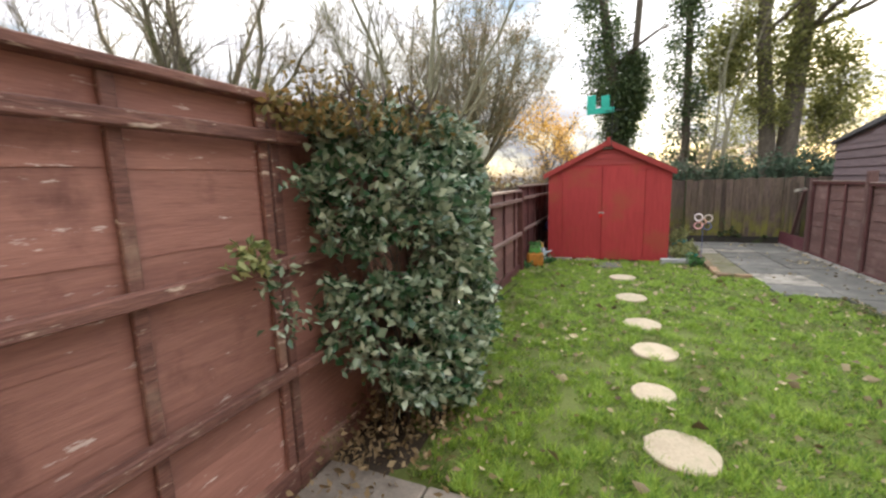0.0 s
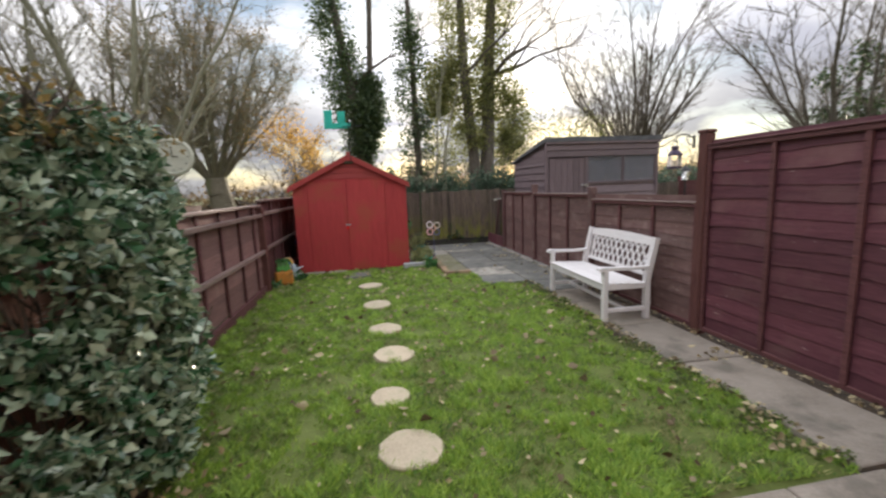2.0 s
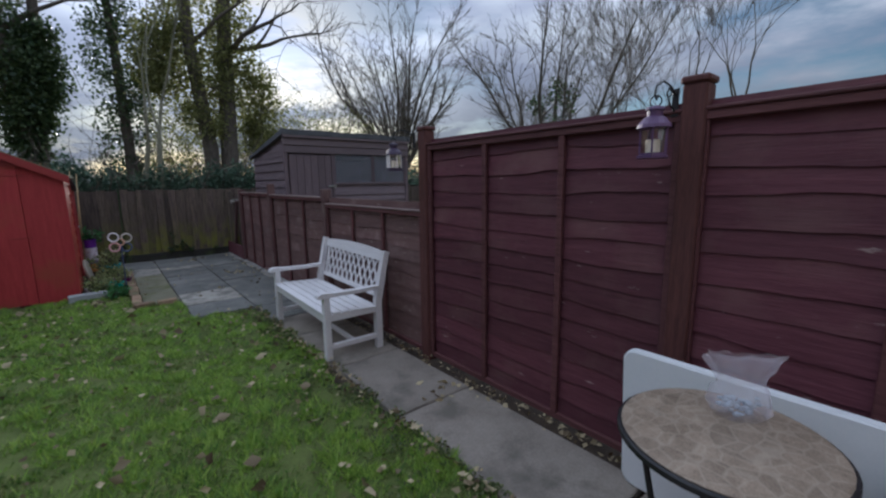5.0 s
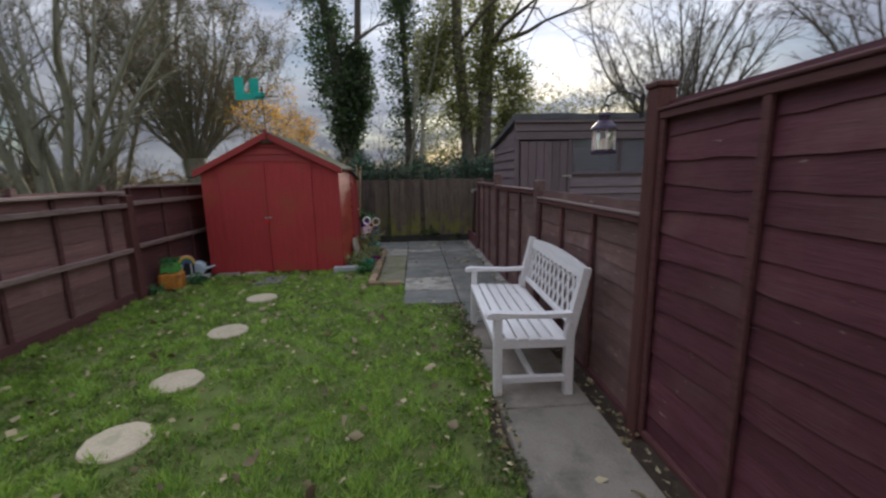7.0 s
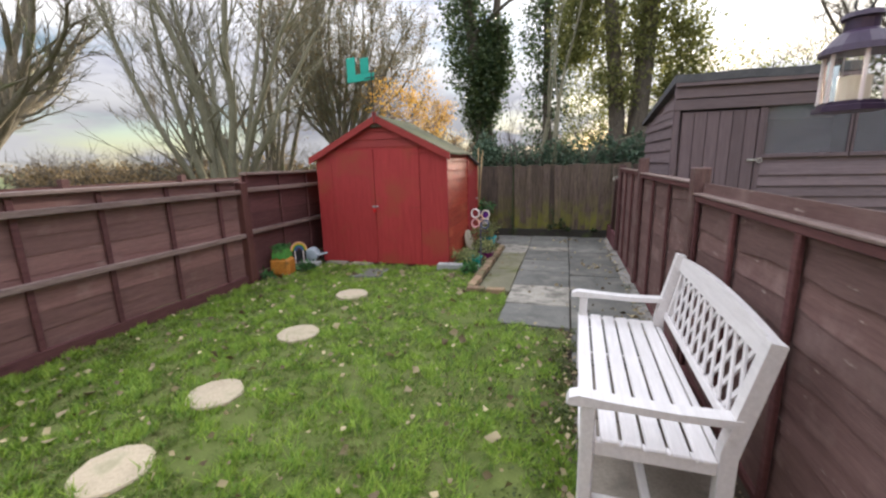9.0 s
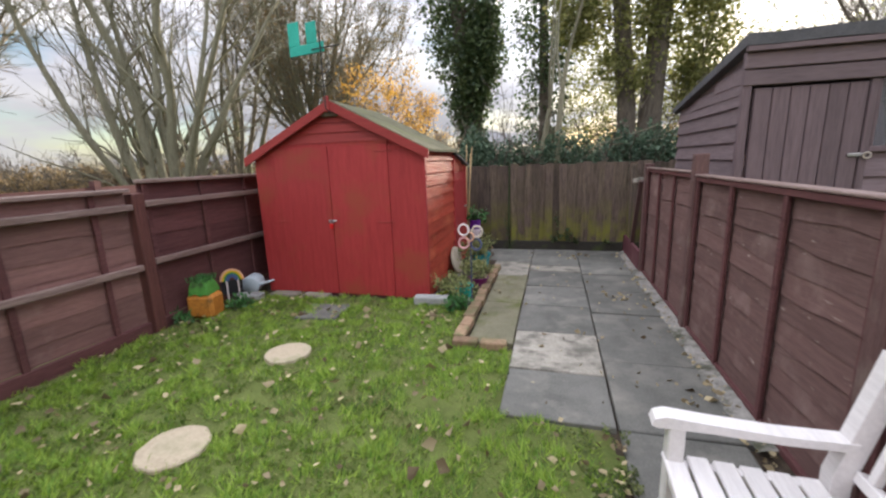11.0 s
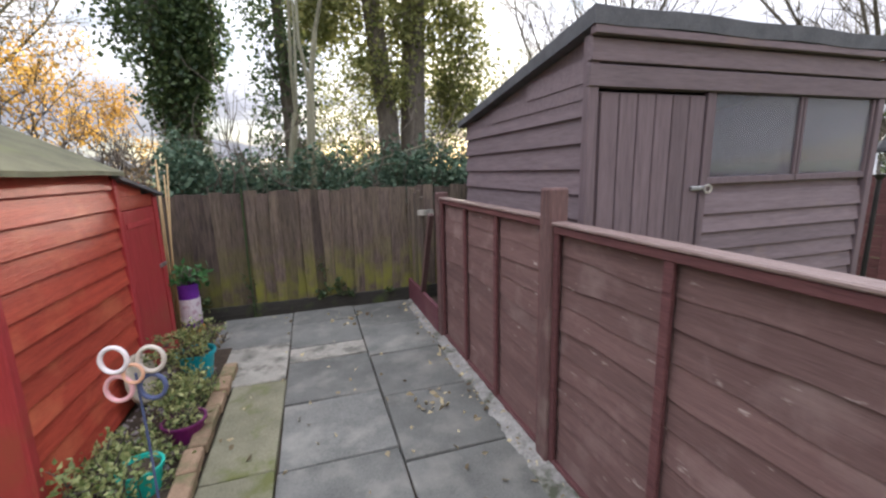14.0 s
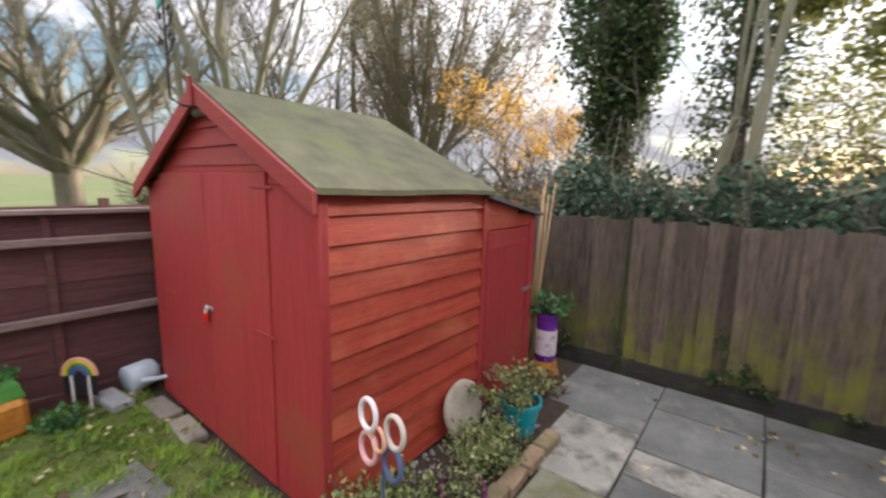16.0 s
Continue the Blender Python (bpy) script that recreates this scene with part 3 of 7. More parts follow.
def raw_mesh(name, v, f, material, smooth=False):
    me = bpy.data.meshes.new(name)
    v, f = np.asarray(v, np.float32), np.asarray(f, np.int32)
    k = f.shape[1]
    me.vertices.add(len(v))
    me.vertices.foreach_set("co", v.ravel())
    me.loops.add(f.size)
    me.loops.foreach_set("vertex_index", f.ravel())
    me.polygons.add(len(f))
    me.polygons.foreach_set("loop_start", np.arange(0, f.size, k, dtype=np.int32))
    if smooth:
        me.polygons.foreach_set("use_smooth", np.ones(len(f), bool))
    me.update(calc_edges=True)
    me.materials.append(MAT[material])
    return me

# ---- ground ----


def ground_sheet():
    bm = bmesh.new()
    xs = [-900, -200, -60, -20, -8, -1.6, 3.6, 9, 20, 60, 200, 900]
    ys = [-900, -200, -60, -20, -5, 1.5, 6, 11, 15, 25, 60, 200, 900]
    grid = [[bm.verts.new((x, y, -0.06)) for x in xs] for y in ys]
    for a, b in zip(grid, grid[1:]):
        for k in range(len(xs) - 1):
            bm.faces.new((a[k], a[k + 1], b[k + 1], b[k]))
    ob = new("ground", mesh_of("ground", bm, "field"))
    tagged(ob, "rough grass ground beyond the garden fences", "ground", kind="structure")


STONES = ((0.38, 2.33), (0.29, 2.96), (0.36, 3.73), (0.30, 4.43), (0.23, 5.43), (0.15, 6.56))


def on_lawn(x, y):
    """Inside the grass: bounded by the fence, the shed, the path's ragged edge and the paving."""
    edge = 2.56 + 0.05 * math.sin(3.1 * y) + 0.03 * math.sin(7.7 * y + 1)
    if y > 6.1:
        edge = 1.88 + 0.04 * math.sin(5 * y)
    if y > 6.95:
        edge = 1.42
    return -1.40 < x < edge and 1.66 + 0.03 * math.sin(4 * x) < y < 8.0 and not (x < -0.95 and y < 2.6)


def lawn_height(x, y):
    return 0.012 * noise.noise((x * 1.3, y * 1.3, 0)) + 0.010 * noise.noise((x * 5, y * 5, 3))


def lawn():
    nx, ny = 84, 132
    v, f = [], []
    for j in range(ny + 1):
        for i in range(nx + 1):
            x, y = -1.42 + 4.02 * i / nx, 1.6 + 6.5 * j / ny
            v.append((x, y, lawn_height(x, y) + (0.0 if on_lawn(x, y) else -0.035)))
    for j in range(ny):
        for i in range(nx):
            a = j * (nx + 1) + i
            f.append((a, a + 1, a + nx + 2, a + nx + 1))
    ob = new("lawn", raw_mesh("lawn", v, f, "lawn", True))
    tagged(ob, "patchy green lawn scattered with leaves", "lawn", kind="structure")
    rng = np.random.default_rng(5)
    p = []
    while len(p) < 175000:
        x, y = rng.uniform(-1.4, 2.64), 1.6 + 6.4 * rng.uniform() ** 1.25
        thin = noise.noise((x * 2.3, y * 2.3, 7)) + 0.8 * noise.noise((x * 5.5, y * 5.5, 2)) + 0.5 * noise.noise((x * 15, y * 15, 6))
        if any((x - a) ** 2 + (y - b) ** 2 < (0.024 if b != 2.96 else 0.013) for a, b in STONES):
            continue
        if on_lawn(x, y) and thin + rng.uniform(-0.25, 0.5) > -0.02 - (0.26 if x < 2.2 else 0.0):
            p.append((x, y, lawn_height(x, y) - 0.004))
    p = np.array(p)
    n = len(p)
    clump = np.array([noise.noise((x * 7, y * 7, 4)) + 0.6 * noise.noise((x * 19, y * 19, 8)) for x, y, _ in p])
    h = (0.016 + 0.022 * rng.random(n)) * (1 + 1.4 * np.clip(clump, -0.5, 1.2))
    a = 4.0 * clump + rng.normal(0, 1.2, n)
    lean = rng.uniform(0.2, 1.7, n)
    w = 0.003 + 0.0035 * rng.random(n)
    d = np.stack([np.cos(a), np.sin(a), np.zeros(n)], 1)
    s = np.stack([-np.sin(a), np.cos(a), np.zeros(n)], 1)
    tip = p + d * (h * lean)[:, None] + np.array([0, 0, 1.0]) * h[:, None]
    v = np.stack([p - s * w[:, None], p + s * w[:, None], tip], 1).reshape(-1, 3)
    # darker tufts and brighter ones grow apart
    tone = clump + 1.0 * np.array([noise.noise((x * 2.4, y * 2.4, 11)) for x, y, _ in p]) + rng.normal(0, 0.25, n)
    for name, pick, mat in (("grass", tone > -0.08, "grass"), ("rough_grass", (tone <= -0.08) & (tone > -0.5), "grass_dark"), ("thin_grass", tone <= -0.5, "straw")):
        q = v.reshape(-1, 3, 3)[pick].reshape(-1, 3)
        ob = new(name, raw_mesh(name, q, np.arange(len(q)).reshape(-1, 3), mat))
        tagged(ob, "thin dry grass in the bare patches of lawn" if mat == "straw" else "short damp green grass blades of the lawn", "grass", kind="stuff")


ground_sheet()
lawn()

soil = new("soil", mesh_of("soil", bar(-1.46, 3.9, 1.55, 11.2, -0.058, -0.03, 0), "soil"))
tagged(soil, "dark damp soil under the garden", "soil", kind="structure")

# ---- fences ----


def lap_board(length, width, thick, seed, wane=0.011):
    """A thin feather-edged board along x with a wavy lower edge."""
    r = random.Random(seed)
    bm, n = bmesh.new(), 15
    rows = []
    ph, ph2, ph3 = r.uniform(0, 6), r.uniform(0, 6), r.uniform(0, 6)
    for i in range(n + 1):
        x = length * i / n
        low = wane * (math.sin(3.2 * x + ph) + 0.6 * math.sin(8 * x + ph2) + 0.35 * math.sin(17 * x + ph3))
        rows.append([bm.verts.new(p) for p in ((x, -thick, low), (x, -thick + 0.007, low), (x, 0.008, width), (x, 0.002, width))])
    for a, b in zip(rows, rows[1:]):
        for k in range(4):
            bm.faces.new((a[k], a[(k + 1) % 4], b[(k + 1) % 4], b[k]))
    bm.faces.new(rows[0])
    bm.faces.new(rows[-1][::-1])
    return bm


def lap_panel(m, length, height, label, battens=2, lap=0.025, low_gap=0.03, boards_mat="fence_red", frame_mat="fence_frame", cap=True, pitch=0.125, cap_mat="fence_frame"):
    """A waney-lap panel along local x, its face towards local -y, standing at z 0."""
    t = thing("overlap_fence", m, label, "fence", "overlap fences along the path")
    meshes = [mesh_of("board", lap_board(length - 0.02, pitch + 0.032, lap, k + int(length * 100)), boards_mat) for k in range(5)]
    z, k = low_gap, 0
    while z < height - 0.06:
        piece("board", meshes[(k * 2 + k // 5) % 5], t, Matrix.Translation((0.01, 0.010 + 0.002 * (k % 2), z)) @ Matrix.Rotation(0.05, 4, "X"))
        z += pitch
        k += 1
    for i in range(battens + 2):
        x = 0.02 + (length - 0.04) * i / (battens + 1)
        part("batten", bar(x - 0.02, x + 0.02, -0.035, -0.012, low_gap, height - 0.03), frame_mat, t)
    part("bottom_rail", bar(0, length, -0.03, 0.02, low_gap - 0.02, low_gap + 0.02), frame_mat, t)
    part("top_rail", bar(0.005, length - 0.005, -0.04, 0.022, height - 0.055, height - 0.018), frame_mat, t)
    if cap:
        part("capping", bar(0, length, -0.05, 0.032, height - 0.017, height, 0.005), cap_mat, t)
    return t


def fence_post(x, y, height, material, label, w=0.095):
    bm = bmesh.new()
    box(bm, -w / 2, w / 2, -w / 2, w / 2, -0.3, height - (0.02 if height > 1.6 else 0), 0.008)
    t = thing("fence_post", pose(x, y, 0), label, "fence post", "garden fence posts")
    part("shaft", bm, material, t)
    if height > 1.6:
        bm = bmesh.new()
        box(bm, -w / 2 - 0.008, w / 2 + 0.008, -w / 2 - 0.008, w / 2 + 0.008, height - 0.0195, height + 0.012, 0.008)
        part("cap", bm, material, t)
    return t


FX = 3.34
RIGHT = ((-2.35, -0.38, 1.78, "tall"), (-0.34, 1.60, 1.78, "tall"), (1.66, 3.54, 1.78, "tall"), (3.63, 5.54, 1.25, "low"), (5.63, 7.64, 1.32, "low"), (7.73, 9.46, 1.34, "low"))
for y0, y1, h, kind in RIGHT:
    lap_panel(pose(FX, y1, 0, 0, 0, -90), y1 - y0, h, lap=0.017 if kind == "low" else 0.019, boards_mat="fence_low" if kind == "low" else "fence_red", cap_mat="fence_cap" if kind == "low" else "fence_frame", label=f"{kind} dark red-brown overlap fence panel beside the path")
for y, h in ((-0.36, 1.9), (1.62, 1.9), (3.585, 1.9), (5.585, 1.41), (7.685, 1.48), (9.51, 1.38)):
    fence_post(FX - 0.005, y, h, "fence_post" if h > 1.6 else "low_post", "dark red-brown stained square timber fence post", 0.1)


def rail_panel(m, length, height, rails, battens, label, boards="fence_left", frame="fence_left_frame", capping="fence_left_frame", pitch=0.15):
    """The back of a panel: wide boards behind uprights, long rails over them."""
    t = thing("railed_fence", m, label, "fence", "railed fences along the lawn")
    meshes = [mesh_of("board", lap_board(length - 0.01, pitch + 0.02, 0.012, 40 + k + int(length * 10), 0.005), boards) for k in range(3)]
    z, k = 0.10, 0
    while z + pitch < height + 0.005:
        piece("board", meshes[k % 3], t, Matrix.Translation((0.005, 0.03, z)) @ Matrix.Rotation(0.03, 4, "X"))
        z += pitch
        k += 1
    for x in battens:
        part("batten", bar(x - 0.024, x + 0.024, -0.012, 0.012, 0.05, height - 0.04), frame, t)
    for z in rails:
        part("rail", bar(0, length, -0.062, -0.013, z - 0.027, z + 0.027, 0.006), capping, t)
    part("gravel_board", bar(0, length, -0.02, 0.025, -0.05, 0.098), frame, t)
    part("capping", bar(0, length, -0.055, 0.05, height - 0.035, height, 0.005), capping, t)
    return t


LX = -1.44
rail_panel(pose(LX, -2.1, 0, 0, 0, 90), 1.86, 1.88, (0.6, 1.13, 1.70), (0.03, 0.62, 1.24, 1.83), "tall faded brown timber fence panel with long rails", pitch=0.29)
rail_panel(pose(LX, -0.22, 0, 0, 0, 90), 1.66, 1.88, (0.6, 1.13, 1.70), (0.03, 0.43, 1.04, 1.63), "tall faded brown timber fence panel with long rails", pitch=0.29)
rail_panel(pose(LX, 1.445, 0, 0, 0, 90), 1.37, 1.88, (0.6, 1.13, 1.70), (0.03, 0.68, 1.33), "tall brown timber fence panel under the shrub", pitch=0.29)
rail_panel(pose(LX, 2.92, 0, 0, 0, 90), 3.80, 1.345, (0.63, 1.18), (0.04, 0.36, 0.96, 1.57, 2.19, 2.84, 3.5), "low dark brown timber fence panel with long rails", "fence_mid", "fence_frame", "fence_cap")
rail_panel(pose(LX, 6.84, 0, 0, 0, 90), 4.0, 1.42, (0.66, 1.20), (0.06, 0.7, 1.35, 2.0, 2.65, 3.3), "low dark timber fence panel behind the red shed", "fence_frame", "fence_frame", "fence_cap", pitch=0.16)
for y, h in ((-0.24, 1.8), (2.87, 1.88), (6.78, 1.30)):
    fence_post(LX + 0.01, y, h, "fence_post" if y > 3 else "fence_left_frame", "faded brown square timber fence post", 0.11)


def back_fence():
    t = thing("back_fence", pose(0, 10.86, 0), "weathered grey-brown close-boarded fence with green algae", "fence", kind="structure")
    rng = random.Random(4)
    meshes = []
    for k in range(5):
        bm, n, w = bmesh.new(), 5, 0.128
        rows = []
        p1, p2 = rng.uniform(0, 6), rng.uniform(0, 6)
        for i in range(n + 1):
            z = 0.13 + (1.27 + 0.003 * (k - 2)) * i / n
            j1, j2 = 0.006 * math.sin(4 * z + p1), 0.006 * math.sin(5 * z + p2)
            rows.append([bm.verts.new(p) for p in ((j1, -0.016, z), (w + j2, -0.004, z), (w + j2, 0.004, z), (j1, 0.004, z))])
        for a, b in zip(rows, rows[1:]):
            for q in range(4):
                bm.faces.new((a[q], a[(q + 1) % 4], b[(q + 1) % 4], b[q]))
        bm.faces.new(rows[0])
        bm.faces.new(rows[-1][::-1])
        meshes.append(mesh_of("board", bm, "back"))
    x = -1.5
    while x < 9.0:
        piece("board", meshes[rng.randrange(5)], t, pose(x, rng.uniform(-0.009, 0.006), rng.uniform(-0.022, 0.014), 0, rng.uniform(-0.7, 0.7), rng.uniform(-4, 4)))
        x += 0.112
    part("gravel_board", bar(-1.5, 9.0, -0.03, 0.02, -0.06, 0.14), "gravel_board", t)
    for z in (0.35, 1.1):
        part("rail", bar(-1.5, 9.0, 0.008, 0.06, z - 0.04, z + 0.04), "back", t)
    bm = bmesh.new()
    tube(bm, [(1.50, -0.045, 0.0), (1.49, -0.045, 0.7), (1.50, -0.045, 1.44)], 0.012, 6)
    part("stake", bm, "ivy_leaf", t, "thin green garden stake")


back_fence()

# ---- paving ----


def slab_mesh(w, l, seed, material):
    r = random.Random(seed)
    bm = bmesh.new()
    box(bm, -w / 2 + 0.006, w / 2 - 0.006, -l / 2 + 0.006, l / 2 - 0.006, -0.045, 0.0, 0.006)
    for v in bm.verts:
        v.co.x += r.uniform(-0.004, 0.004)
        v.co.y += r.uniform(-0.004, 0.004)
    return mesh_of("slab", bm, material)


def paving(name, label, rows):
    t = thing(name, pose(0, 0, 0), label, "paving", kind="structure")
    rng = random.Random(8)
    for x0, x1, y0, y1, material in rows:
        me = slab_mesh(x1 - x0, y1 - y0, rng.random(), material)
        piece("slab", me, t, pose((x0 + x1) / 2, (y0 + y1) / 2, 0.004 + rng.uniform(-0.004, 0.004), rng.uniform(-0.25, 0.25), rng.uniform(-0.25, 0.25), rng.uniform(-0.3, 0.3)))


rows = []
for a, b in zip((1.66, 2.94, 3.86, 4.78, 5.45), (2.94, 3.86, 4.78, 5.45, 6.10)):
    rows.append((2.58, 3.20, a, b, "slab" if a > 5 else "path"))
paving("pavement_path", "worn buff concrete slab path along the fence", rows)
rows = []
ys = (6.10, 6.68, 7.37, 8.06, 8.74, 9.42, 9.72, 10.35, 10.78)
for k, (a, b) in enumerate(zip(ys, ys[1:])):
    rows.append((1.91, 2.58, a, b, "pale_slab" if k in (1, 5) else "slab"))
ys = (6.10, 6.92, 7.92, 8.62, 9.32, 10.02, 10.78)
for a, b in zip(ys, ys[1:]):
    rows.append((2.58, 3.24, a, b, "slab"))
rows += [(1.52, 1.91, 7.08, 8.1, "mossy"), (1.52, 1.91, 8.1, 9.15, "mossy"), (1.35, 1.91, 9.15, 9.9, "pale_slab"), (1.2, 1.91, 9.9, 10.78, "slab")]
paving("pavement_patio", "grey concrete slabs with leaf litter in the joints", rows)
rows = []
for i in range(8):
    for j in range(6):
        rows.append((-1.38 + 0.58 * i, -0.80 + 0.58 * i, 1.64 - 0.6 * (j + 1), 1.64 - 0.6 * j, "path"))
paving("pavement_terrace", "worn buff concrete slabs of the terrace", rows)


def mortar_strip():
    """Crumbled mortar and grit filling the gap between the slabs and the fence."""
    v, f, n, m = [], [], 230, 5
    for i in range(n + 1):
        y = 6.05 + 4.65 * i / n
        inner = 3.20 + 0.045 * noise.noise((y * 2.2, 0, 5)) + 0.03 * noise.noise((y * 9, 0, 6))
        for j in range(m + 1):
            x = inner + (3.345 - inner) * j / m
            v.append((x, y, (0.002 if j == 0 else 0.012 + 0.022 * j / m) + 0.010 * noise.noise((x * 18, y * 18, 2))))
    for i in range(n):
        for j in range(m):
            a = i * (m + 1) + j
            f.append((a, a + 1, a + m + 2, a + m + 1))
    ob = new("mortar_strip", raw_mesh("mortar_strip", v, f, "mortar"))
    tagged(ob, "crumbled grey mortar between the slabs and fence", "mortar", kind="structure")


mortar_strip()


def stepping_stone(x, y, rx, ry, turn, square=False):
    r = random.Random(int(x * 100 + y * 1000))
    bm = bmesh.new()
    n = 4 if square else 22
    top, low, mid = [], [], []
    for k in range(n):
        a = 2 * math.pi * (k + 0.5) / n
        j = 1 + r.uniform(-0.04, 0.04) if not square else 1.3
        c, s = rx * j * math.cos(a), ry * j * math.sin(a)
        top.append(bm.verts.new((c * 0.96, s * 0.96, 0.034)))
        mid.append(bm.verts.new((c, s, 0.026)))
        low.append(bm.verts.new((c, s, -0.03)))
    bm.faces.new(top)
    for k in range(n):
        q = (k + 1) % n
        bm.faces.new((top[k], mid[k], mid[q], top[q]))
        bm.faces.new((mid[k], low[k], low[q], mid[q]))
    ob = new("stepping_stone", mesh_of("stepping_stone", bm, "slab" if square else "step"))
    ob.matrix_basis = pose(x, y, -0.012, r.uniform(-1, 1), r.uniform(-1, 1), turn)
    tagged(ob, "square grey concrete slab sunk in the lawn" if square else "round buff stepping stone sunk in the lawn", "stepping stone", "stepping stones across the lawn")


for (x, y), r in zip(STONES, (0.19, 0.14, 0.182, 0.178, 0.18, 0.18)):
    stepping_stone(x, y, r, r * 1.01, 10 * x)
stepping_stone(-0.07, 7.48, 0.24, 0.22, 6, True)


def brick_edging():
    t = thing("brick_edging", pose(0, 0, 0), "low edging of old bricks round the bed", "edging", kind="structure")
    bm = bmesh.new()
    box(bm, -0.104, 0.104, -0.05, 0.05, 0, 0.07, 0.008)
    me = mesh_of("brick", bm, "brick")
    y, r = 7.05, random.Random(3)
    while y < 9.3:
        piece("brick", me, t, pose(1.465 + r.uniform(-0.01, 0.01), y + 0.11, -0.008 + r.uniform(-0.006, 0.006), 0, 0, 90 + r.uniform(-3, 3)))
        y += 0.22
    for x in (1.53, 1.76):
        piece("brick", me, t, pose(x, 6.99, -0.01, 0, 0, r.uniform(-3, 3)))
    bm = bmesh.new()
    box(bm, -0.15, 0.15, -0.06, 0.06, 0, 0.10, 0.012)
    me = mesh_of("block", bm, "kerb")
    for x, a in ((0.93, 4), (1.22, -5)):
        piece("block", me, t, pose(x, 7.93, -0.015, 0, 0, a))


brick_edging()

# ---- red shed ----


def red_shed():
    t = thing("red_shed", pose(0, 0, 0), "red-stained timber garden shed with double doors and lean-to", "shed")
    x0, x1, y0, y1, ap = -1.16, 0.89, 8.075, 9.42, -0.12
    ez, az, fl = 1.64, 2.15, 0.0
    slope = (az - ez) / (x1 - ap)

    def roof_at(x):
        return az - slope * abs(x - ap)

    bm = bmesh.new()
    box(bm, x0 + 0.02, x1 - 0.02, y0 + 0.02, y1, -0.05, fl + 0.05)
    part("floor_frame", bm, "fence_frame", t)
    # core behind the cladding
    bm = bmesh.new()
    pts = [(x0 + 0.02, fl), (x1 - 0.02, fl), (x1 - 0.02, ez - 0.03), (ap, az - 0.05), (x0 + 0.02, ez - 0.03)]
    a = [bm.verts.new((x, y0 + 0.03, z)) for x, z in pts]
    b = [bm.verts.new((x, y1, z)) for x, z in pts]
    bm.faces.new(a[::-1])
    bm.faces.new(b)
    for k in range(5):
        q = (k + 1) % 5
        bm.faces.new((a[k], a[q], b[q], b[k]))
    part("body", bm, "red", t)
    # gable boards above the doors
    for k in range(4):
        z = 1.73 + 0.105 * k
        w = max(0.04, (az - z - 0.03) / slope)
        w2 = max(0.012, (az - z - 0.135) / slope)
        bm = bmesh.new()
        f4 = [(ap - w, z, -0.004), (ap + w, z, -0.004), (ap + w2, z + 0.104, 0.010), (ap - w2, z + 0.104, 0.010)]
        fr = [bm.verts.new((x, y0 + dy, zz)) for x, zz, dy in f4]
        bk = [bm.verts.new((x, y0 + 0.029, zz)) for x, zz, dy in f4]
        bm.faces.new(fr)
        bm.faces.new(bk[::-1])
        for q in range(4):
            bm.faces.new((fr[q], fr[(q + 1) % 4], bk[(q + 1) % 4], bk[q]))
        part("gable_board", bm, "red_trim", t)
    # double doors, frame boards
    for a0, a1 in ((x0, -0.90), (0.50, x1)):
        part("front_board", bar(a0, a1, y0 - 0.004, y0 + 0.025, fl, ez - 0.01), "red", t)
    part("head_board", bar(-0.98, 0.74, y0 + 0.002, y0 + 0.024, 1.632, 1.689), "red", t)
    part("lintel", bar(-0.90, 0.50, y0 + 0.004, y0 + 0.026, 1.69, 1.75), "red", t)
    for a0, a1, h in ((-0.897, -0.208, 0), (-0.201, 0.497, 1)):
        d = part("door", bar(a0, a1, y0 - 0.014, y0 + 0.012, fl + 0.01, 1.69), "red", t)
        for z in (0.86, 1.62):
            xh = -0.96 if h == 0 else 0.35
            part("hinge", bar(xh, xh + 0.2, y0 - 0.019, y0 - 0.0145, z - 0.009, z + 0.009, 0.002), "red_trim", d)
    bm = bmesh.new()
    box(bm, -0.255, -0.155, y0 - 0.024, y0 - 0.0145, 0.860, 0.882, 0.003)
    ring(bm, (-0.21, y0 - 0.035, 0.862), (0, 1, 0), 0.02, 0.005, 14, 6)
    part("hasp", bm, "metal", t, "small steel hasp and staple")
    bm = bmesh.new()
    box(bm, -0.238, -0.192, y0 - 0.047, y0 - 0.03, 0.785, 0.845, 0.006)
    part("padlock", bm, "lock_red", t, "small red padlock")
    # corner posts and side cladding
    part("corner_board", bar(x1 - 0.005, x1 + 0.018, y0 - 0.006, y0 + 0.05, fl, ez - 0.02), "red", t)
    n, h = 12, (ez - fl) / 12
    bm = bmesh.new()
    L = y1 - y0 - 0.05
    vs = [[bm.verts.new(p) for p in ((x, -0.018, 0), (x, 0, 0), (x, 0.012, h + 0.01), (x, 0.004, h + 0.01))] for x in (0, L)]
    for k in range(4):
        bm.faces.new((vs[0][k], vs[0][(k + 1) % 4], vs[1][(k + 1) % 4], vs[1][k]))
    bm.faces.new(vs[0])
    bm.faces.new(vs[1][::-1])
    me = mesh_of("board", bm, "red_side")
    for k in range(n):
        piece("board", me, t, pose(x1 - 0.012, y0 + 0.05, fl + h * k, 0, 0, 90))
    for k in range(n):
        piece("board", me, t, pose(x0 + 0.012, y1, fl + h * k, 0, 0, -90))
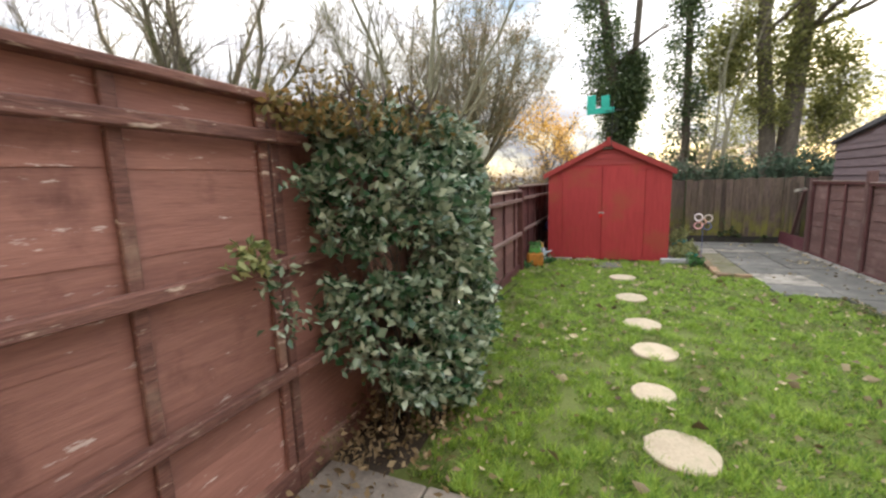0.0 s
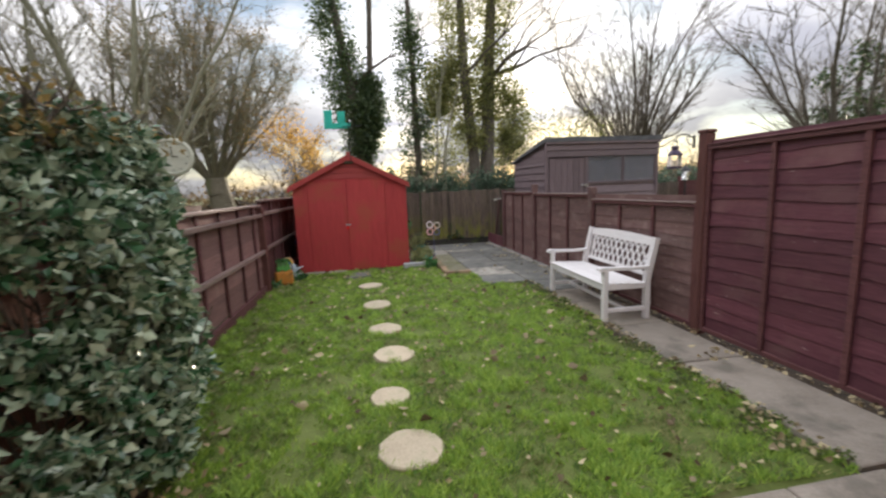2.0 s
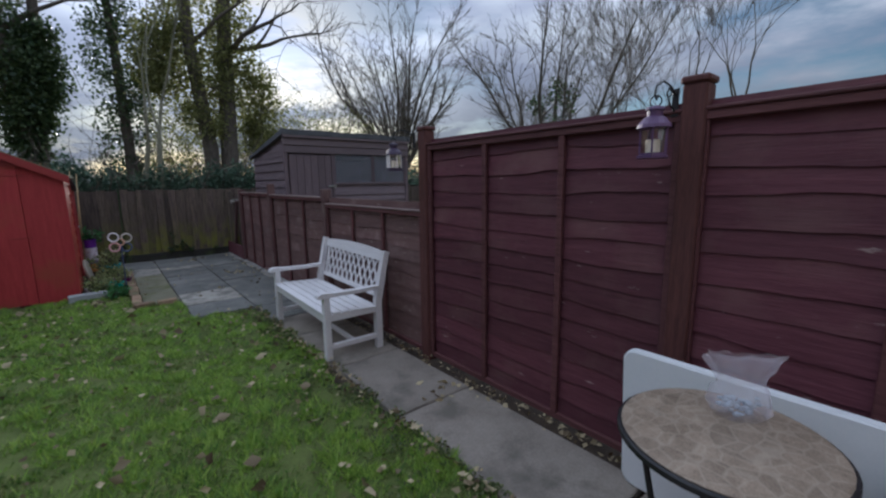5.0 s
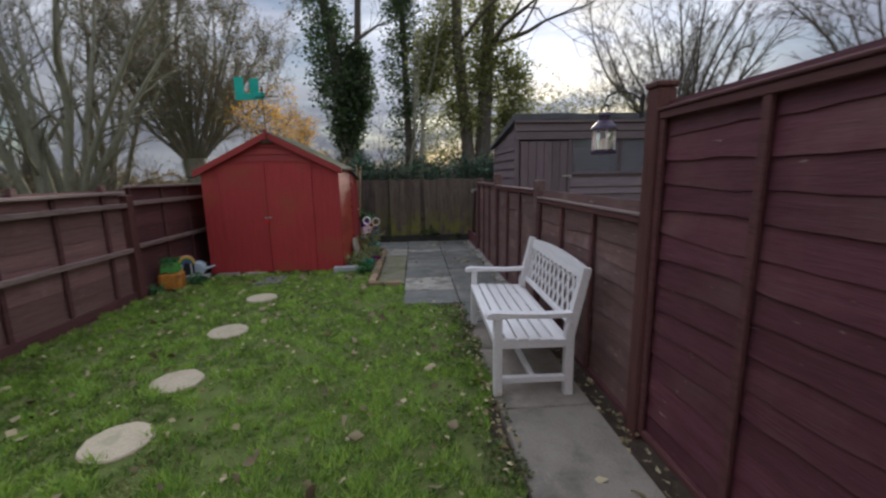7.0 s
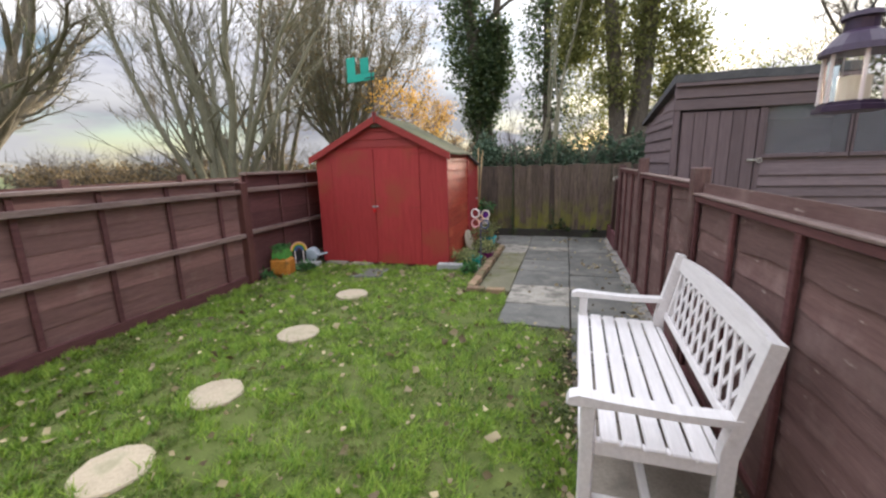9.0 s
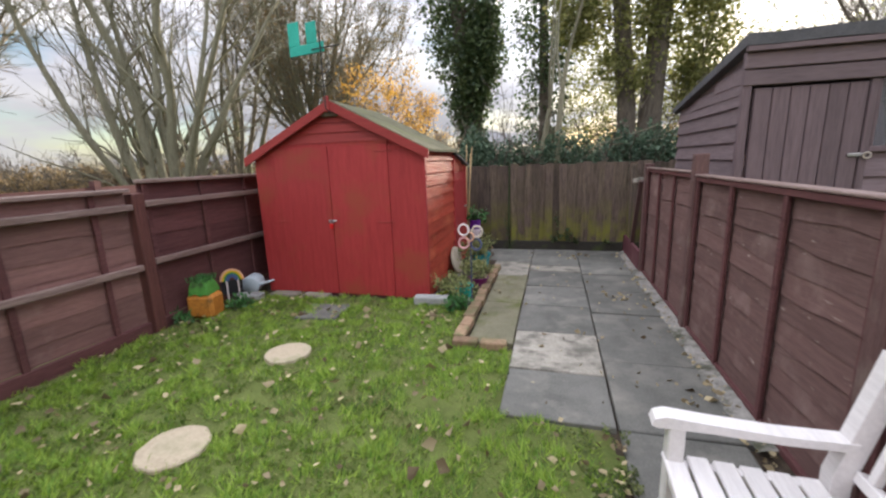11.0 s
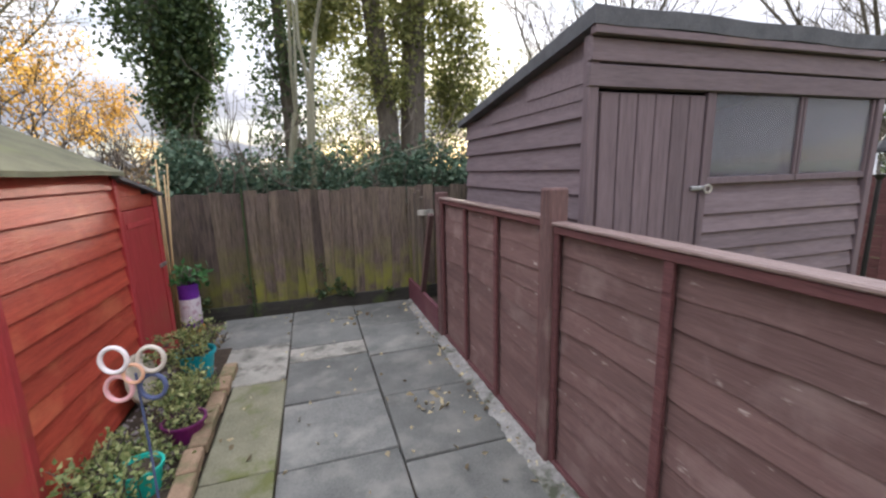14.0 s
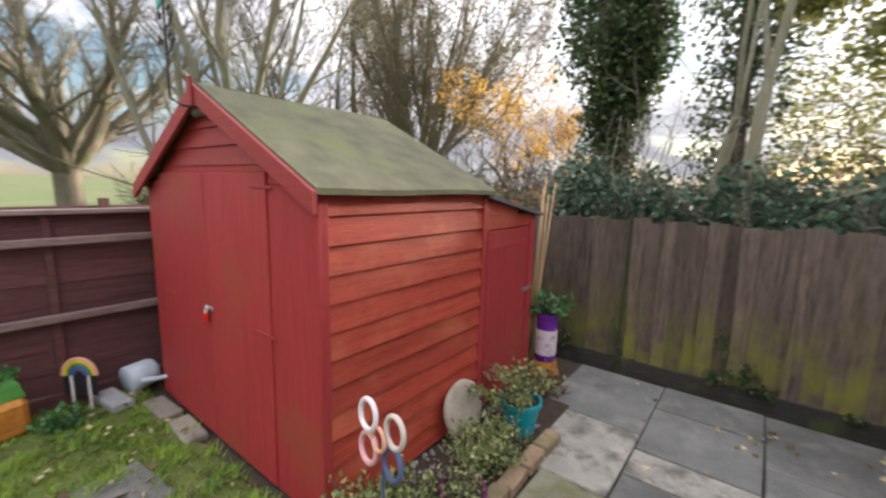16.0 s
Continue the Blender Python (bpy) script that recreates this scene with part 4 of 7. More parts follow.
    # main roof: two felted slopes with thickness
    for sgn, name in ((1, "roof_slope"), (-1, "roof_slope")):
        xe = x1 + 0.07 if sgn > 0 else x0 - 0.07
        bm = bmesh.new()
        sec = [(ap, az + 0.02), (xe, roof_at(xe) + 0.02), (xe, roof_at(xe) - 0.008), (ap, az - 0.008)]
        nseg = 10
        rings = []
        for j in range(nseg + 1):
            y = y0 - 0.05 + (y1 + 0.03 - y0 + 0.05) * j / nseg
            sag = -0.004 * math.sin(6 * y + sgn)
            rings.append([bm.verts.new((x, y, z + sag)) for x, z in sec])
        for p, q in zip(rings, rings[1:]):
            for k in range(4):
                bm.faces.new((p[k], p[(k + 1) % 4], q[(k + 1) % 4], q[k]))
        bm.faces.new(rings[0])
        bm.faces.new(rings[-1][::-1])
        part(name, bm, "felt", t)
        # barge board
        bm = bmesh.new()
        g = [(ap, az + 0.012), (xe + 0.01 * sgn, roof_at(xe) + 0.008), (xe + 0.01 * sgn, roof_at(xe) - 0.085), (ap, az - 0.085)]
        fr = [bm.verts.new((x, y0 - 0.075, z)) for x, z in g]
        bk = [bm.verts.new((x, y0 - 0.052, z)) for x, z in g]
        bm.faces.new(fr)
        bm.faces.new(bk[::-1])
        for k in range(4):
            bm.faces.new((fr[k], fr[(k + 1) % 4], bk[(k + 1) % 4], bk[k]))
        part("barge_board", bm, "red_trim", t)
    bm = bmesh.new()
    box(bm, ap - 0.03, ap + 0.03, y0 - 0.09, y0 - 0.076, az - 0.11, az + 0.05, 0.006)
    part("finial", bm, "red_trim", t)
    bm = bmesh.new()
    box(bm, ap - 0.10, ap + 0.09, y0 - 0.05, y0 - 0.005, az - 0.155, az - 0.085, 0.014)
    part("lamp_bracket", bm, "bark_dark", t, "dark weathered lamp bracket under the ridge")
    # lean-to at the back
    ly = 10.20
    bm = bmesh.new()
    box(bm, x0 + 0.05, x1 - 0.03, y1 + 0.01, ly, fl, 1.36)
    part("lean_to", bm, "red", t)
    part("corner_board", bar(x1 - 0.02, x1 + 0.012, y1 - 0.02, y1 + 0.035, fl, ez - 0.03), "red", t)
    d = part("door", bar(x1 - 0.028, x1 + 0.004, y1 + 0.06, ly - 0.10, fl + 0.01, 1.335), "red", t)
    part("top_ledge", bar(x1 + 0.0045, x1 + 0.010, y1 + 0.09, ly - 0.14, 1.20, 1.24, 0.002), "red", d)
    bm = bmesh.new()
    box(bm, x1 + 0.0045, x1 + 0.022, ly - 0.16, ly - 0.03, 0.80, 0.83, 0.003)
    part("latch", bm, "metal", d, "small steel door latch")
    part("door_post", bar(x1 - 0.03, x1 + 0.012, ly - 0.09, ly, fl, 1.42), "red", t)
    for k in range(2):
        zb = 1.345 + 0.10 * k
        bm = bmesh.new()
        ye = ly - 0.02 if k == 0 else ly - 0.30
        box(bm, x1 - 0.022, x1 - 0.002 + 0.003 * k, y1 + 0.036, ye, zb, zb + 0.098, 0.002)
        part("board", bm, "red_side", t)
    bm = bmesh.new()
    sec = [(y1 - 0.02, 1.60), (ly + 0.06, 1.44), (ly + 0.06, 1.415), (y1 - 0.02, 1.575)]
    for_ = [[bm.verts.new((x, y, z)) for y, z in sec] for x in (x0, x1 + 0.05)]
    bm.faces.new(for_[0])
    bm.faces.new(for_[1][::-1])
    for k in range(4):
        bm.faces.new((for_[0][k], for_[0][(k + 1) % 4], for_[1][(k + 1) % 4], for_[1][k]))
    part("lean_to_roof", bm, "dark_felt", t)


red_shed()

# ---- brown shed next door ----


def brown_shed():
    t = thing("brown_shed", pose(0, 0, 0), "brown-stained overlap timber shed with sloping felt roof", "shed")
    x0, x1, y0, y1 = 3.66, 6.06, 7.87, 9.72
    zf, zb = 2.262, 1.97
    bm = bmesh.new()
    pts = [(y0 + 0.03, -0.06), (y1 - 0.03, -0.06), (y1 - 0.03, zb + 0.002), (y0 + 0.03, zf + 0.002)]
    # three solid walls; the front is left open behind the windows
    for xa, xb in ((x0 + 0.03, x0 + 0.05), (x1 - 0.05, x1 - 0.03)):
        a = [bm.verts.new((xa, y, z)) for y, z in pts]
        b = [bm.verts.new((xb, y, z)) for y, z in pts]
        bm.faces.new(a)
        bm.faces.new(b[::-1])
        for k in range(4):
            bm.faces.new((a[k], a[(k + 1) % 4], b[(k + 1) % 4], b[k]))
    box(bm, x0 + 0.05, x1 - 0.05, y1 - 0.05, y1 - 0.03, -0.06, zb + 0.004)
    box(bm, x0 + 0.05, x1 - 0.05, y0 + 0.03, y0 + 0.05, -0.06, 1.46)
    box(bm, x0 + 0.05, x1 - 0.05, y0 + 0.03, y0 + 0.05, 1.99, zf + 0.0)
    part("body", bm, "brown", t)

    def clad(length, h):
        bm = bmesh.new()
        vs = [[bm.verts.new(p) for p in ((x, -0.02, 0), (x, 0, 0), (x, 0.012, h + 0.012), (x, 0.004, h + 0.012))] for x in (0, length)]
        for k in range(4):
            bm.faces.new((vs[0][k], vs[0][(k + 1) % 4], vs[1][(k + 1) % 4], vs[1][k]))
        bm.faces.new(vs[0])
        bm.faces.new(vs[1][::-1])
        return bm

    h = 0.142
    side = mesh_of("board", clad(y1 - y0 - 0.06, h), "brown")
    z = 0.0
    while z < zb - 0.1:
        piece("board", side, t, pose(x0 + 0.012, y1 - 0.02, z, 0, 0, -90))
        z += h
    # tapering boards under the roof slope
    for k in range(3):
        z0 = zb - 0.12 + 0.085 * k
        length = (y1 - y0) * (1 - 0.31 * k) - 0.06
        bm = bmesh.new()
        yb = y0 + 0.04
        ye = yb + length
        top = [(yb, min(z0 + 0.13, zf - 0.02)), (ye, min(z0 + 0.13, zf - 0.03 - (zf - zb) * (ye - y0) / (y1 - y0)))]
        vs = [bm.verts.new(p) for p in ((x0 - 0.004, yb, z0), (x0 - 0.004, ye, z0), (x0 + 0.006, ye, max(z0 + 0.01, top[1][1])), (x0 + 0.006, yb, top[0][1]))]
        bk = [bm.verts.new((x0 + 0.025, v.co.y, v.co.z)) for v in vs]
        bm.faces.new(vs)
        bm.faces.new(bk[::-1])
        for q in range(4):
            bm.faces.new((vs[q], vs[(q + 1) % 4], bk[(q + 1) % 4], bk[q]))
        part("board", bm, "brown", t)
    h = 0.115
    front = mesh_of("board", clad(x1 - 4.53, h), "brown")
    z = 0.0
    while z < 1.34:
        piece("board", front, t, pose(4.52, y0 + 0.012, z))
        z += h
    for z, out in ((1.988, 0.030), (2.112, 0.038)):
        part("header_board", bar(x0 - 0.03, x1 + 0.03, y0 - out, y0 + 0.004, z, z + 0.112, 0.004), "brown", t)
    part("corner_post", bar(x0 - 0.025, x0 + 0.035, y0 - 0.02, y0 + 0.04, -0.05, zf - 0.02), "brown_up", t)
    part("corner_post", bar(x1 - 0.035, x1 + 0.025, y0 - 0.02, y0 + 0.04, -0.05, zf - 0.02), "brown_up", t)
    # door of vertical boards
    d = part("door", bar(3.72, 4.465, y0 + 0.012, y0 + 0.026, 0.0, 1.97), "brown_up", t)
    for k in range(6):
        a = 3.725 + 0.1235 * k
        part("plank", bar(a, a + 0.117, y0 - 0.004, y0 + 0.0115, 0.01, 1.965, 0.004), "brown_up", d)
    bm = bmesh.new()
    box(bm, 4.39, 4.51, y0 - 0.020, y0 - 0.005, 1.418, 1.444, 0.004)
    ring(bm, (4.50, y0 - 0.035, 1.425), (0.3, 1, 0), 0.022, 0.008, 16, 6)
    part("door_hasp", bm, "metal", d, "steel hasp with ring padlock")
    part("door_post", bar(4.467, 4.518, y0 - 0.012, y0 + 0.028, 0, 1.985), "brown_up", t)
    # windows
    for a, b in ((4.52, 5.295), (5.305, 6.02)):
        w = part("window", bar(a, b, y0 - 0.006, y0 + 0.022, 1.45, 1.492), "brown_up", t)
        part("frame_side", bar(a, a + 0.025, y0 - 0.005, y0 + 0.02, 1.493, 1.985), "brown_up", w)
        part("frame_side", bar(b - 0.025, b, y0 - 0.005, y0 + 0.02, 1.493, 1.985), "brown_up", w)
        ob = part("pane", bar(a + 0.026, b - 0.026, y0 + 0.010, y0 + 0.014, 1.494, 1.984, 0), "painted_sheen", w)
        ob.visible_shadow = False
    # felt roof with a deep front fascia
    bm = bmesh.new()
    sec = [(y0 - 0.08, zf + 0.10), (y1 + 0.08, zb + 0.045), (y1 + 0.08, zb + 0.005), (y0 - 0.08, zf + 0.014)]
    n = 14
    rings = [[bm.verts.new((x0 - 0.05 + (x1 - x0 + 0.1) * j / n, y, z + 0.006 * math.sin(5 * j + 2 * i))) for i, (y, z) in enumerate(sec)] for j in range(n + 1)]
    for p, q in zip(rings, rings[1:]):
        for k in range(4):
            bm.faces.new((p[k], p[(k + 1) % 4], q[(k + 1) % 4], q[k]))
    bm.faces.new(rings[0])
    bm.faces.new(rings[-1][::-1])
    part("roof", bm, "dark_felt", t)
    part("fascia", bar(x0 - 0.04, x1 + 0.04, y0 - 0.075, y0 - 0.03, zf - 0.03, zf + 0.012), "brown", t)


brown_shed()

# ---- white bench ----


def bench():
    """Local x along the seat, -y to the front."""
    L = 1.40
    t = thing("garden_bench", pose(3.12, 4.68, 0.008, 0, 0, -91.5), "white-painted wooden garden bench with lattice back on the path", "bench")
    hx = L / 2
    for sx in (-1, 1):
        x = sx * (hx - 0.03)
        part("front_leg", bar(x - 0.03, x + 0.03, -0.53, -0.475, 0, 0.545, 0.006), "white", t)
        bm = bmesh.new()
        pts = [(-0.055, 0), (-0.0, 0), (0.0, 0.42), (0.095, 0.86), (0.045, 0.87), (-0.055, 0.44)]
        a = [bm.verts.new((x - 0.03, y, z)) for y, z in pts]
        b = [bm.verts.new((x + 0.03, y, z)) for y, z in pts]
        bm.faces.new(a)
        bm.faces.new(b[::-1])
        for k in range(6):
            bm.faces.new((a[k], a[(k + 1) % 6], b[(k + 1) % 6], b[k]))
        part("back_leg", bm, "white", t)
        part("side_rail", bar(x - 0.02, x + 0.02, -0.474, -0.056, 0.335, 0.395), "white", t)
        part("stretcher", bar(x - 0.018, x + 0.018, -0.474, -0.056, 0.09, 0.135), "white", t)
        bm = bmesh.new()
        sec = [(-0.585, 0.55), (-0.575, 0.575), (-0.54, 0.588), (-0.40, 0.578), (-0.2, 0.570), (0.0, 0.575), (0.0, 0.545), (-0.2, 0.54), (-0.40, 0.546), (-0.57, 0.543)]
        a = [bm.verts.new((x - 0.034, y, z)) for y, z in sec]
        b = [bm.verts.new((x + 0.034, y, z)) for y, z in sec]
        bm.faces.new(a)
        bm.faces.new(b[::-1])
        for k in range(len(sec)):
            q = (k + 1) % len(sec)
            bm.faces.new((a[k], a[q], b[q], b[k]))
        part("armrest", bm, "white", t)
    part("front_rail", bar(-hx + 0.061, hx - 0.061, -0.52, -0.49, 0.33, 0.395), "white", t)
    part("rear_rail", bar(-hx + 0.061, hx - 0.061, -0.045, -0.015, 0.32, 0.38), "white", t)
    part("long_stretcher", bar(-hx + 0.05, hx - 0.05, -0.28, -0.245, 0.095, 0.13), "white", t)
    for k in range(6):
        y = -0.535 + 0.082 * k
        part("seat_slat", bar(-hx + 0.005, hx - 0.005, y, y + 0.068, 0.396 - 0.004 * k, 0.416 - 0.004 * k, 0.005), "white", t)

    def back(y, z):
        return pose(0, 0.03 + y, 0) @ Matrix.Translation((0, -0.03, 0.40)) @ Matrix.Rotation(-0.205, 4, "X") @ Matrix.Translation((0, 0, z))

    # curved top rail
    bm = bmesh.new()
    n = 16
    rows = []
    for i in range(n + 1):
        x = -hx + 0.06 + (L - 0.12) * i / n
        crest = 0.455 + 0.03 * (1 - (2 * i / n - 1) ** 2)
        rows.append([bm.verts.new(back(0, 0) @ Vector((x, y, z))) for y, z in ((-0.018, 0.375), (0.018, 0.375), (0.018, crest), (-0.018, crest))])
    for a, b in zip(rows, rows[1:]):
        for k in range(4):
            bm.faces.new((a[k], a[(k + 1) % 4], b[(k + 1) % 4], b[k]))
    bm.faces.new(rows[0])
    bm.faces.new(rows[-1][::-1])
    part("top_rail", bm, "white", t)
    for z0, z1, nm in ((0.045, 0.085, "bottom_rail"),):
        bm = bmesh.new()
        box(bm, -hx + 0.06, hx - 0.06, -0.016, 0.016, z0, z1, 0.004, back(0, 0))
        part(nm, bm, "white", t)
    for sx in (-1, 1):
        bm = bmesh.new()
        box(bm, sx * (hx - 0.115) - 0.014, sx * (hx - 0.115) + 0.014, -0.014, 0.014, 0.085, 0.376, 0.003, back(0, 0))
        part("back_upright", bm, "white", t)
    # diagonal lattice between the uprights
    w0, w1, z0, z1 = -hx + 0.13, hx - 0.13, 0.085, 0.375
    run = (z1 - z0) * 0.62
    k = 0
    for sgn in (1, -1):
        x = w0 - run
        while x < w1 + run:
            ax, az, bx, bz = (x, z0, x + run, z1) if sgn > 0 else (x + run, z0, x, z1)
            lo, hi = min(ax, bx), max(ax, bx)
            if hi > w0 + 0.03 and lo < w1 - 0.03:
                def at(xx):
                    return az + (bz - az) * (xx - ax) / (bx - ax)
                p, q = max(lo, w0), min(hi, w1)
                a, b = Vector((p, 0, at(p))), Vector((q, 0, at(q)))
                d = (b - a).normalized()
                nrm = Vector((-d.z, 0, d.x)) * 0.0125
                bm = bmesh.new()
                y = 0.0045 * sgn
                f4 = [back(0, 0) @ (v + Vector((0, yy, 0))) for yy in (y - 0.004, y + 0.004) for v in (a + nrm, b + nrm, b - nrm, a - nrm)]
                vs = [bm.verts.new(v) for v in f4]
                for f in ((0, 1, 2, 3), (7, 6, 5, 4), (0, 4, 5, 1), (1, 5, 6, 2), (2, 6, 7, 3), (3, 7, 4, 0)):
                    bm.faces.new([vs[i] for i in f])
                part("lattice_slat", bm, "white", t)
            x += 0.108


bench()

# ---- trees and planting ----


def limbs(segments, material, name, sides_thick=6):
    """Tapered limbs from rows of (start, end, start radius, end radius), in one mesh."""
    s = np.array([(*a, *b, r, q) for a, b, r, q in segments], float)
    verts, faces, base = [], [], 0
    for sides, pick in ((sides_thick, s[:, 6] > 0.03), (3, s[:, 6] <= 0.03)):
        g = s[pick]
        if not len(g):
            continue
        a, b, r, q = g[:, :3], g[:, 3:6], g[:, 6:7], g[:, 7:8]
        d = b - a
        d /= np.linalg.norm(d, axis=1, keepdims=True) + 1e-9
        ref = np.where(np.abs(d[:, 2:3]) > 0.9, [[1.0, 0, 0]], [[0, 0, 1.0]])
        u = np.cross(d, ref)
        u /= np.linalg.norm(u, axis=1, keepdims=True) + 1e-9
        w = np.cross(d, u)
        ang = 2 * math.pi * np.arange(sides) / sides
        off = u[:, None] * np.cos(ang)[None, :, None] + w[:, None] * np.sin(ang)[None, :, None]
        v = np.concatenate([a[:, None] + off * r[:, None], b[:, None] + off * q[:, None]], 1)
        verts.append(v.reshape(-1, 3))
        k = np.arange(sides)
        f = np.stack([k, (k + 1) % sides, (k + 1) % sides + sides, k + sides], 1)
        faces.append((base + np.arange(len(g))[:, None, None] * 2 * sides + f[None]).reshape(-1, 4))
        base += len(g) * 2 * sides
    return raw_mesh(name, np.concatenate(verts), np.concatenate(faces), material, True)


def grow(out, rng, p, d, length, r, depth, splits=3, spread=0.6, rise=0.15, shrink=0.68, wob=0.18, tips=None, twig=0.0075):
    """One limb of three or four bent lengths, with side limbs along it."""
    n = 4 if depth > 2 else 3
    p, d = np.array(p, float), np.array(d, float)
    side_at = []
    r_end = r * 0.55 if depth > 0 else r * 0.35
    for i in range(n):
        d = d + rng.normal(0, wob, 3) + np.array([0, 0, rise * 0.4])
        d /= np.linalg.norm(d)
        q = p + d * length / n
        ra, rb = r + (r_end - r) * i / n, r + (r_end - r) * (i + 1) / n
        out.append((tuple(p), tuple(q), ra, rb))
        p = q
        side_at.append((p.copy(), d.copy(), rb))
    if depth == 0:
        if tips is not None:
            tips.append(p)
        return
    for k in range(splits):
        j = n - 1 if k < 2 else rng.integers(max(0, n - 3), n)
        q, e, rb = side_at[j]
        turn = rng.normal(0, 1, 3)
        turn -= e * turn.dot(e)
        turn /= np.linalg.norm(turn) + 1e-9
        a = spread * rng.uniform(0.6, 1.3)
        nd = e * math.cos(a) + turn * math.sin(a) + np.array([0, 0, rise])
        nd /= np.linalg.norm(nd)
        grow(out, rng, q, nd, length * shrink * rng.uniform(0.8, 1.2), max(rb * rng.uniform(0.6, 0.85), twig), depth - 1, splits, spread, rise, shrink, wob, tips, twig)


def boughs(t, segs, material, twig_material=None):
    """The trunk and main limbs as one part, the fine twigs as another."""
    for name, pick, sides in (("trunk", [s for s in segs if s[2] > 0.03], 9), ("twig_mass", [s for s in segs if s[2] <= 0.03], 6)):
        if pick:
            ob = new(name, limbs(pick, (twig_material or material) if name == "twig_mass" else material, name, sides))
            ob.parent = t
            if name == "twig_mass":
                ob["kind"] = "stuff"


def stuff_part(name, me, parent):
    ob = new(name, me)
    ob.parent = parent
    ob["kind"] = "stuff"
    return ob


def bare_tree(x, y, label, seed, stems=1, length=2.4, radius=0.2, depth=5, splits=3, spread=0.55, rise=0.12, lean=(0, 0), material="bark", leaf=None, leaf_count=0, leaf_size=0.1, stem_spread=0.25, shrink=0.72, group="", twig=0.0075):
    rng = np.random.default_rng(seed)
    t = thing("tree", pose(x, y, -0.06), label, "tree", group)
    segs, tips = [], []
    for k in range(stems):
        a = 2 * math.pi * (k + rng.uniform(0, 0.6)) / stems
        o = (0.0 if stems == 1 else 0.25) * np.array([math.cos(a), math.sin(a), 0])
        d = np.array([lean[0] + stem_spread * math.cos(a) * (stems > 1), lean[1] + stem_spread * math.sin(a) * (stems > 1), 1.0])
        grow(segs, rng, o, d / np.linalg.norm(d), length * rng.uniform(0.85, 1.15), radius * rng.uniform(0.75, 1.1), depth, splits, spread, rise, shrink, 0.10, tips, twig)
    boughs(t, segs, material)
    if leaf:
        tips = np.array([s[1] for s in segs if s[2] < 0.025])
        i = rng.integers(0, len(tips), leaf_count)
        p = tips[i] + rng.normal(0, 0.12, (leaf_count, 3))
        ob = new("crown", leaf_mesh("crown", p, rng.normal(0, 1, (leaf_count, 3)) - [0, 0, 0.5], leaf_size * rng.uniform(0.6, 1.3, leaf_count), leaf, 0.7, rng))
        ob.parent = t
    return t


def fan_tree(x, y, label, seed, head, count, height, spread, radius, material, shoots=14, twigs=9, leaf=None, leaf_count=0, leaf_size=0.07, trunk_radius=0.0, wob=0.09, fine=0.006, twig_material=None):
    """A tree whose many limbs fan up from a low head, each set with shoots and fine twigs."""
    rng = np.random.default_rng(seed)
    t = thing("tree", pose(x, y, -0.06), label, "tree", "bare trees beyond the fences")
    segs = []

    def run(p, d, length, r0, r1, n, bend, lift):
        pts = [(np.array(p, float), r0, np.array(d, float))]
        for i in range(n):
            p, r, d = pts[-1]
            d = d + rng.normal(0, bend, 3) + [0, 0, lift]
            d /= np.linalg.norm(d)
            q, rq = p + d * length / n, r0 + (r1 - r0) * (i + 1) / n
            segs.append((tuple(p), tuple(q), r, rq))
            pts.append((q, rq, d))
        return pts

    def aside(d, angle):
        turn = rng.normal(0, 1, 3)
        turn -= d * turn.dot(d)
        turn /= np.linalg.norm(turn) + 1e-9
        return d * math.cos(angle) + turn * math.sin(angle)

    base = np.zeros(3)
    if trunk_radius:
        base = run((0, 0, 0), (rng.normal(0, 0.05), rng.normal(0, 0.05), 1), head, trunk_radius * 1.15, trunk_radius, 4, 0.05, 0.0)[-1][0]
    for k in range(count):
        a = 2.399 * k + rng.uniform(-0.3, 0.3)
        out = spread * math.sqrt((k + 0.5) / count)
        d = np.array([out * math.cos(a), out * math.sin(a), 1.0])
        foot = base + (np.array([0.5 * trunk_radius * math.cos(a), 0.5 * trunk_radius * math.sin(a), -0.1]) if trunk_radius else 0.28 * d * [1, 1, 0])
        reach = (height - head) * rng.uniform(0.72, 1.05) * (1 - 0.22 * out / max(spread, 0.1))
        limb = run(foot, d / np.linalg.norm(d), reach, radius * rng.uniform(0.7, 1.15), 0.014, 9, wob, 0.035)
        for j in range(shoots):
            u = (0.16 + 0.84 * (j + rng.random()) / shoots) * 9
            i = min(int(u), 8)
            p = limb[i][0] + (limb[i + 1][0] - limb[i][0]) * (u - i)
            shoot = run(p, aside(limb[i][2], rng.uniform(0.35, 0.85)), reach * rng.uniform(0.14, 0.30) * (1.15 - 0.06 * u), max(limb[i][1] * 0.42, fine * 1.5), fine, 4, 0.16, 0.07)
            for _ in range(twigs):
                q, rq, e = shoot[int(rng.integers(1, 5))]
                run(q, aside(e, rng.uniform(0.3, 0.8)), rng.uniform(0.25, 0.75), fine, fine * 0.6, 2, 0.14, 0.06)
    boughs(t, segs, material, twig_material)
    if leaf:
        tips = np.array([g[1] for g in segs if g[2] < 0.02])
        p = tips[rng.integers(0, len(tips), leaf_count)] + rng.normal(0, 0.10, (leaf_count, 3))
        ob = new("crown", leaf_mesh("crown", p, rng.normal(0, 1, (leaf_count, 3)) - [0, 0, 0.5], leaf_size * rng.uniform(0.6, 1.3, leaf_count), leaf, 0.7, rng))
        ob.parent = t
    return t


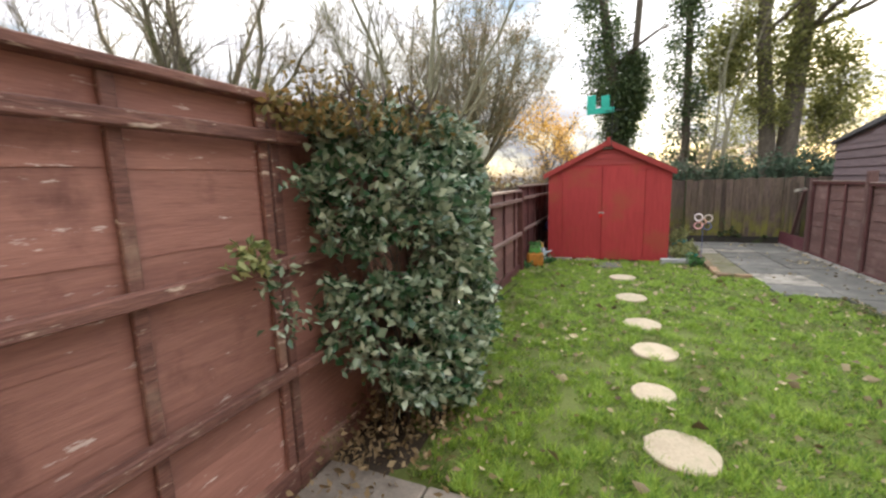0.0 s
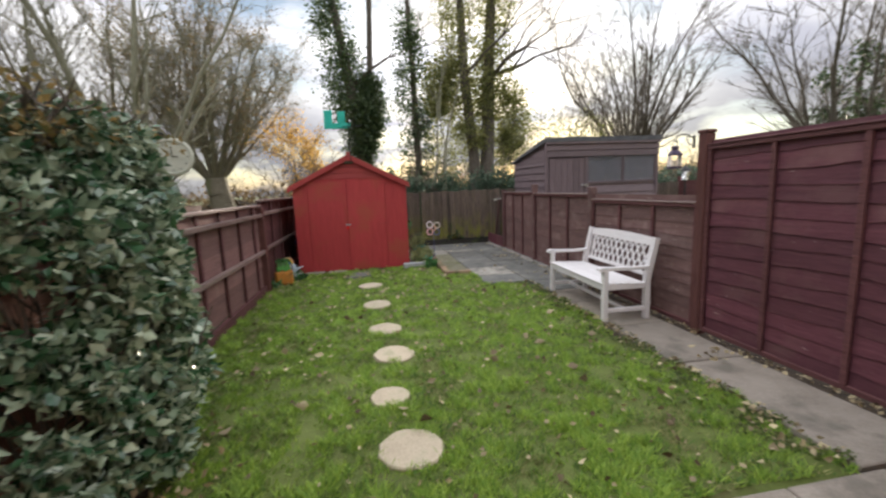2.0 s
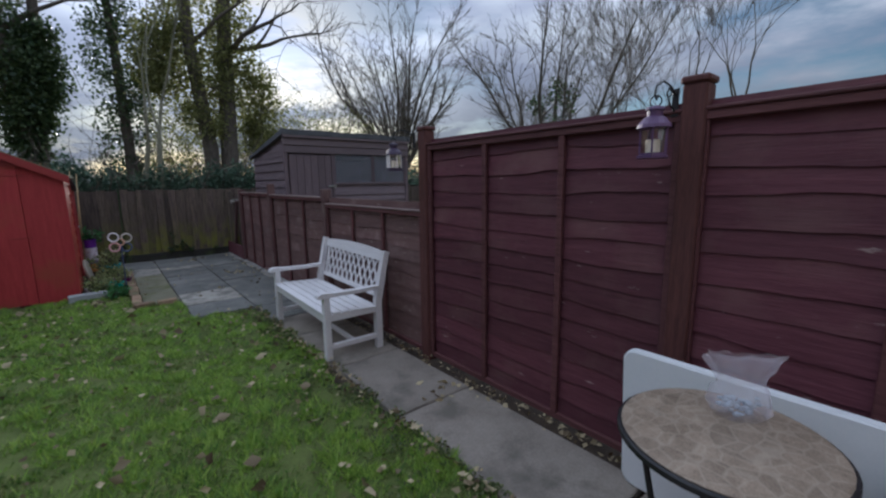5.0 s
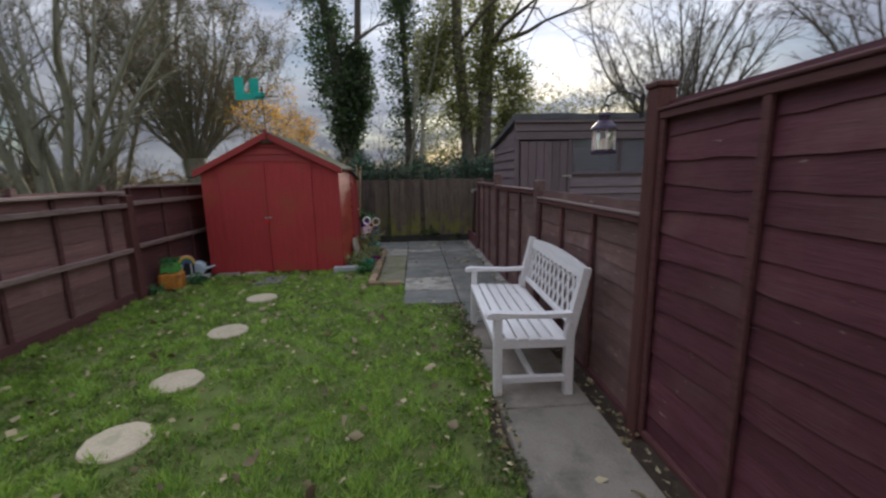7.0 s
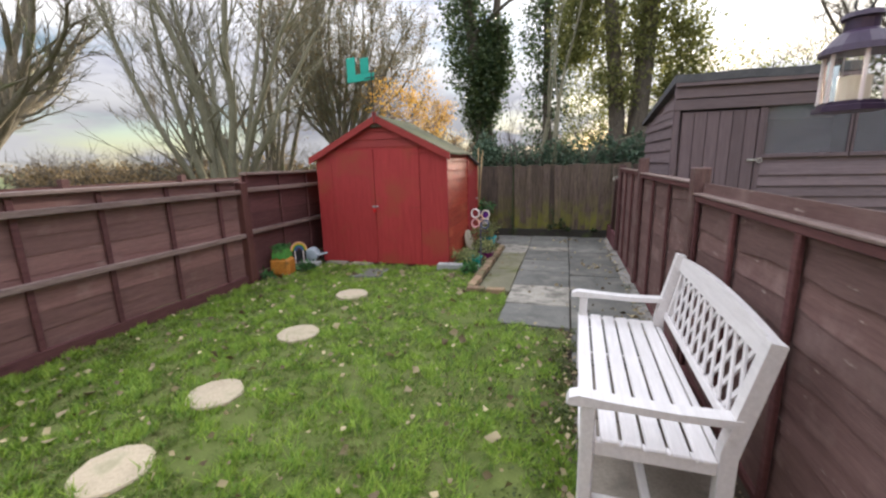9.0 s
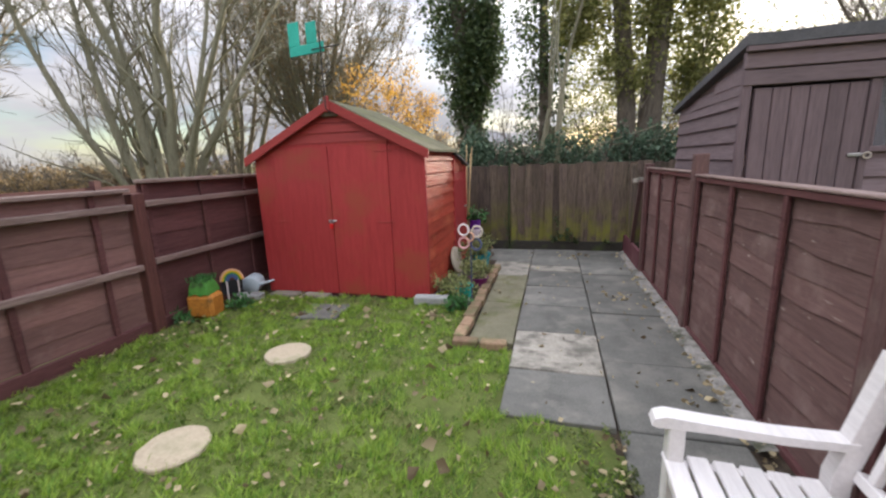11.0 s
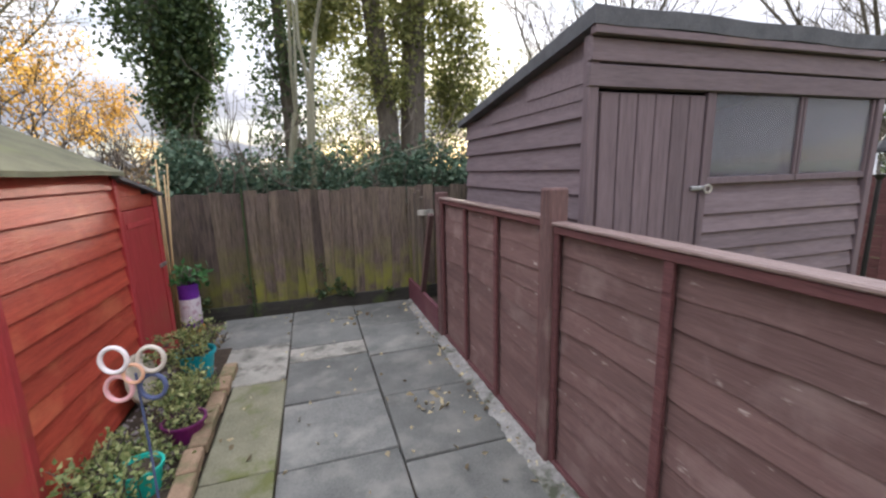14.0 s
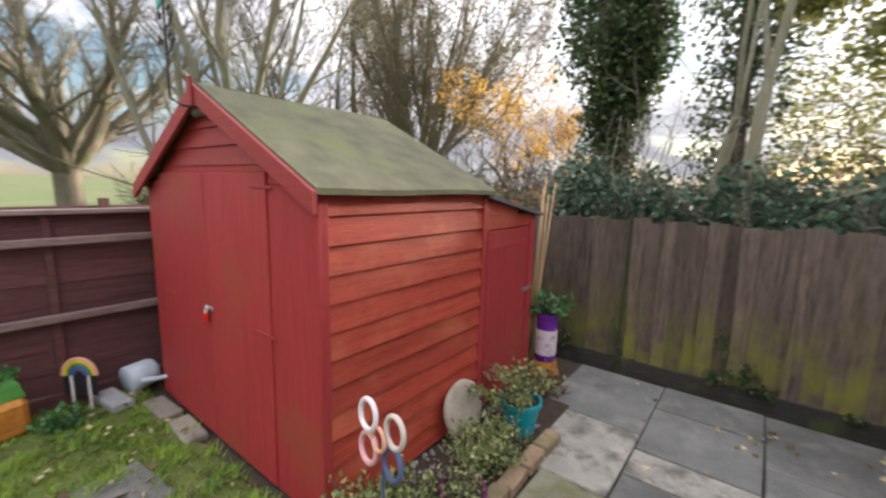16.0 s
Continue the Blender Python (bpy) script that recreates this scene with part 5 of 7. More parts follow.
def ivy_coat(t, rng, path, radii, count, size, material="ivy_leaf", name="ivy"):
    """Ivy round a stem: clumps of leaves about a bent line, with an uneven outline."""
    path, radii = np.array(path, float), np.array(radii, float)
    n_clump = max(8, count // 45)
    u = rng.uniform(0, len(path) - 1.001, n_clump)
    i = u.astype(int)
    f = (u - i)[:, None]
    c = path[i] * (1 - f) + path[i + 1] * f
    R = radii[i] * (1 - f[:, 0]) + radii[i + 1] * f[:, 0]
    a, rr = rng.uniform(0, 6.283, n_clump), R * np.sqrt(rng.uniform(0.05, 1, n_clump))
    c = c + np.stack([rr * np.cos(a), rr * np.sin(a), rng.normal(0, 0.15, n_clump)], 1)
    k = rng.integers(0, n_clump, count)
    p = c[k] + rng.normal(0, 1, (count, 3)) * np.clip(0.09 + 0.10 * R[k], 0.1, 0.24)[:, None]
    out = p - c[k] + np.array([0, 0, -0.05])
    ob = new(name, leaf_mesh(name, p, out + rng.normal(0, 0.25, (count, 3)), size * rng.uniform(0.6, 1.35, count), material, 0.8, rng))
    ob.parent = t
    return ob


def ivy_tree(x, y, label, seed, stems, coats, count, size=0.13, twig_depth=4, crown_len=2.0, leaf="ivy_leaf"):
    """Stems are bent lines of (x, y, z, r); each coat a line of (x, y, z, r)."""
    rng = np.random.default_rng(seed)
    t = thing("tree", pose(x, y, -0.06), label, "tree", "ivy-clad trees behind the fence")
    segs = []
    for stem in stems:
        for a, b in zip(stem, stem[1:]):
            segs.append((a[:3], b[:3], a[3], b[3]))
        for j in range(2, len(stem)):
            for _ in range(2):
                d = rng.normal(0, 1, 3) * [1, 1, 0.3] + [0, 0, 0.7]
                grow(segs, rng, stem[j][:3], d / np.linalg.norm(d), crown_len * rng.uniform(0.7, 1.1), stem[j][3] * 0.4, twig_depth - 1, 3, 0.5, 0.1, 0.7, 0.15)
    boughs(t, segs, "bark_dark")
    for coat in coats:
        ivy_coat(t, rng, [c[:3] for c in coat], [c[3] for c in coat], int(count * len(coat) / 5), size, leaf)
    return t


ivy_tree(0.15, 14.9, "tall leaning tree thickly clad in dark ivy", 11,
         [[(0, 0, 0, 0.24), (-0.05, 0, 2.5, 0.2), (-0.35, 0, 5, 0.17), (-0.8, 0.1, 8, 0.13), (-1.1, 0.2, 11, 0.08)], [(0.1, 0, 2.2, 0.12), (0.3, 0.1, 5, 0.11), (0.45, 0.2, 8, 0.09), (0.5, 0.2, 11, 0.05)]],
         [[(0, 0, 1.6, 0.22), (-0.05, 0, 2.6, 0.26), (-0.2, 0, 3.6, 0.48), (-0.4, 0, 4.6, 0.72), (-0.7, 0, 6.0, 0.62), (-1.0, 0.1, 8, 0.5), (-1.2, 0.1, 10, 0.4)], [(0.15, 0, 3, 0.24), (0.3, 0, 4.2, 0.42), (0.35, 0, 5.2, 0.3)]], 12000, 0.09)
ivy_tree(1.9, 14.6, "slender ivy-clad tree with open branches", 12,
         [[(0, 0, 0, 0.15), (0.05, 0, 2.5, 0.12), (0.0, 0, 5, 0.1), (-0.1, 0, 8, 0.07), (-0.1, 0, 10, 0.04)]],
         [[(0, 0, 1.5, 0.5), (0, 0, 3, 0.42), (0.05, 0, 4.4, 0.62), (0, 0, 5.6, 0.5), (-0.1, 0, 7.2, 0.3)]], 7500, 0.082)
ivy_tree(3.85, 13.3, "large twin-stemmed tree hung with ivy", 13,
         [[(-0.15, 0, 0, 0.22), (-0.25, 0, 2.5, 0.18), (-0.5, 0, 5, 0.15), (-0.55, 0.1, 8, 0.11), (-0.6, 0.1, 11, 0.07)], [(0.15, 0.1, 0, 0.26), (0.22, 0.1, 2.5, 0.22), (0.35, 0.2, 5, 0.19), (0.55, 0.3, 8, 0.14), (0.7, 0.3, 11, 0.09)]],
         [[(-0.3, 0, 3.0, 0.45), (-0.45, 0, 4.0, 0.65), (-0.5, 0, 5.2, 0.6), (-0.6, 0, 7, 0.6), (-0.6, 0, 9, 0.5)], [(0.3, 0.1, 3.8, 0.3), (0.4, 0.1, 5.0, 0.5), (0.5, 0.2, 6.4, 0.6), (0.6, 0.2, 8.5, 0.6)], [(-1.1, 0.3, 3.9, 0.35), (-1.2, 0.3, 4.6, 0.5), (-1.1, 0.3, 5.4, 0.4)], [(1.0, 0.2, 2.6, 0.35), (1.15, 0.2, 3.5, 0.45), (1.0, 0.2, 4.8, 0.4)]], 7800, 0.082, leaf="olive_leaf")
for x, y, ln, sd in ((1.93, 11.62, (0.14, 0), 3), (2.18, 11.55, (0.02, 0), 4)):
    bare_tree(x, y, "slim pale-barked sapling behind the fence", sd, 1, 2.6, 0.075, 3, 2, 0.4, 0.25, ln, "pale_bark", group="saplings behind the fence")
fan_tree(-5.2, 10.4, "bare multi-stemmed grey-green tree with upright limbs", 21, 0.25, 9, 10.5, 0.36, 0.105, "pale_bark", 15, 9, fine=0.0065)
# twigs get paler bark than the trunk, painting in light on the crown
fan_tree(-4.55, 15.5, "stout old tree with a dense crown of fine twigs", 22, 2.2, 26, 9.0, 0.80, 0.07, "bark", 18, 12, leaf="brown_leaf", leaf_count=19000, leaf_size=0.062, trunk_radius=0.34, fine=0.007, twig_material="pale_bark")
fan_tree(-7.9, 15.5, "bare grey tree beyond the neighbouring garden", 28, 0.6, 8, 9.5, 0.5, 0.11, "bark", 13, 9, leaf="brown_leaf", leaf_count=900, leaf_size=0.07)
bare_tree(-1.7, 15.9, "small tree with golden autumn leaves", 23, 2, 1.9, 0.10, 5, 3, 0.6, 0.08, material="bark_dark", leaf="gold_leaf", leaf_count=5200, leaf_size=0.068, stem_spread=0.25, shrink=0.63)
fan_tree(16.5, 24.0, "round-crowned bare tree in the distance", 24, 1.8, 22, 14.0, 0.80, 0.11, "bark_dark", 20, 12, trunk_radius=0.26, fine=0.010)
fan_tree(17.6, 12.6, "bare tree with ivy low on its stems", 25, 0.8, 13, 12.5, 0.70, 0.12, "bark_dark", 19, 11, fine=0.0095)
bare_tree(21.0, 10.4, "thin bare tree in the distance", 26, 3, 3.8, 0.14, 6, 3, 0.45, 0.18, material="bark_dark", stem_spread=0.3, shrink=0.74, twig=0.009)
bare_tree(27.0, 9.0, "thin bare tree in the distance", 27, 2, 4.2, 0.14, 6, 3, 0.5, 0.16, material="bark_dark", stem_spread=0.25, shrink=0.74, twig=0.010)
bare_tree(10.2, 20.0, "bare tree behind the brown shed", 29, 2, 2.2, 0.13, 5, 3, 0.55, 0.10, material="bark_dark", stem_spread=0.4, shrink=0.74)
fan_tree(-12.4, 9.6, "gnarled bare tree with heavy spreading limbs", 31, 2.0, 15, 11.5, 1.0, 0.18, "bark", 19, 13, trunk_radius=0.30, wob=0.17, fine=0.009)
bare_tree(-12.5, 7.0, "bare tree with fine upright twigs", 32, 3, 2.4, 0.2, 5, 3, 0.5, 0.12, material="bark_dark", stem_spread=0.35, shrink=0.74)
bare_tree(-9.5, 14.0, "bare tree with fine upright twigs", 33, 3, 2.4, 0.18, 6, 3, 0.5, 0.14, material="bark", stem_spread=0.35, shrink=0.72)


def low_ivy():
    rng = np.random.default_rng(51)
    t = thing("ivy_clump", pose(17.6, 12.6, -0.06), "dark ivy clinging round the bare tree's stems", "ivy", kind="stuff")
    ivy_coat(t, rng, [(0, 0, 1.5), (0.1, 0, 3.2), (0.3, 0, 4.6), (0.4, 0, 6.0)], [0.55, 0.5, 0.75, 0.3], 1500, 0.14)
    ivy_coat(t, rng, [(-0.5, 0.2, 2.2), (-0.9, 0.2, 3.8), (-1.2, 0.2, 5.2)], [0.3, 0.5, 0.25], 800, 0.14)


low_ivy()


def hedge(name, label, boxes, count, size, material, seed, twigs=0, twig_mat="bark_dark", heart=True):
    """A wild hedge: leaf clumps and thin stems filling rough bounds (x0, x1, y0, y1, top)."""
    rng = np.random.default_rng(seed)
    t = thing(name, pose(0, 0, -0.06), label, "hedge", kind="stuff")
    P, segs = [], []
    for x0, x1, y0, y1, top in boxes:
        share = int(count * (x1 - x0) / sum(b[1] - b[0] for b in boxes))
        x, y = rng.uniform(x0, x1, share), rng.uniform(y0, y1, share)
        h = np.array([top * (0.80 + 0.30 * noise.noise((a * 1.7, b * 1.7, seed)) + 0.12 * noise.noise((a * 6, b * 6, seed))) for a, b in zip(x, y)])
        z = h * (1.08 - 0.5 * rng.uniform(0, 1, share))
        P.append(np.stack([x, y, z], 1))
        for _ in range(int(twigs * (x1 - x0))):
            px, py = rng.uniform(x0, x1), rng.uniform(y0, y1)
            d = rng.normal(0, 0.45, 3) + [0, 0, 1]
            grow(segs, rng, (px, py, 0.2), d / np.linalg.norm(d), top * rng.uniform(0.4, 0.75), 0.018, 2, 3, 0.6, 0.05, 0.6, 0.25)
    segs = [s for s in segs if min(s[0][1], s[1][1]) > 10.98]
    P = np.concatenate(P)
    n = len(P)
    if n:
        ob = stuff_part("foliage", leaf_mesh("leaves", P, rng.normal(0, 1, (n, 3)) + [0, -0.5, 0.3], size * rng.uniform(0.6, 1.4, n), material, 0.8, rng), t)
        ob["kind"] = "stuff"
    if segs:
        ob = stuff_part("stem_growth", limbs(segs, twig_mat, "stems"), t)
        ob["kind"] = "stuff"
    # dense heart that keeps the far field from showing through
    for x0, x1, y0, y1, top in boxes if heart else ():
        nx = max(4, int((x1 - x0) * 3))
        v, f = [], []
        for i in range(nx + 1):
            x = x0 + (x1 - x0) * i / nx
            zt = top * (0.64 + 0.2 * noise.noise((x * 1.7, y0 * 1.7, seed)))
            yc = (y0 + y1) / 2
            v += [(x, yc - 0.2, -0.05), (x, yc - 0.12, zt * 0.8), (x, yc, zt), (x, yc + 0.2, -0.05)]
        for i in range(nx):
            for k in range(3):
                a = i * 4 + k
                f.append((a, a + 4, a + 5, a + 1))
        ob = new("heart", raw_mesh("heart", v, f, twig_mat))
        ob.parent = t
        ob["kind"] = "stuff"


hedge("hedge", "wild dark green ivy and bramble hedge behind the fence", [(0.6, 5.2, 11.15, 12.1, 2.08), (5.2, 9.0, 11.2, 12.2, 2.0)], 40000, 0.062, "hedge_leaf", 61, 22)
hedge("thicket", "airy olive thicket of ivy and holly behind the fence", [(3.4, 9.5, 14.8, 16.5, 4.4)], 11000, 0.062, "olive_leaf", 66, 8, heart=False)
hedge("thicket", "airy olive thicket of ivy and holly between the trees", [(2.35, 3.5, 15.0, 16.2, 4.3)], 2600, 0.062, "olive_leaf", 67, 6, heart=False)
hedge("scrub", "brown twiggy scrub with few leaves", [(-2.2, 0.7, 11.4, 12.6, 2.0)], 1500, 0.07, "brown_leaf", 62, 50)
hedge("far_hedge", "brown winter hedge along the far field", [(-30, -2.0, 19.0, 20.5, 2.0), (2, 20, 18, 20, 2.6)], 9000, 0.16, "brown_leaf", 63, 16)
hedge("far_hedge", "brown winter hedge behind the next garden", [(-16, -6, 12.0, 13.0, 1.7)], 2500, 0.12, "brown_leaf", 64, 26)
hedge("far_hedge", "dark evergreen hedge beside the next garden", [(6.5, 22, 13.5, 14.8, 2.2)], 5500, 0.14, "hedge_leaf", 65, 8)


def shrub():
    """The evergreen that has grown over the boundary fence."""
    rng = np.random.default_rng(71)
    t = thing("shrub", pose(0, 0, 0), "bushy evergreen shrub sprawling over the fence, highlights painted as pale leaves", "shrub")
    segs = []
    for k in range(16):
        d = np.array([rng.uniform(-0.1, 0.28), rng.uniform(-0.35, 0.35), 1.0])
        grow(segs, rng, (-1.2 + rng.uniform(-0.06, 0.1), 2.2 + rng.uniform(-0.3, 0.3), -0.03), d / np.linalg.norm(d), 0.62, 0.014, 2, 3, 0.35, 0.15, 0.6, 0.12)
    for k in range(70):
        y = rng.uniform(1.62, 2.9)
        d = np.array([rng.uniform(-0.3, 0.4), rng.uniform(-0.5, 0.3), rng.uniform(0.5, 1.1)])
        grow(segs, rng, (rng.uniform(-1.45, -1.0), y, 1.7), d / np.linalg.norm(d), 0.2, 0.004, 1, 3, 0.6, 0.1, 0.6, 0.25)
    ob = stuff_part("stem_growth", limbs(segs, "bark_dark", "stems"), t)
    P, D, S = [], [], []
    sprays = 0
    while sprays < 1150:
        y, z = rng.uniform(1.54, 2.98), rng.uniform(0.12, 1.86)
        swell = (0.55 + 0.45 * math.sin(min(1.0, max(0.0, (1.95 - z) / 2.15)) * math.pi)) * (1 - abs((y - 2.30) / 0.72) ** 2.3)
        reach = 0.66 * swell + 0.12 * noise.noise((y * 2.6, z * 2.6, 1)) + 0.07 * noise.noise((y * 7, z * 7, 2))
        if reach < 0.04 or noise.noise((y * 4.2, z * 4.2, 9)) < -0.26 or z < 0.60 - 0.85 * (y - 1.55) + 0.2 * noise.noise((y * 5, z * 5, 4)):
            continue
        sprays += 1
        c = np.array([-1.37 + reach * (1 - 0.4 * rng.random() ** 2.5), y, z])
        way = np.array([0.9, (y - 2.3) * 0.9, rng.uniform(-0.7, 0.5)]) + rng.normal(0, 0.35, 3)
        way /= np.linalg.norm(way)
        k = int(rng.integers(9, 20))
        along = rng.uniform(-0.12, 0.06, k)
        P += list(c + way * along[:, None] + rng.normal(0, 0.018, (k, 3)))
        D += list(way * 0.7 + rng.normal(0, 0.75, (k, 3)))
        S += list(rng.uniform(0.042, 0.074, k) * (1.15 - 0.9 * np.abs(along)))
    ob = stuff_part("foliage", leaf_mesh("leaves", P, D, S, "shrub_leaf", 0.6, rng), t)
    n = 2600
    p = np.stack([rng.normal(-1.22, 0.14, n), rng.uniform(1.45, 3.0, n), 1.72 + np.abs(rng.normal(0, 0.11, n))], 1)
    ob = stuff_part("top_leaves", leaf_mesh("top_leaves", p, rng.normal(0, 1, (n, 3)) + [0.2, 0, 0.3], rng.uniform(0.03, 0.055, n), "shrub_top", 0.5, rng), t)
    n = 1000
    p = np.stack([-1.38 + np.abs(rng.normal(0, 0.3, n)), rng.normal(2.05, 0.36, n), 0.02 + np.abs(rng.normal(0, 0.10, n))], 1)
    ob = stuff_part("dry_leaves", leaf_mesh("dry_leaves", p, rng.normal(0, 1, (n, 3)), rng.uniform(0.022, 0.06, n), "brown_leaf", 0.6, rng), t)
    tagged(ob, "heap of dry brown leaves at the foot")
    # shoots that have come through the panel
    for (y, z), drop, m, k in (((1.19, 1.20), 0.05, "plant_leaf", 110), ((1.30, 1.10), 0.08, "shrub_leaf", 50), ((1.39, 0.93), 0.12, "shrub_leaf", 60), ((1.54, 1.50), 0.08, "shrub_leaf", 110), ((1.44, 1.80), 0.04, "shrub_top", 60)):
        p = np.stack([-1.36 + np.abs(rng.normal(0, 0.035, k)), rng.normal(y, 0.055, k), z + rng.uniform(-drop, 0.06, k)], 1)
        ob = stuff_part("shoot", leaf_mesh("shoot", p, rng.normal(0, 1, (k, 3)) + [0.6, 0, 0], rng.uniform(0.03, 0.06, k), m, 0.5, rng), t)


shrub()


def leaf_litter():
    rng = np.random.default_rng(81)
    P, D, S = [], [], []
    def lay(x, y, s, z=None):
        P.append((x, y, (lawn_height(x, y) + 0.036 if z is None else z)))
        a = rng.uniform(0, 6.283)
        D.append((math.cos(a), math.sin(a), rng.uniform(-0.1, 0.35)))
        S.append(s)
    while len(P) < 950:
        x, y = rng.uniform(-1.3, 2.6), rng.uniform(1.7, 8.0)
        if on_lawn(x, y) and all((x - a) ** 2 + (y - b) ** 2 > 0.05 for a, b in STONES):
            lay(x, y, rng.uniform(0.022, 0.058) if rng.random() < 0.88 else rng.uniform(0.07, 0.105))
    for _ in range(300):
        y = rng.uniform(1.7, 6.0)
        lay(2.60 - abs(rng.normal(0, 0.12)), y, rng.uniform(0.02, 0.055))
    for _ in range(520):
        y = rng.uniform(1.6, 10.7)
        lay(3.29 - abs(rng.normal(0, 0.06)), y, rng.uniform(0.015, 0.05), 0.012)
    for _ in range(90):
        lay(rng.uniform(1.55, 3.2), rng.uniform(6.2, 10.7), rng.uniform(0.025, 0.06), 0.012)
    for cx, cy, k in ((2.95, 8.45, 24), (3.1, 6.6, 16), (2.6, 10.4, 14), (3.05, 3.0, 16), (1.1, 7.6, 40)):
        for _ in range(k):
            lay(rng.normal(cx, 0.10), rng.normal(cy, 0.10), rng.uniform(0.03, 0.07), 0.014)
    ob = new("fallen_leaves", leaf_mesh("fallen_leaves", P, D, S, "fallen", 0.75, rng))
    tagged(ob, "scattered pale fallen autumn leaves on lawn and paving", "leaves", kind="stuff")


leaf_litter()


def edge_weeds():
    """Clover and coarse weeds in the worn strip between the lawn and the path."""
    rng = np.random.default_rng(83)
    P, D, S = [], [], []
    while len(P) < 4200:
        x, y = 2.62 - abs(rng.normal(0, 0.20)), rng.uniform(1.7, 6.1)
        if noise.noise((x * 5, y * 5, 21)) + 0.5 * noise.noise((x * 13, y * 13, 3)) < 0.05:
            continue
        P.append((x, y, lawn_height(x, y) + rng.uniform(0.0, 0.035)))
        D.append((*rng.normal(0, 1, 2), rng.uniform(0.0, 0.8)))
        S.append(rng.uniform(0.011, 0.026))
    ob = new("edge_weeds", leaf_mesh("edge_weeds", P, D, S, "weed_leaf", 0.8, rng))
    tagged(ob, "low dark green weeds along the worn lawn edge", "weeds", kind="stuff")


edge_weeds()


def fence_creeper():
    """Young ivy creeping up the foot of the back fence."""
    rng = np.random.default_rng(84)
    t = thing("ivy_sprig", pose(0, 0, 0), "young ivy creeping up the back fence foot", "ivy", kind="stuff")
    P = []
    for x0, top, k in ((2.28, 0.62, 46), (2.40, 0.36, 60), (2.18, 0.24, 40), (2.52, 0.20, 40), (1.46, 0.5, 26), (0.98, 0.3, 40), (3.0, 0.16, 30)):
        z = 0.14 + (top - 0.14) * rng.random(k) ** 1.4
        P += [(x0 + 0.05 * math.sin(7 * q) + rng.normal(0, 0.028), 10.815 - abs(rng.normal(0, 0.015)), q) for q in z]
    n = len(P)
    stuff_part("foliage", leaf_mesh("leaves", P, rng.normal(0, 1, (n, 3)) + [0, -0.7, 0.1], rng.uniform(0.03, 0.055, n), "ivy_leaf", 0.8, rng), t)


fence_creeper()


def fallen_boughs():
    """Pale dead boughs caught in the top of the hedge."""
    for (x, y, z), (dx, dy, dz), r in (((2.75, 11.35, 1.55), (1.45, 0.15, 0.62), 0.014), ((3.0, 11.3, 1.6), (1.0, 0.1, 0.22), 0.010), ((1.2, 11.3, 1.45), (-0.05, 0.1, 0.95), 0.010), ((1.55, 11.4, 1.4), (0.12, 0.0, 1.2), 0.009)):
        bm = bmesh.new()
        tube(bm, [(dx * u + 0.03 * math.sin(7 * u + x), dy * u, dz * u + 0.04 * math.sin(4 * u + z)) for u in (k / 7 for k in range(8))], [r * (1 - 0.09 * k) for k in range(8)], 6)
        ob = new("dead_bough", mesh_of("dead_bough", bm, "pale_bark", True))
        ob.matrix_basis = pose(x, y, z)
        tagged(ob, "thin pale dead bough caught in the hedge", "branch", "dead boughs in the hedge")


fallen_boughs()

# ---- things by the terrace ----


def lantern(x, y, z, metal, label, white=False):
    t = thing("lantern", pose(x, y, z, 0, 0, 20), label, "lantern", "lanterns hung on the fence posts")
    bm = bmesh.new()
    lathe(bm, [(0.066, 0), (0.066, 0.012), (0.058, 0.014), (0.058, 0.022)], 6)
    part("base", bm, metal, t)
    for k in range(6):
        a = math.pi * k / 3
        bm = bmesh.new()
        tube(bm, [(0.056 * math.cos(a), 0.056 * math.sin(a), 0.02), (0.056 * math.cos(a), 0.056 * math.sin(a), 0.125)], 0.004, 5)
        part("bar", bm, "blush" if white else metal, t)
    bm = bmesh.new()
    lathe(bm, [(0.052, 0.022), (0.052, 0.123)], 6, cap=False)
    ob = part("glass", bm, "glass", t)
    ob.visible_shadow = False
    bm = bmesh.new()
    lathe(bm, [(0.068, 0.124), (0.064, 0.138), (0.042, 0.165), (0.030, 0.172), (0.030, 0.195), (0.038, 0.197), (0.034, 0.208), (0.004, 0.216)], 18)
    part("roof", bm, metal, t)
    bm = bmesh.new()
    lathe(bm, [(0.022, 0.022), (0.022, 0.075), (0.004, 0.078)], 12)
    part("candle", bm, "cream", t)
    bm = bmesh.new()
    ring(bm, (0, 0, 0.232), (1, 0, 0), 0.022, 0.003, 16, 5)
    part("handle", bm, "black", t)
    return t


def hook(y, z, label):
    t = thing("bracket", pose(3.30, y, z), label, "bracket", "lantern brackets on the fence posts")
    pts = [(0, 0, 0), (-0.06, 0, 0.035), (-0.13, 0, 0.045), (-0.19, 0, 0.02), (-0.205, 0, -0.02), (-0.185, 0, -0.035), (-0.17, 0, -0.015)]
    bm = bmesh.new()
    tube(bm, pts, 0.0045, 6)
    part("arm", bm, "black", t)
    bm = bmesh.new()
    tube(bm, [(0, 0, -0.07), (-0.05, 0, -0.045), (-0.09, 0, 0.0), (-0.07, 0, 0.03), (-0.045, 0, 0.01), (-0.06, 0, -0.01)], 0.0038, 6)
    part("scroll", bm, "black", t)
    part("plate", bar(-0.004, 0.004, -0.014, 0.014, -0.09, 0.03, 0.001), "black", t)


lantern(3.11, 1.70, 1.565, "lilac", "lilac metal garden lantern with clear panes")
lantern(3.10, 3.70, 1.57, "dark_purple", "dark metal garden lantern with white glazing bars", True)
hook(1.70, 1.84, "black scrolled iron bracket on the fence post")
hook(3.70, 1.845, "black scrolled iron bracket on the fence post")


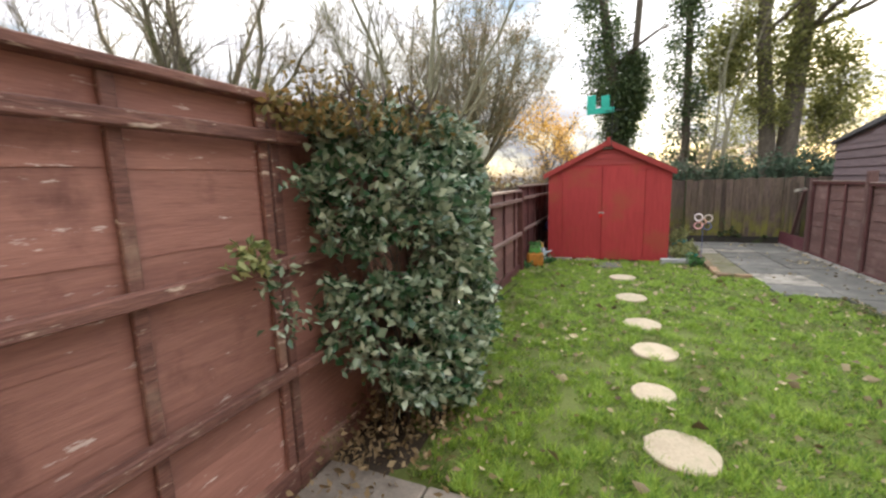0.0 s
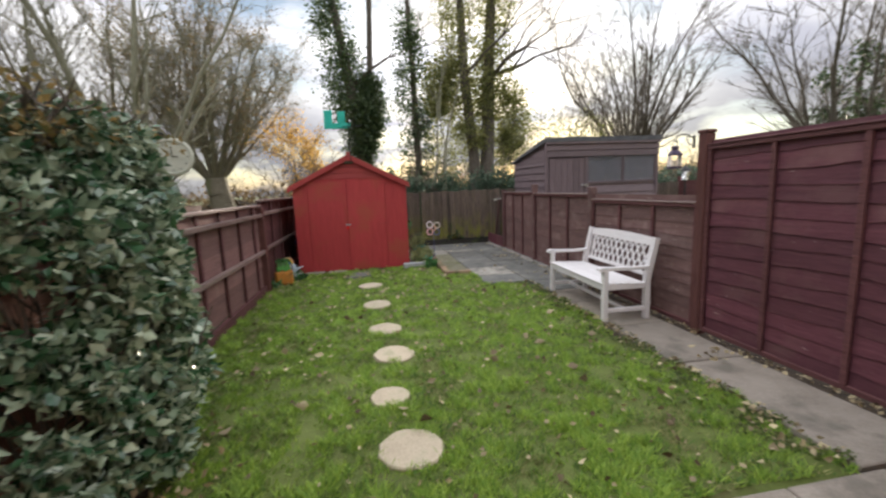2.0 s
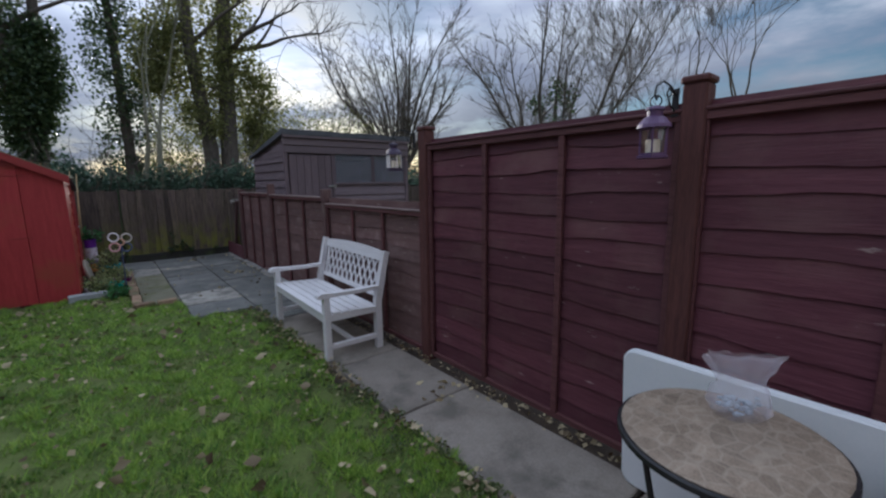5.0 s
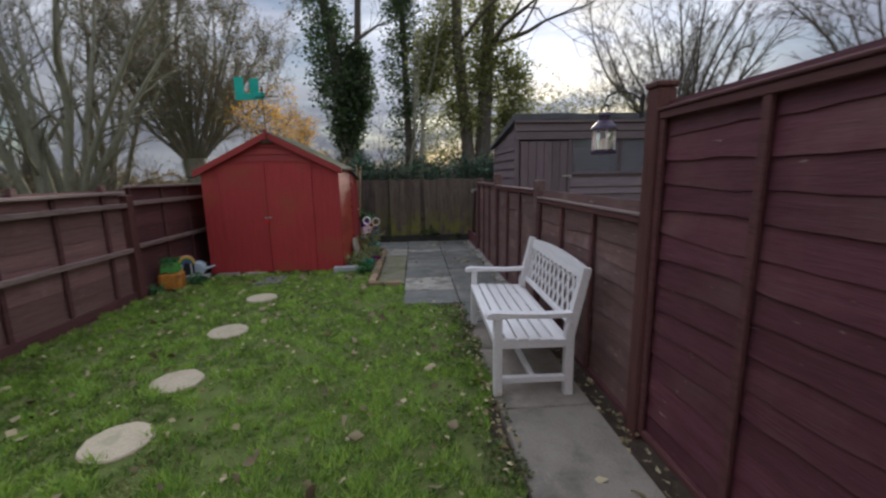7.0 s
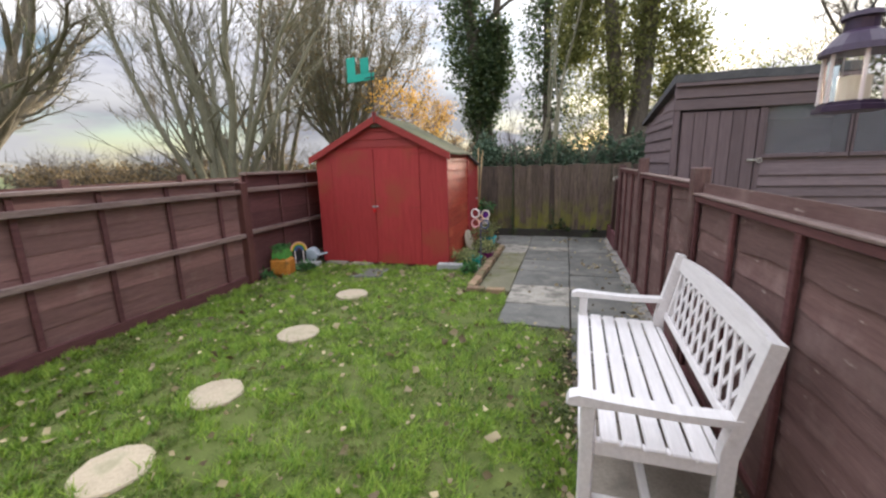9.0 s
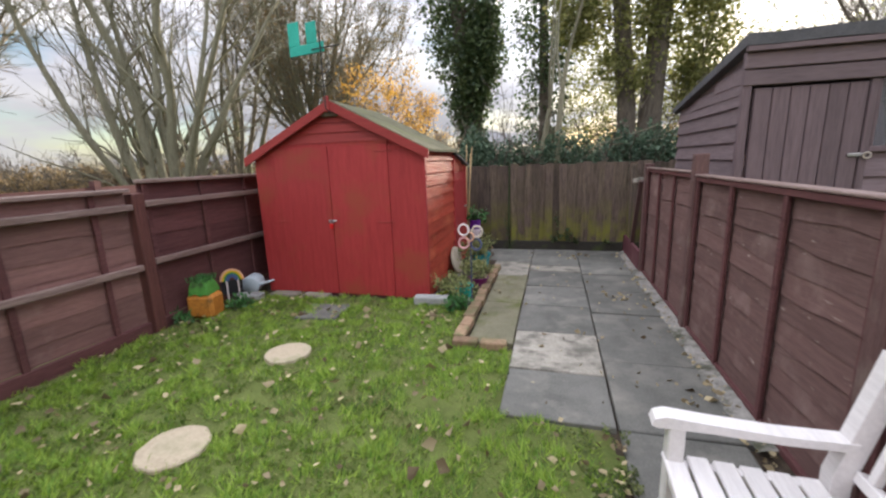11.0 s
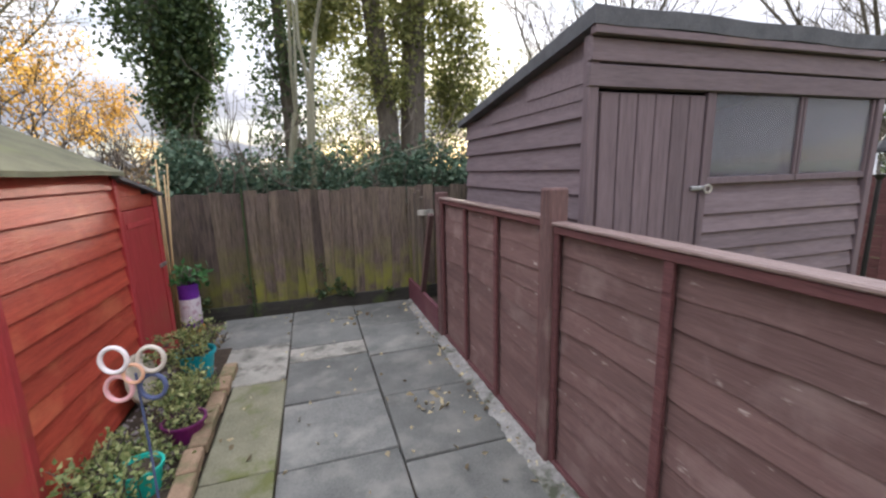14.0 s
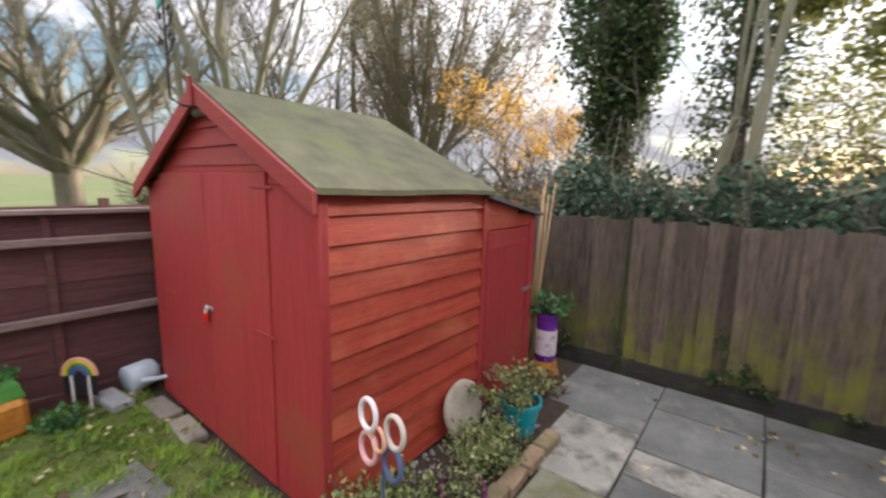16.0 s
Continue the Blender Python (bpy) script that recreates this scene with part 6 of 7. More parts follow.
def bistro_table():
    t = thing("bistro_table", pose(2.66, 1.23, 0.012), "small round bistro table with speckled top and black legs", "table")
    bm = bmesh.new()
    lathe(bm, [(0.275, 0.672), (0.297, 0.676), (0.297, 0.692), (0.290, 0.697)], 40)
    part("rim", bm, "black", t)
    bm = bmesh.new()
    lathe(bm, [(0.285, 0.690), (0.285, 0.7005), (0.278, 0.702)], 40)
    part("tabletop", bm, "table_top", t)
    for k in range(4):
        a = math.pi / 2 * k + 0.5
        c, s = math.cos(a), math.sin(a)
        pts = [(r * c, r * s, z) for r, z in ((0.22, 0.675), (0.21, 0.58), (0.185, 0.45), (0.16, 0.33), (0.18, 0.2), (0.25, 0.08), (0.30, 0.0))]
        bm = bmesh.new()
        tube(bm, pts, 0.010, 8)
        part("leg", bm, "black", t)
    bm = bmesh.new()
    for k in range(2):
        a = math.pi / 2 * k + 0.5
        tube(bm, [(-0.24 * math.cos(a), -0.24 * math.sin(a), 0.10 + 0.004 * k), (0.24 * math.cos(a), 0.24 * math.sin(a), 0.10 + 0.004 * k)], 0.006, 6)
    part("stretcher", bm, "black", t)


bistro_table()


def plastic_bag():
    rng = random.Random(6)
    bm = bmesh.new()
    rows = []
    for z, r, sq in ((0, 0.075, 0.8), (0.03, 0.09, 0.8), (0.08, 0.085, 0.7), (0.115, 0.07, 0.55), (0.15, 0.085, 0.35), (0.19, 0.11, 0.2), (0.205, 0.115, 0.12)):
        row = []
        for k in range(22):
            a = 2 * math.pi * k / 22
            j = 1 + rng.uniform(-0.14, 0.14) if z > 0 else 1
            row.append(bm.verts.new((r * j * math.cos(a), r * sq * j * math.sin(a), z + rng.uniform(-0.008, 0.008) * (z > 0))))
        rows.append(row)
    for a, b in zip(rows, rows[1:]):
        for k in range(22):
            bm.faces.new((a[k], a[(k + 1) % 22], b[(k + 1) % 22], b[k]))
    m = bpy.data.materials.new("clear_film")
    m.use_nodes = True
    n = m.node_tree
    p = n.nodes["Principled BSDF"]
    p.inputs["Base Color"].default_value, p.inputs["Roughness"].default_value = (0.8, 0.78, 0.86, 1), 0.15
    tr, mx = n.nodes.new("ShaderNodeBsdfTransparent"), n.nodes.new("ShaderNodeMixShader")
    mx.inputs[0].default_value = 0.26
    n.links.new(tr.outputs[0], mx.inputs[1])
    n.links.new(p.outputs[0], mx.inputs[2])
    n.links.new(mx.outputs[0], n.nodes["Material Output"].inputs[0])
    MAT["film"] = m
    t = thing("plastic_bag", pose(2.82, 1.24, 0.716, 0, 0, -50), "crumpled clear plastic bag with pebbles on the table", "bag")
    part("film", bm, "film", t)
    bm = bmesh.new()
    for k in range(34):
        a, r = rng.uniform(0, 6.28), 0.06 * math.sqrt(rng.random())
        m4 = Matrix.Translation((r * math.cos(a), 0.7 * r * math.sin(a), 0.012 + 0.04 * rng.random())) @ Matrix.Diagonal((1, 0.8, 0.7, 1))
        bmesh.ops.create_icosphere(bm, subdivisions=1, radius=rng.uniform(0.008, 0.014), matrix=m4)
    part("pebble_heap", bm, "pale_blue", t)


plastic_bag()


def folded_table():
    """A moulded folding table stood on its edge against the fence."""
    t = thing("folding_table", pose(3.16, 0.80, 0.012, 0, -4.5, 0), "white moulded plastic folding table stood on edge by the fence", "table")
    L, h, r, th = 0.95, 0.71, 0.06, 0.045
    def outline(inset):
        pts = []
        for cx, cz, a0 in ((L - r, r, -90), (L - r, h - r, 0), (r, h - r, 90), (r, r, 180)):
            for k in range(7):
                a = radians(a0 + 15 * k)
                pts.append((cx + (r - inset) * math.cos(a), cz + (r - inset) * math.sin(a)))
        return pts
    bm = bmesh.new()
    rings = [[bm.verts.new((x, y, z)) for y, z in outline(i)] for x, i in ((0, 0.012), (-0.006, 0.003), (-0.012, 0), (-th + 0.006, 0), (-th, 0.008))]
    bm.faces.new(rings[0])
    bm.faces.new(rings[-1][::-1])
    for a, b in zip(rings, rings[1:]):
        for k in range(len(a)):
            q = (k + 1) % len(a)
            bm.faces.new((a[k], a[q], b[q], b[k]))
    part("top", bm, "panel_white", t)
    for z in (0.16, 0.55):
        bm = bmesh.new()
        tube(bm, [(0.018, 0.12, z), (0.018, L - 0.12, z)], 0.012, 8)
        part("folded_leg", bm, "metal", t, "grey steel folded leg")


folded_table()


def pot(name, x, y, z, r0, r1, h, material, label, soil_mat="soil", turn=0):
    t = thing(name, pose(x, y, z, 0, 0, turn), label, "pot")
    bm = bmesh.new()
    lathe(bm, [(r0, 0), (r1 * 0.97, h * 0.86), (r1 * 1.07, h * 0.87), (r1 * 1.08, h), (r1 * 0.96, h), (r1 * 0.90, h * 0.84)], 26)
    part("body", bm, material, t, smooth=False)
    bm = bmesh.new()
    lathe(bm, [(r1 * 0.88, h * 0.78), (r1 * 0.9, h * 0.85), (0.001, h * 0.88)], 20)
    part("compost", bm, soil_mat, t)
    return t


pot("feed_bowl", 2.83, 1.57, 0.010, 0.055, 0.075, 0.085, "pink", "bright pink plastic pot on the slabs")


def dustbin():
    t = thing("dustbin", pose(2.93, 0.62, 0.01), "black plastic dustbin with a round lid", "bin")
    bm = bmesh.new()
    lathe(bm, [(0.16, 0), (0.165, 0.02), (0.195, 0.56), (0.205, 0.565), (0.205, 0.585)], 32)
    part("body", bm, "dark_plastic", t, smooth=True)
    bm = bmesh.new()
    lathe(bm, [(0.225, 0.585), (0.235, 0.60), (0.23, 0.625), (0.19, 0.64), (0.05, 0.65), (0.001, 0.65)], 36)
    lid = part("lid", bm, "dark_plastic", t)
    bm = bmesh.new()
    tube(bm, [(-0.06, 0, 0.648), (-0.05, 0, 0.675), (0.05, 0, 0.675), (0.06, 0, 0.648)], 0.009, 8)
    part("lid_handle", bm, "dark_plastic", lid)
    for s in (-1, 1):
        bm = bmesh.new()
        tube(bm, [(0.198 * s, -0.05, 0.47), (0.235 * s, -0.045, 0.45), (0.235 * s, 0.045, 0.45), (0.198 * s, 0.05, 0.47)], 0.007, 6)
        part("handle", bm, "metal", t)


dustbin()


def sack():
    rng = random.Random(9)
    bm = bmesh.new()
    bmesh.ops.create_grid(bm, x_segments=10, y_segments=14, size=0.5)
    for v in bm.verts:
        x, y = v.co.x, v.co.y
        puff = 0.075 * max(0.0, (1 - (2 * x) ** 4)) * max(0.0, (1 - (2 * y) ** 6)) ** 0.5
        v.co = Vector((x * 0.30, puff + rng.uniform(-0.006, 0.006), (y + 0.5) * 0.34 + 0.012 * math.sin(14 * x)))
    got = bmesh.ops.duplicate(bm, geom=bm.verts[:] + bm.edges[:] + bm.faces[:])
    for g in got["geom"]:
        if isinstance(g, bmesh.types.BMVert):
            g.co.y = -g.co.y * 0.8 + 0.004
    t = thing("compost_sack", pose(2.55, 0.86, 0.012, -8, 0, -55), "half-empty green plastic compost sack on the slabs", "sack")
    part("body", bm, "green_bag", t)
    bm = bmesh.new()
    rows = [[bm.verts.new((x * 0.30, s * (0.075 * (1 - (2 * x) ** 4) * (1 - (2 * y) ** 6) ** 0.5 + 0.006), (y + 0.5) * 0.34)) for x in (-0.32, -0.16, 0, 0.16, 0.32)] for s in (1,) for y in (-0.3, -0.1, 0.1)]
    for a, b in zip(rows, rows[1:]):
        for k in range(4):
            bm.faces.new((a[k], a[k + 1], b[k + 1], b[k]))
    part("label", bm, "label", t, "pale printed panel")
    bm = bmesh.new()
    pts = [(0, 0, 0.0), (0.03, 0, 0.10), (0.0, 0.02, 0.17), (0.09, 0.02, 0.21), (0.18, 0.01, 0.17), (0.16, 0, 0.05), (0.2, 0, 0.0)]
    tube(bm, pts, 0.016, 8)
    ob = new("toy_handle", mesh_of("toy_handle", bm, "yellow", True))
    ob.matrix_basis = pose(2.48, 0.68, 0.016, 0, 0, -40)
    tagged(ob, "bright yellow plastic loop handle on the slabs", "handle")


sack()


# ---- the bed beside the shed ----


def flower_ornament():
    t = thing("flower_ornament", pose(1.39, 7.98, -0.025), "painted metal hoop flower on a stake in the bed", "ornament")
    bm = bmesh.new()
    tube(bm, [(0, 0.012, -0.02), (0.004, 0.012, 0.4), (0, 0.012, 0.74)], 0.006, 6)
    part("stake", bm, "slate_blue", t)
    n = (-0.22, -1, 0.10)
    for x, z, m in ((-0.068, 0.070, "blush"), (0.072, 0.052, "greycream"), (-0.066, -0.066, "rose"), (0.062, -0.078, "slate_blue")):
        bm = bmesh.new()
        ring(bm, (x, 0, 0.75 + z), n, 0.056, 0.0105, 24, 8)
        part("petal", bm, m, t)
    bm = bmesh.new()
    ring(bm, (0, -0.012, 0.75), n, 0.042, 0.008, 22, 8)
    part("centre", bm, "peach", t)


flower_ornament()

disc = bmesh.new()
lathe(disc, [(0.165, -0.016), (0.18, -0.008), (0.18, 0.010), (0.17, 0.017), (0.06, 0.019), (0.001, 0.019)], 34)
disc = new("stone_disc", mesh_of("stone_disc", disc, "stone_disc"))
disc.matrix_basis = pose(0.975, 9.12, 0.195, 0, 78, -6)
tagged(disc, "round beige stone disc leaning on the shed wall", "disc")


def plant(x, y, z, r, h, count, size, material, label, seed, name="plant", stem_mat="bark_dark"):
    """A small bedding plant: thin stems and many leaves."""
    rng = np.random.default_rng(seed)
    t = thing(name, pose(x, y, z), label, "plant")
    segs, tips = [], []
    for _ in range(14):
        d = np.array([rng.normal(0, r / h), rng.normal(0, r / h), 1.0])
        grow(segs, rng, (rng.normal(0, r * 0.25), rng.normal(0, r * 0.25), 0), d / np.linalg.norm(d), h * 0.6, 0.004, 1, 3, 0.7, 0.05, 0.7, 0.2, tips)
    ob = stuff_part("stem_growth", limbs(segs, stem_mat, "stems"), t)
    s = np.array([seg[1] for seg in segs])
    i = rng.integers(0, len(s), count)
    p = s[i] + rng.normal(0, 0.022, (count, 3))
    p[:, 2] = np.maximum(p[:, 2], 0.0)
    ob = stuff_part("foliage", leaf_mesh("leaves", p, rng.normal(0, 1, (count, 3)) + [0, 0, 0.4], size * rng.uniform(0.6, 1.4, count), material, 0.6, rng), t)


pot("plant_pot", 1.24, 9.42, 0.0, 0.10, 0.135, 0.23, "teal", "glossy turquoise plastic plant pot in the bed")
plant(1.24, 9.42, 0.19, 0.20, 0.30, 988, 0.031, "plant_leaf", "straggly yellow-green plant in the turquoise pot", 1)
pot("plant_pot", 1.36, 8.58, 0.0, 0.085, 0.115, 0.13, "magenta", "plum-coloured plastic plant pot in the bed")
plant(1.36, 8.58, 0.10, 0.10, 0.12, 228, 0.027, "plant_leaf", "low plant in the plum-coloured pot", 2)
plant(1.27, 8.85, 0.0, 0.17, 0.27, 1330, 0.031, "plant_leaf", "straggly variegated bedding plant by the shed", 3)
plant(1.20, 8.36, 0.0, 0.20, 0.22, 1064, 0.031, "plant_leaf", "straggly yellow-green bedding plant in the bed", 14)
plant(1.30, 9.12, 0.0, 0.16, 0.20, 608, 0.027, "plant_leaf", "low yellow-green bedding plant by the bricks", 15)
plant(1.20, 8.12, 0.0, 0.22, 0.26, 874, 0.034, "plant_leaf", "straggly bedding plant beside the hoop flower", 4)
plant(1.28, 7.76, 0.0, 0.14, 0.14, 200, 0.06, "fresh_leaf", "bright green weeds at the edge of the bed", 5)
pot("plant_pot", 1.27, 8.16, 0.0, 0.075, 0.10, 0.15, "jade", "green plastic plant pot in the bed")
plant(1.20, 9.95, 0.0, 0.18, 0.2, 200, 0.04, "brown_leaf", "withered plant beside the tall canister", 6)


def canister():
    t = thing("canister", pose(0.995, 10.36, 0.13), "tall purple plastic canister with a pale printed label", "canister")
    bm = bmesh.new()
    lathe(bm, [(0.08, 0), (0.088, 0.01), (0.092, 0.40), (0.098, 0.405), (0.098, 0.43), (0.088, 0.432), (0.084, 0.36)], 26)
    part("body", bm, "purple", t)
    bm = bmesh.new()
    lathe(bm, [(0.0905, 0.06), (0.0935, 0.062), (0.0945, 0.285), (0.0915, 0.287)], 26, cap=False)
    part("label", bm, "label", t)
    base = thing("upturned_pot", pose(0.995, 10.36, 0), "upturned terracotta pot under the canister", "pot")
    bm = bmesh.new()
    lathe(bm, [(0.13, 0), (0.13, 0.025), (0.12, 0.027), (0.10, 0.127)], 24)
    part("body", bm, "orange", base)
    plant(0.995, 10.36, 0.545, 0.12, 0.2, 120, 0.075, "fresh_leaf", "leafy green plant growing out of the canister", 7)


canister()

for k, (x, y, dx, dy, h) in enumerate(((0.85, 10.30, 0.04, 0.05, 1.66), (0.875, 10.32, 0.00, 0.10, 1.74), (0.905, 10.29, 0.05, 0.02, 1.6), (0.86, 10.35, 0.10, 0.08, 1.7))):
    bm = bmesh.new()
    tube(bm, [(0, 0, -0.02), (dx * 0.4, dy * 0.4, h * 0.5), (dx, dy, h)], [0.009, 0.008, 0.006], 7)
    ob = new("garden_cane", mesh_of("garden_cane", bm, "cane", True))
    ob.matrix_basis = pose(x, y, 0)
    tagged(ob, "tall bamboo garden cane leaning by the shed", "cane", "canes beside the shed")

bm = bmesh.new()
tube(bm, [(-0.125, 0, 0.014), (-0.08, 0, 0.020), (0.0, 0, 0.017), (0.08, 0, 0.02), (0.125, 0, 0.016)], [0.012, 0.018, 0.014, 0.018, 0.011], 8)
ob = new("hand_fork_handle", mesh_of("hand_fork_handle", bm, "lime"))
ob.matrix_basis = pose(1.04, 8.16, 0.03, 0, -6, 48)
tagged(ob, "lime yellow plastic tool handle on the soil", "tool")

# ---- the corner beside the shed ----


def toy_planter():
    t = thing("planter", pose(-1.255, 7.19, 0.0, 0, 0, 12), "faded orange box planter topped with green moss", "planter")
    bm = bmesh.new()
    box(bm, -0.14, 0.14, -0.115, 0.115, 0, 0.25, 0.035)
    part("box", bm, "orange", t)
    bm = bmesh.new()
    bmesh.ops.create_grid(bm, x_segments=12, y_segments=12, size=0.108)
    for v in bm.verts:
        e = max(abs(v.co.x), abs(v.co.y)) / 0.108
        v.co.z = 0.252 + 0.15 * (1 - e ** 5) + 0.02 * noise.noise(v.co * 18)
    part("moss", bm, "green_lid", t)
    rng = np.random.default_rng(3)
    n = 260
    p = np.stack([rng.uniform(-0.10, 0.10, n), rng.uniform(-0.10, 0.10, n), 0.39 + rng.normal(0, 0.012, n)], 1)
    ob = stuff_part("sprigs", leaf_mesh("sprigs", p, rng.normal(0, 0.6, (n, 3)) + [0, 0, 1], rng.uniform(0.03, 0.05, n), "fresh_leaf", 0.35, rng), t)


toy_planter()


def rainbow():
    t = thing("rainbow_ornament", pose(-1.27, 7.60, 0, 0, 0, 42), "small painted rainbow garden ornament on white legs", "ornament")
    for k, (r, m) in enumerate(((0.112, "peach"), (0.094, "yellow"), (0.076, "green_lid"), (0.058, "tyre"), (0.040, "tyre"))):
        bm = bmesh.new()
        tube(bm, [(r * math.cos(math.pi * a / 14), 0, 0.26 + r * 1.1 * math.sin(math.pi * a / 14)) for a in range(15)], 0.0115, 6)
        part("arc", bm, m, t)
    part("back", bar(-0.118, 0.10, 0.010, 0.016, 0.10, 0.262, 0.001), "dark_plastic", t, "black plate behind the legs")
    for x in (-0.058, 0.058):
        part("leg", bar(x - 0.008, x + 0.008, -0.006, 0.006, -0.02, 0.26, 0.002), "blush", t)


rainbow()


def watering_can():
    t = thing("watering_can", pose(-1.27, 7.86, 0.115, -84, 0, 12), "pale blue plastic watering can lying by the shed", "watering can")
    bm = bmesh.new()
    lathe(bm, [(0.10, 0), (0.11, 0.01), (0.10, 0.17), (0.085, 0.20), (0.05, 0.205)], 24)
    part("body", bm, "pale_blue", t, smooth=True)
    bm = bmesh.new()
    tube(bm, [(0.09, 0, 0.05), (0.17, 0, 0.12), (0.25, 0, 0.22)], [0.022, 0.017, 0.013], 10)
    part("spout", bm, "pale_blue", t)
    bm = bmesh.new()
    tube(bm, [(-0.095, 0, 0.05), (-0.17, 0, 0.10), (-0.16, 0, 0.2), (-0.06, 0, 0.24), (0.0, 0, 0.2)], 0.011, 8)
    part("handle", bm, "pale_blue", t)


watering_can()


def bucket():
    t = thing("bucket", pose(-1.27, 8.80, 0.44, -28, 22, 0), "dark blue plastic bucket hung between shed and fence", "bucket")
    bm = bmesh.new()
    lathe(bm, [(0.095, 0.0), (0.10, 0.008), (0.128, 0.235), (0.120, 0.235), (0.092, 0.012)], 26)
    part("body", bm, "navy", t, smooth=True)
    bm = bmesh.new()
    ring(bm, (0, 0, 0.236), (0, 0, 1), 0.128, 0.009, 26, 6)
    part("rim", bm, "pale_blue", t, "pale blue rolled rim")
    bm = bmesh.new()
    tube(bm, [(0.13 * math.cos(math.pi * a / 12), 0, 0.225 + 0.13 * math.sin(math.pi * a / 12)) for a in range(13)], 0.004, 6)
    part("handle", bm, "metal", t)


bucket()
for x, y, a, top, m in ((-1.22, 7.76, 8, 0.055, "kerb"), (-0.86, 7.96, 3, 0.026, "path"), (-0.45, 7.97, -2, 0.022, "path")):
    bm = bmesh.new()
    box(bm, -0.17, 0.17, -0.07, 0.07, -0.03, top, 0.010)
    ob = new("concrete_block", mesh_of("concrete_block", bm, m))
    ob.matrix_basis = pose(x, y, 0, 0, 0, a)
    tagged(ob, "pale grey concrete block at the foot of the shed", "block", "blocks round the shed")
plant(-1.1, 7.45, 0.0, 0.16, 0.13, 240, 0.045, "fresh_leaf", "low green weeds beside the planter", 8)
plant(-1.33, 6.95, 0.0, 0.10, 0.10, 140, 0.045, "fresh_leaf", "low green weeds at the fence foot", 9)


def weather_vane():
    t = thing("weather_vane", pose(-0.07, 7.88, 2.03), "black iron weather vane with a jade green tail on the shed", "weather vane")
    bm = bmesh.new()
    tube(bm, [(0.02, 0.17, 0.0), (0.01, 0.05, 0.0), (0, 0.0, 0.03), (0, 0, 0.42), (0, 0, 0.76)], 0.0065, 7)
    part("rod", bm, "black", t)
    bm = bmesh.new()
    tube(bm, [(-0.12, 0.03, 0.605), (0.17, -0.04, 0.60), (0.24, -0.06, 0.60)], 0.006, 6)
    part("arm", bm, "black", t)
    for z in (0.30, 0.42):
        for s in (-1, 1):
            bm = bmesh.new()
            tube(bm, [(0, 0, z - 0.06), (0.05 * s, 0, z - 0.05), (0.10 * s, 0, z), (0.075 * s, 0, z + 0.04), (0.045 * s, 0, z + 0.02), (0.055 * s, 0, z - 0.005)], 0.005, 6)
            part("scroll", bm, "black", t)
    turn = Matrix.Rotation(-0.2, 4, "Z")
    for x, w, h0 in ((-0.44, 0.15, 0.0), (-0.20, 0.14, 0.03)):
        bm = bmesh.new()
        box(bm, x, x + w, 0.024, 0.034, 0.672, 0.90 - h0, 0.004, turn)
        part("tail_blade", bm, "jade", t)
    bm = bmesh.new()
    box(bm, -0.44, 0.02, 0.022, 0.036, 0.575, 0.671, 0.004, turn)
    part("tail", bm, "jade", t)


weather_vane()


def bracket_clock():
    t = thing("bracket_clock", pose(-1.12, 3.42, 1.77), "round cream bracket clock held out from the fence post", "clock")
    bm = bmesh.new()
    tube(bm, [(-0.29, -0.52, 0.05), (-0.2, -0.34, 0.13), (-0.05, -0.06, 0.165), (0, 0, 0.135)], 0.008, 6)
    part("arm", bm, "black", t)
    m = Vector((0.22, -0.95, 0.02)).to_track_quat("Z", "Y").to_matrix().to_4x4()
    bm = bmesh.new()
    lathe(bm, [(0.112, -0.03), (0.131, -0.02), (0.135, 0.0), (0.131, 0.015), (0.115, 0.02), (0.110, 0.012), (0.001, 0.012)], 36)
    bmesh.ops.transform(bm, matrix=m, verts=bm.verts)
    part("case", bm, "dish", t)
    bm = bmesh.new()
    box(bm, -0.003, 0.003, 0, 0.070, 0.0135, 0.016)
    for k in range(12):
        box(bm, -0.002, 0.002, 0.088, 0.102, 0.0125, 0.0145, 0, Matrix.Rotation(math.pi * k / 6, 4, "Z"))
    box(bm, 0, 0.038, -0.003, 0.003, 0.0165, 0.019)
    bmesh.ops.transform(bm, matrix=m, verts=bm.verts)
    part("pointer", bm, "black", t)


bracket_clock()

# ---- broken end of the side fence ----


def broken_fence():
    t = thing("broken_fence", pose(3.30, 9.56, 0), "broken end of the side fence with a gap and loose rails", "fence")
    part("kick_board", bar(-0.02, 0.02, 0, 1.22, 0, 0.27), "fence_red", t)
    for y0, w, h in ((0.0, 0.10, 1.34), (0.62, 0.12, 1.3), (0.76, 0.12, 1.36), (0.90, 0.12, 1.33), (1.04, 0.12, 1.37)):
        part("upright", bar(0.03, 0.05, y0, y0 + w, 0.0, h), "back", t)
    bm = bmesh.new()
    tube(bm, [(0, 0.60, 0.27), (-0.01, 0.16, 1.16)], 0.034, 4)
    part("brace", bm, "low_post", t)
    bm = bmesh.new()
    box(bm, -0.03, 0.03, 0.06, 0.50, 1.16, 1.22, 0.006, Matrix.Rotation(-0.10, 4, "X"))
    part("loose_rail", bm, "pale_slab", t, "pale splintered loose rail")


broken_fence()

# ---- beyond the fences ----


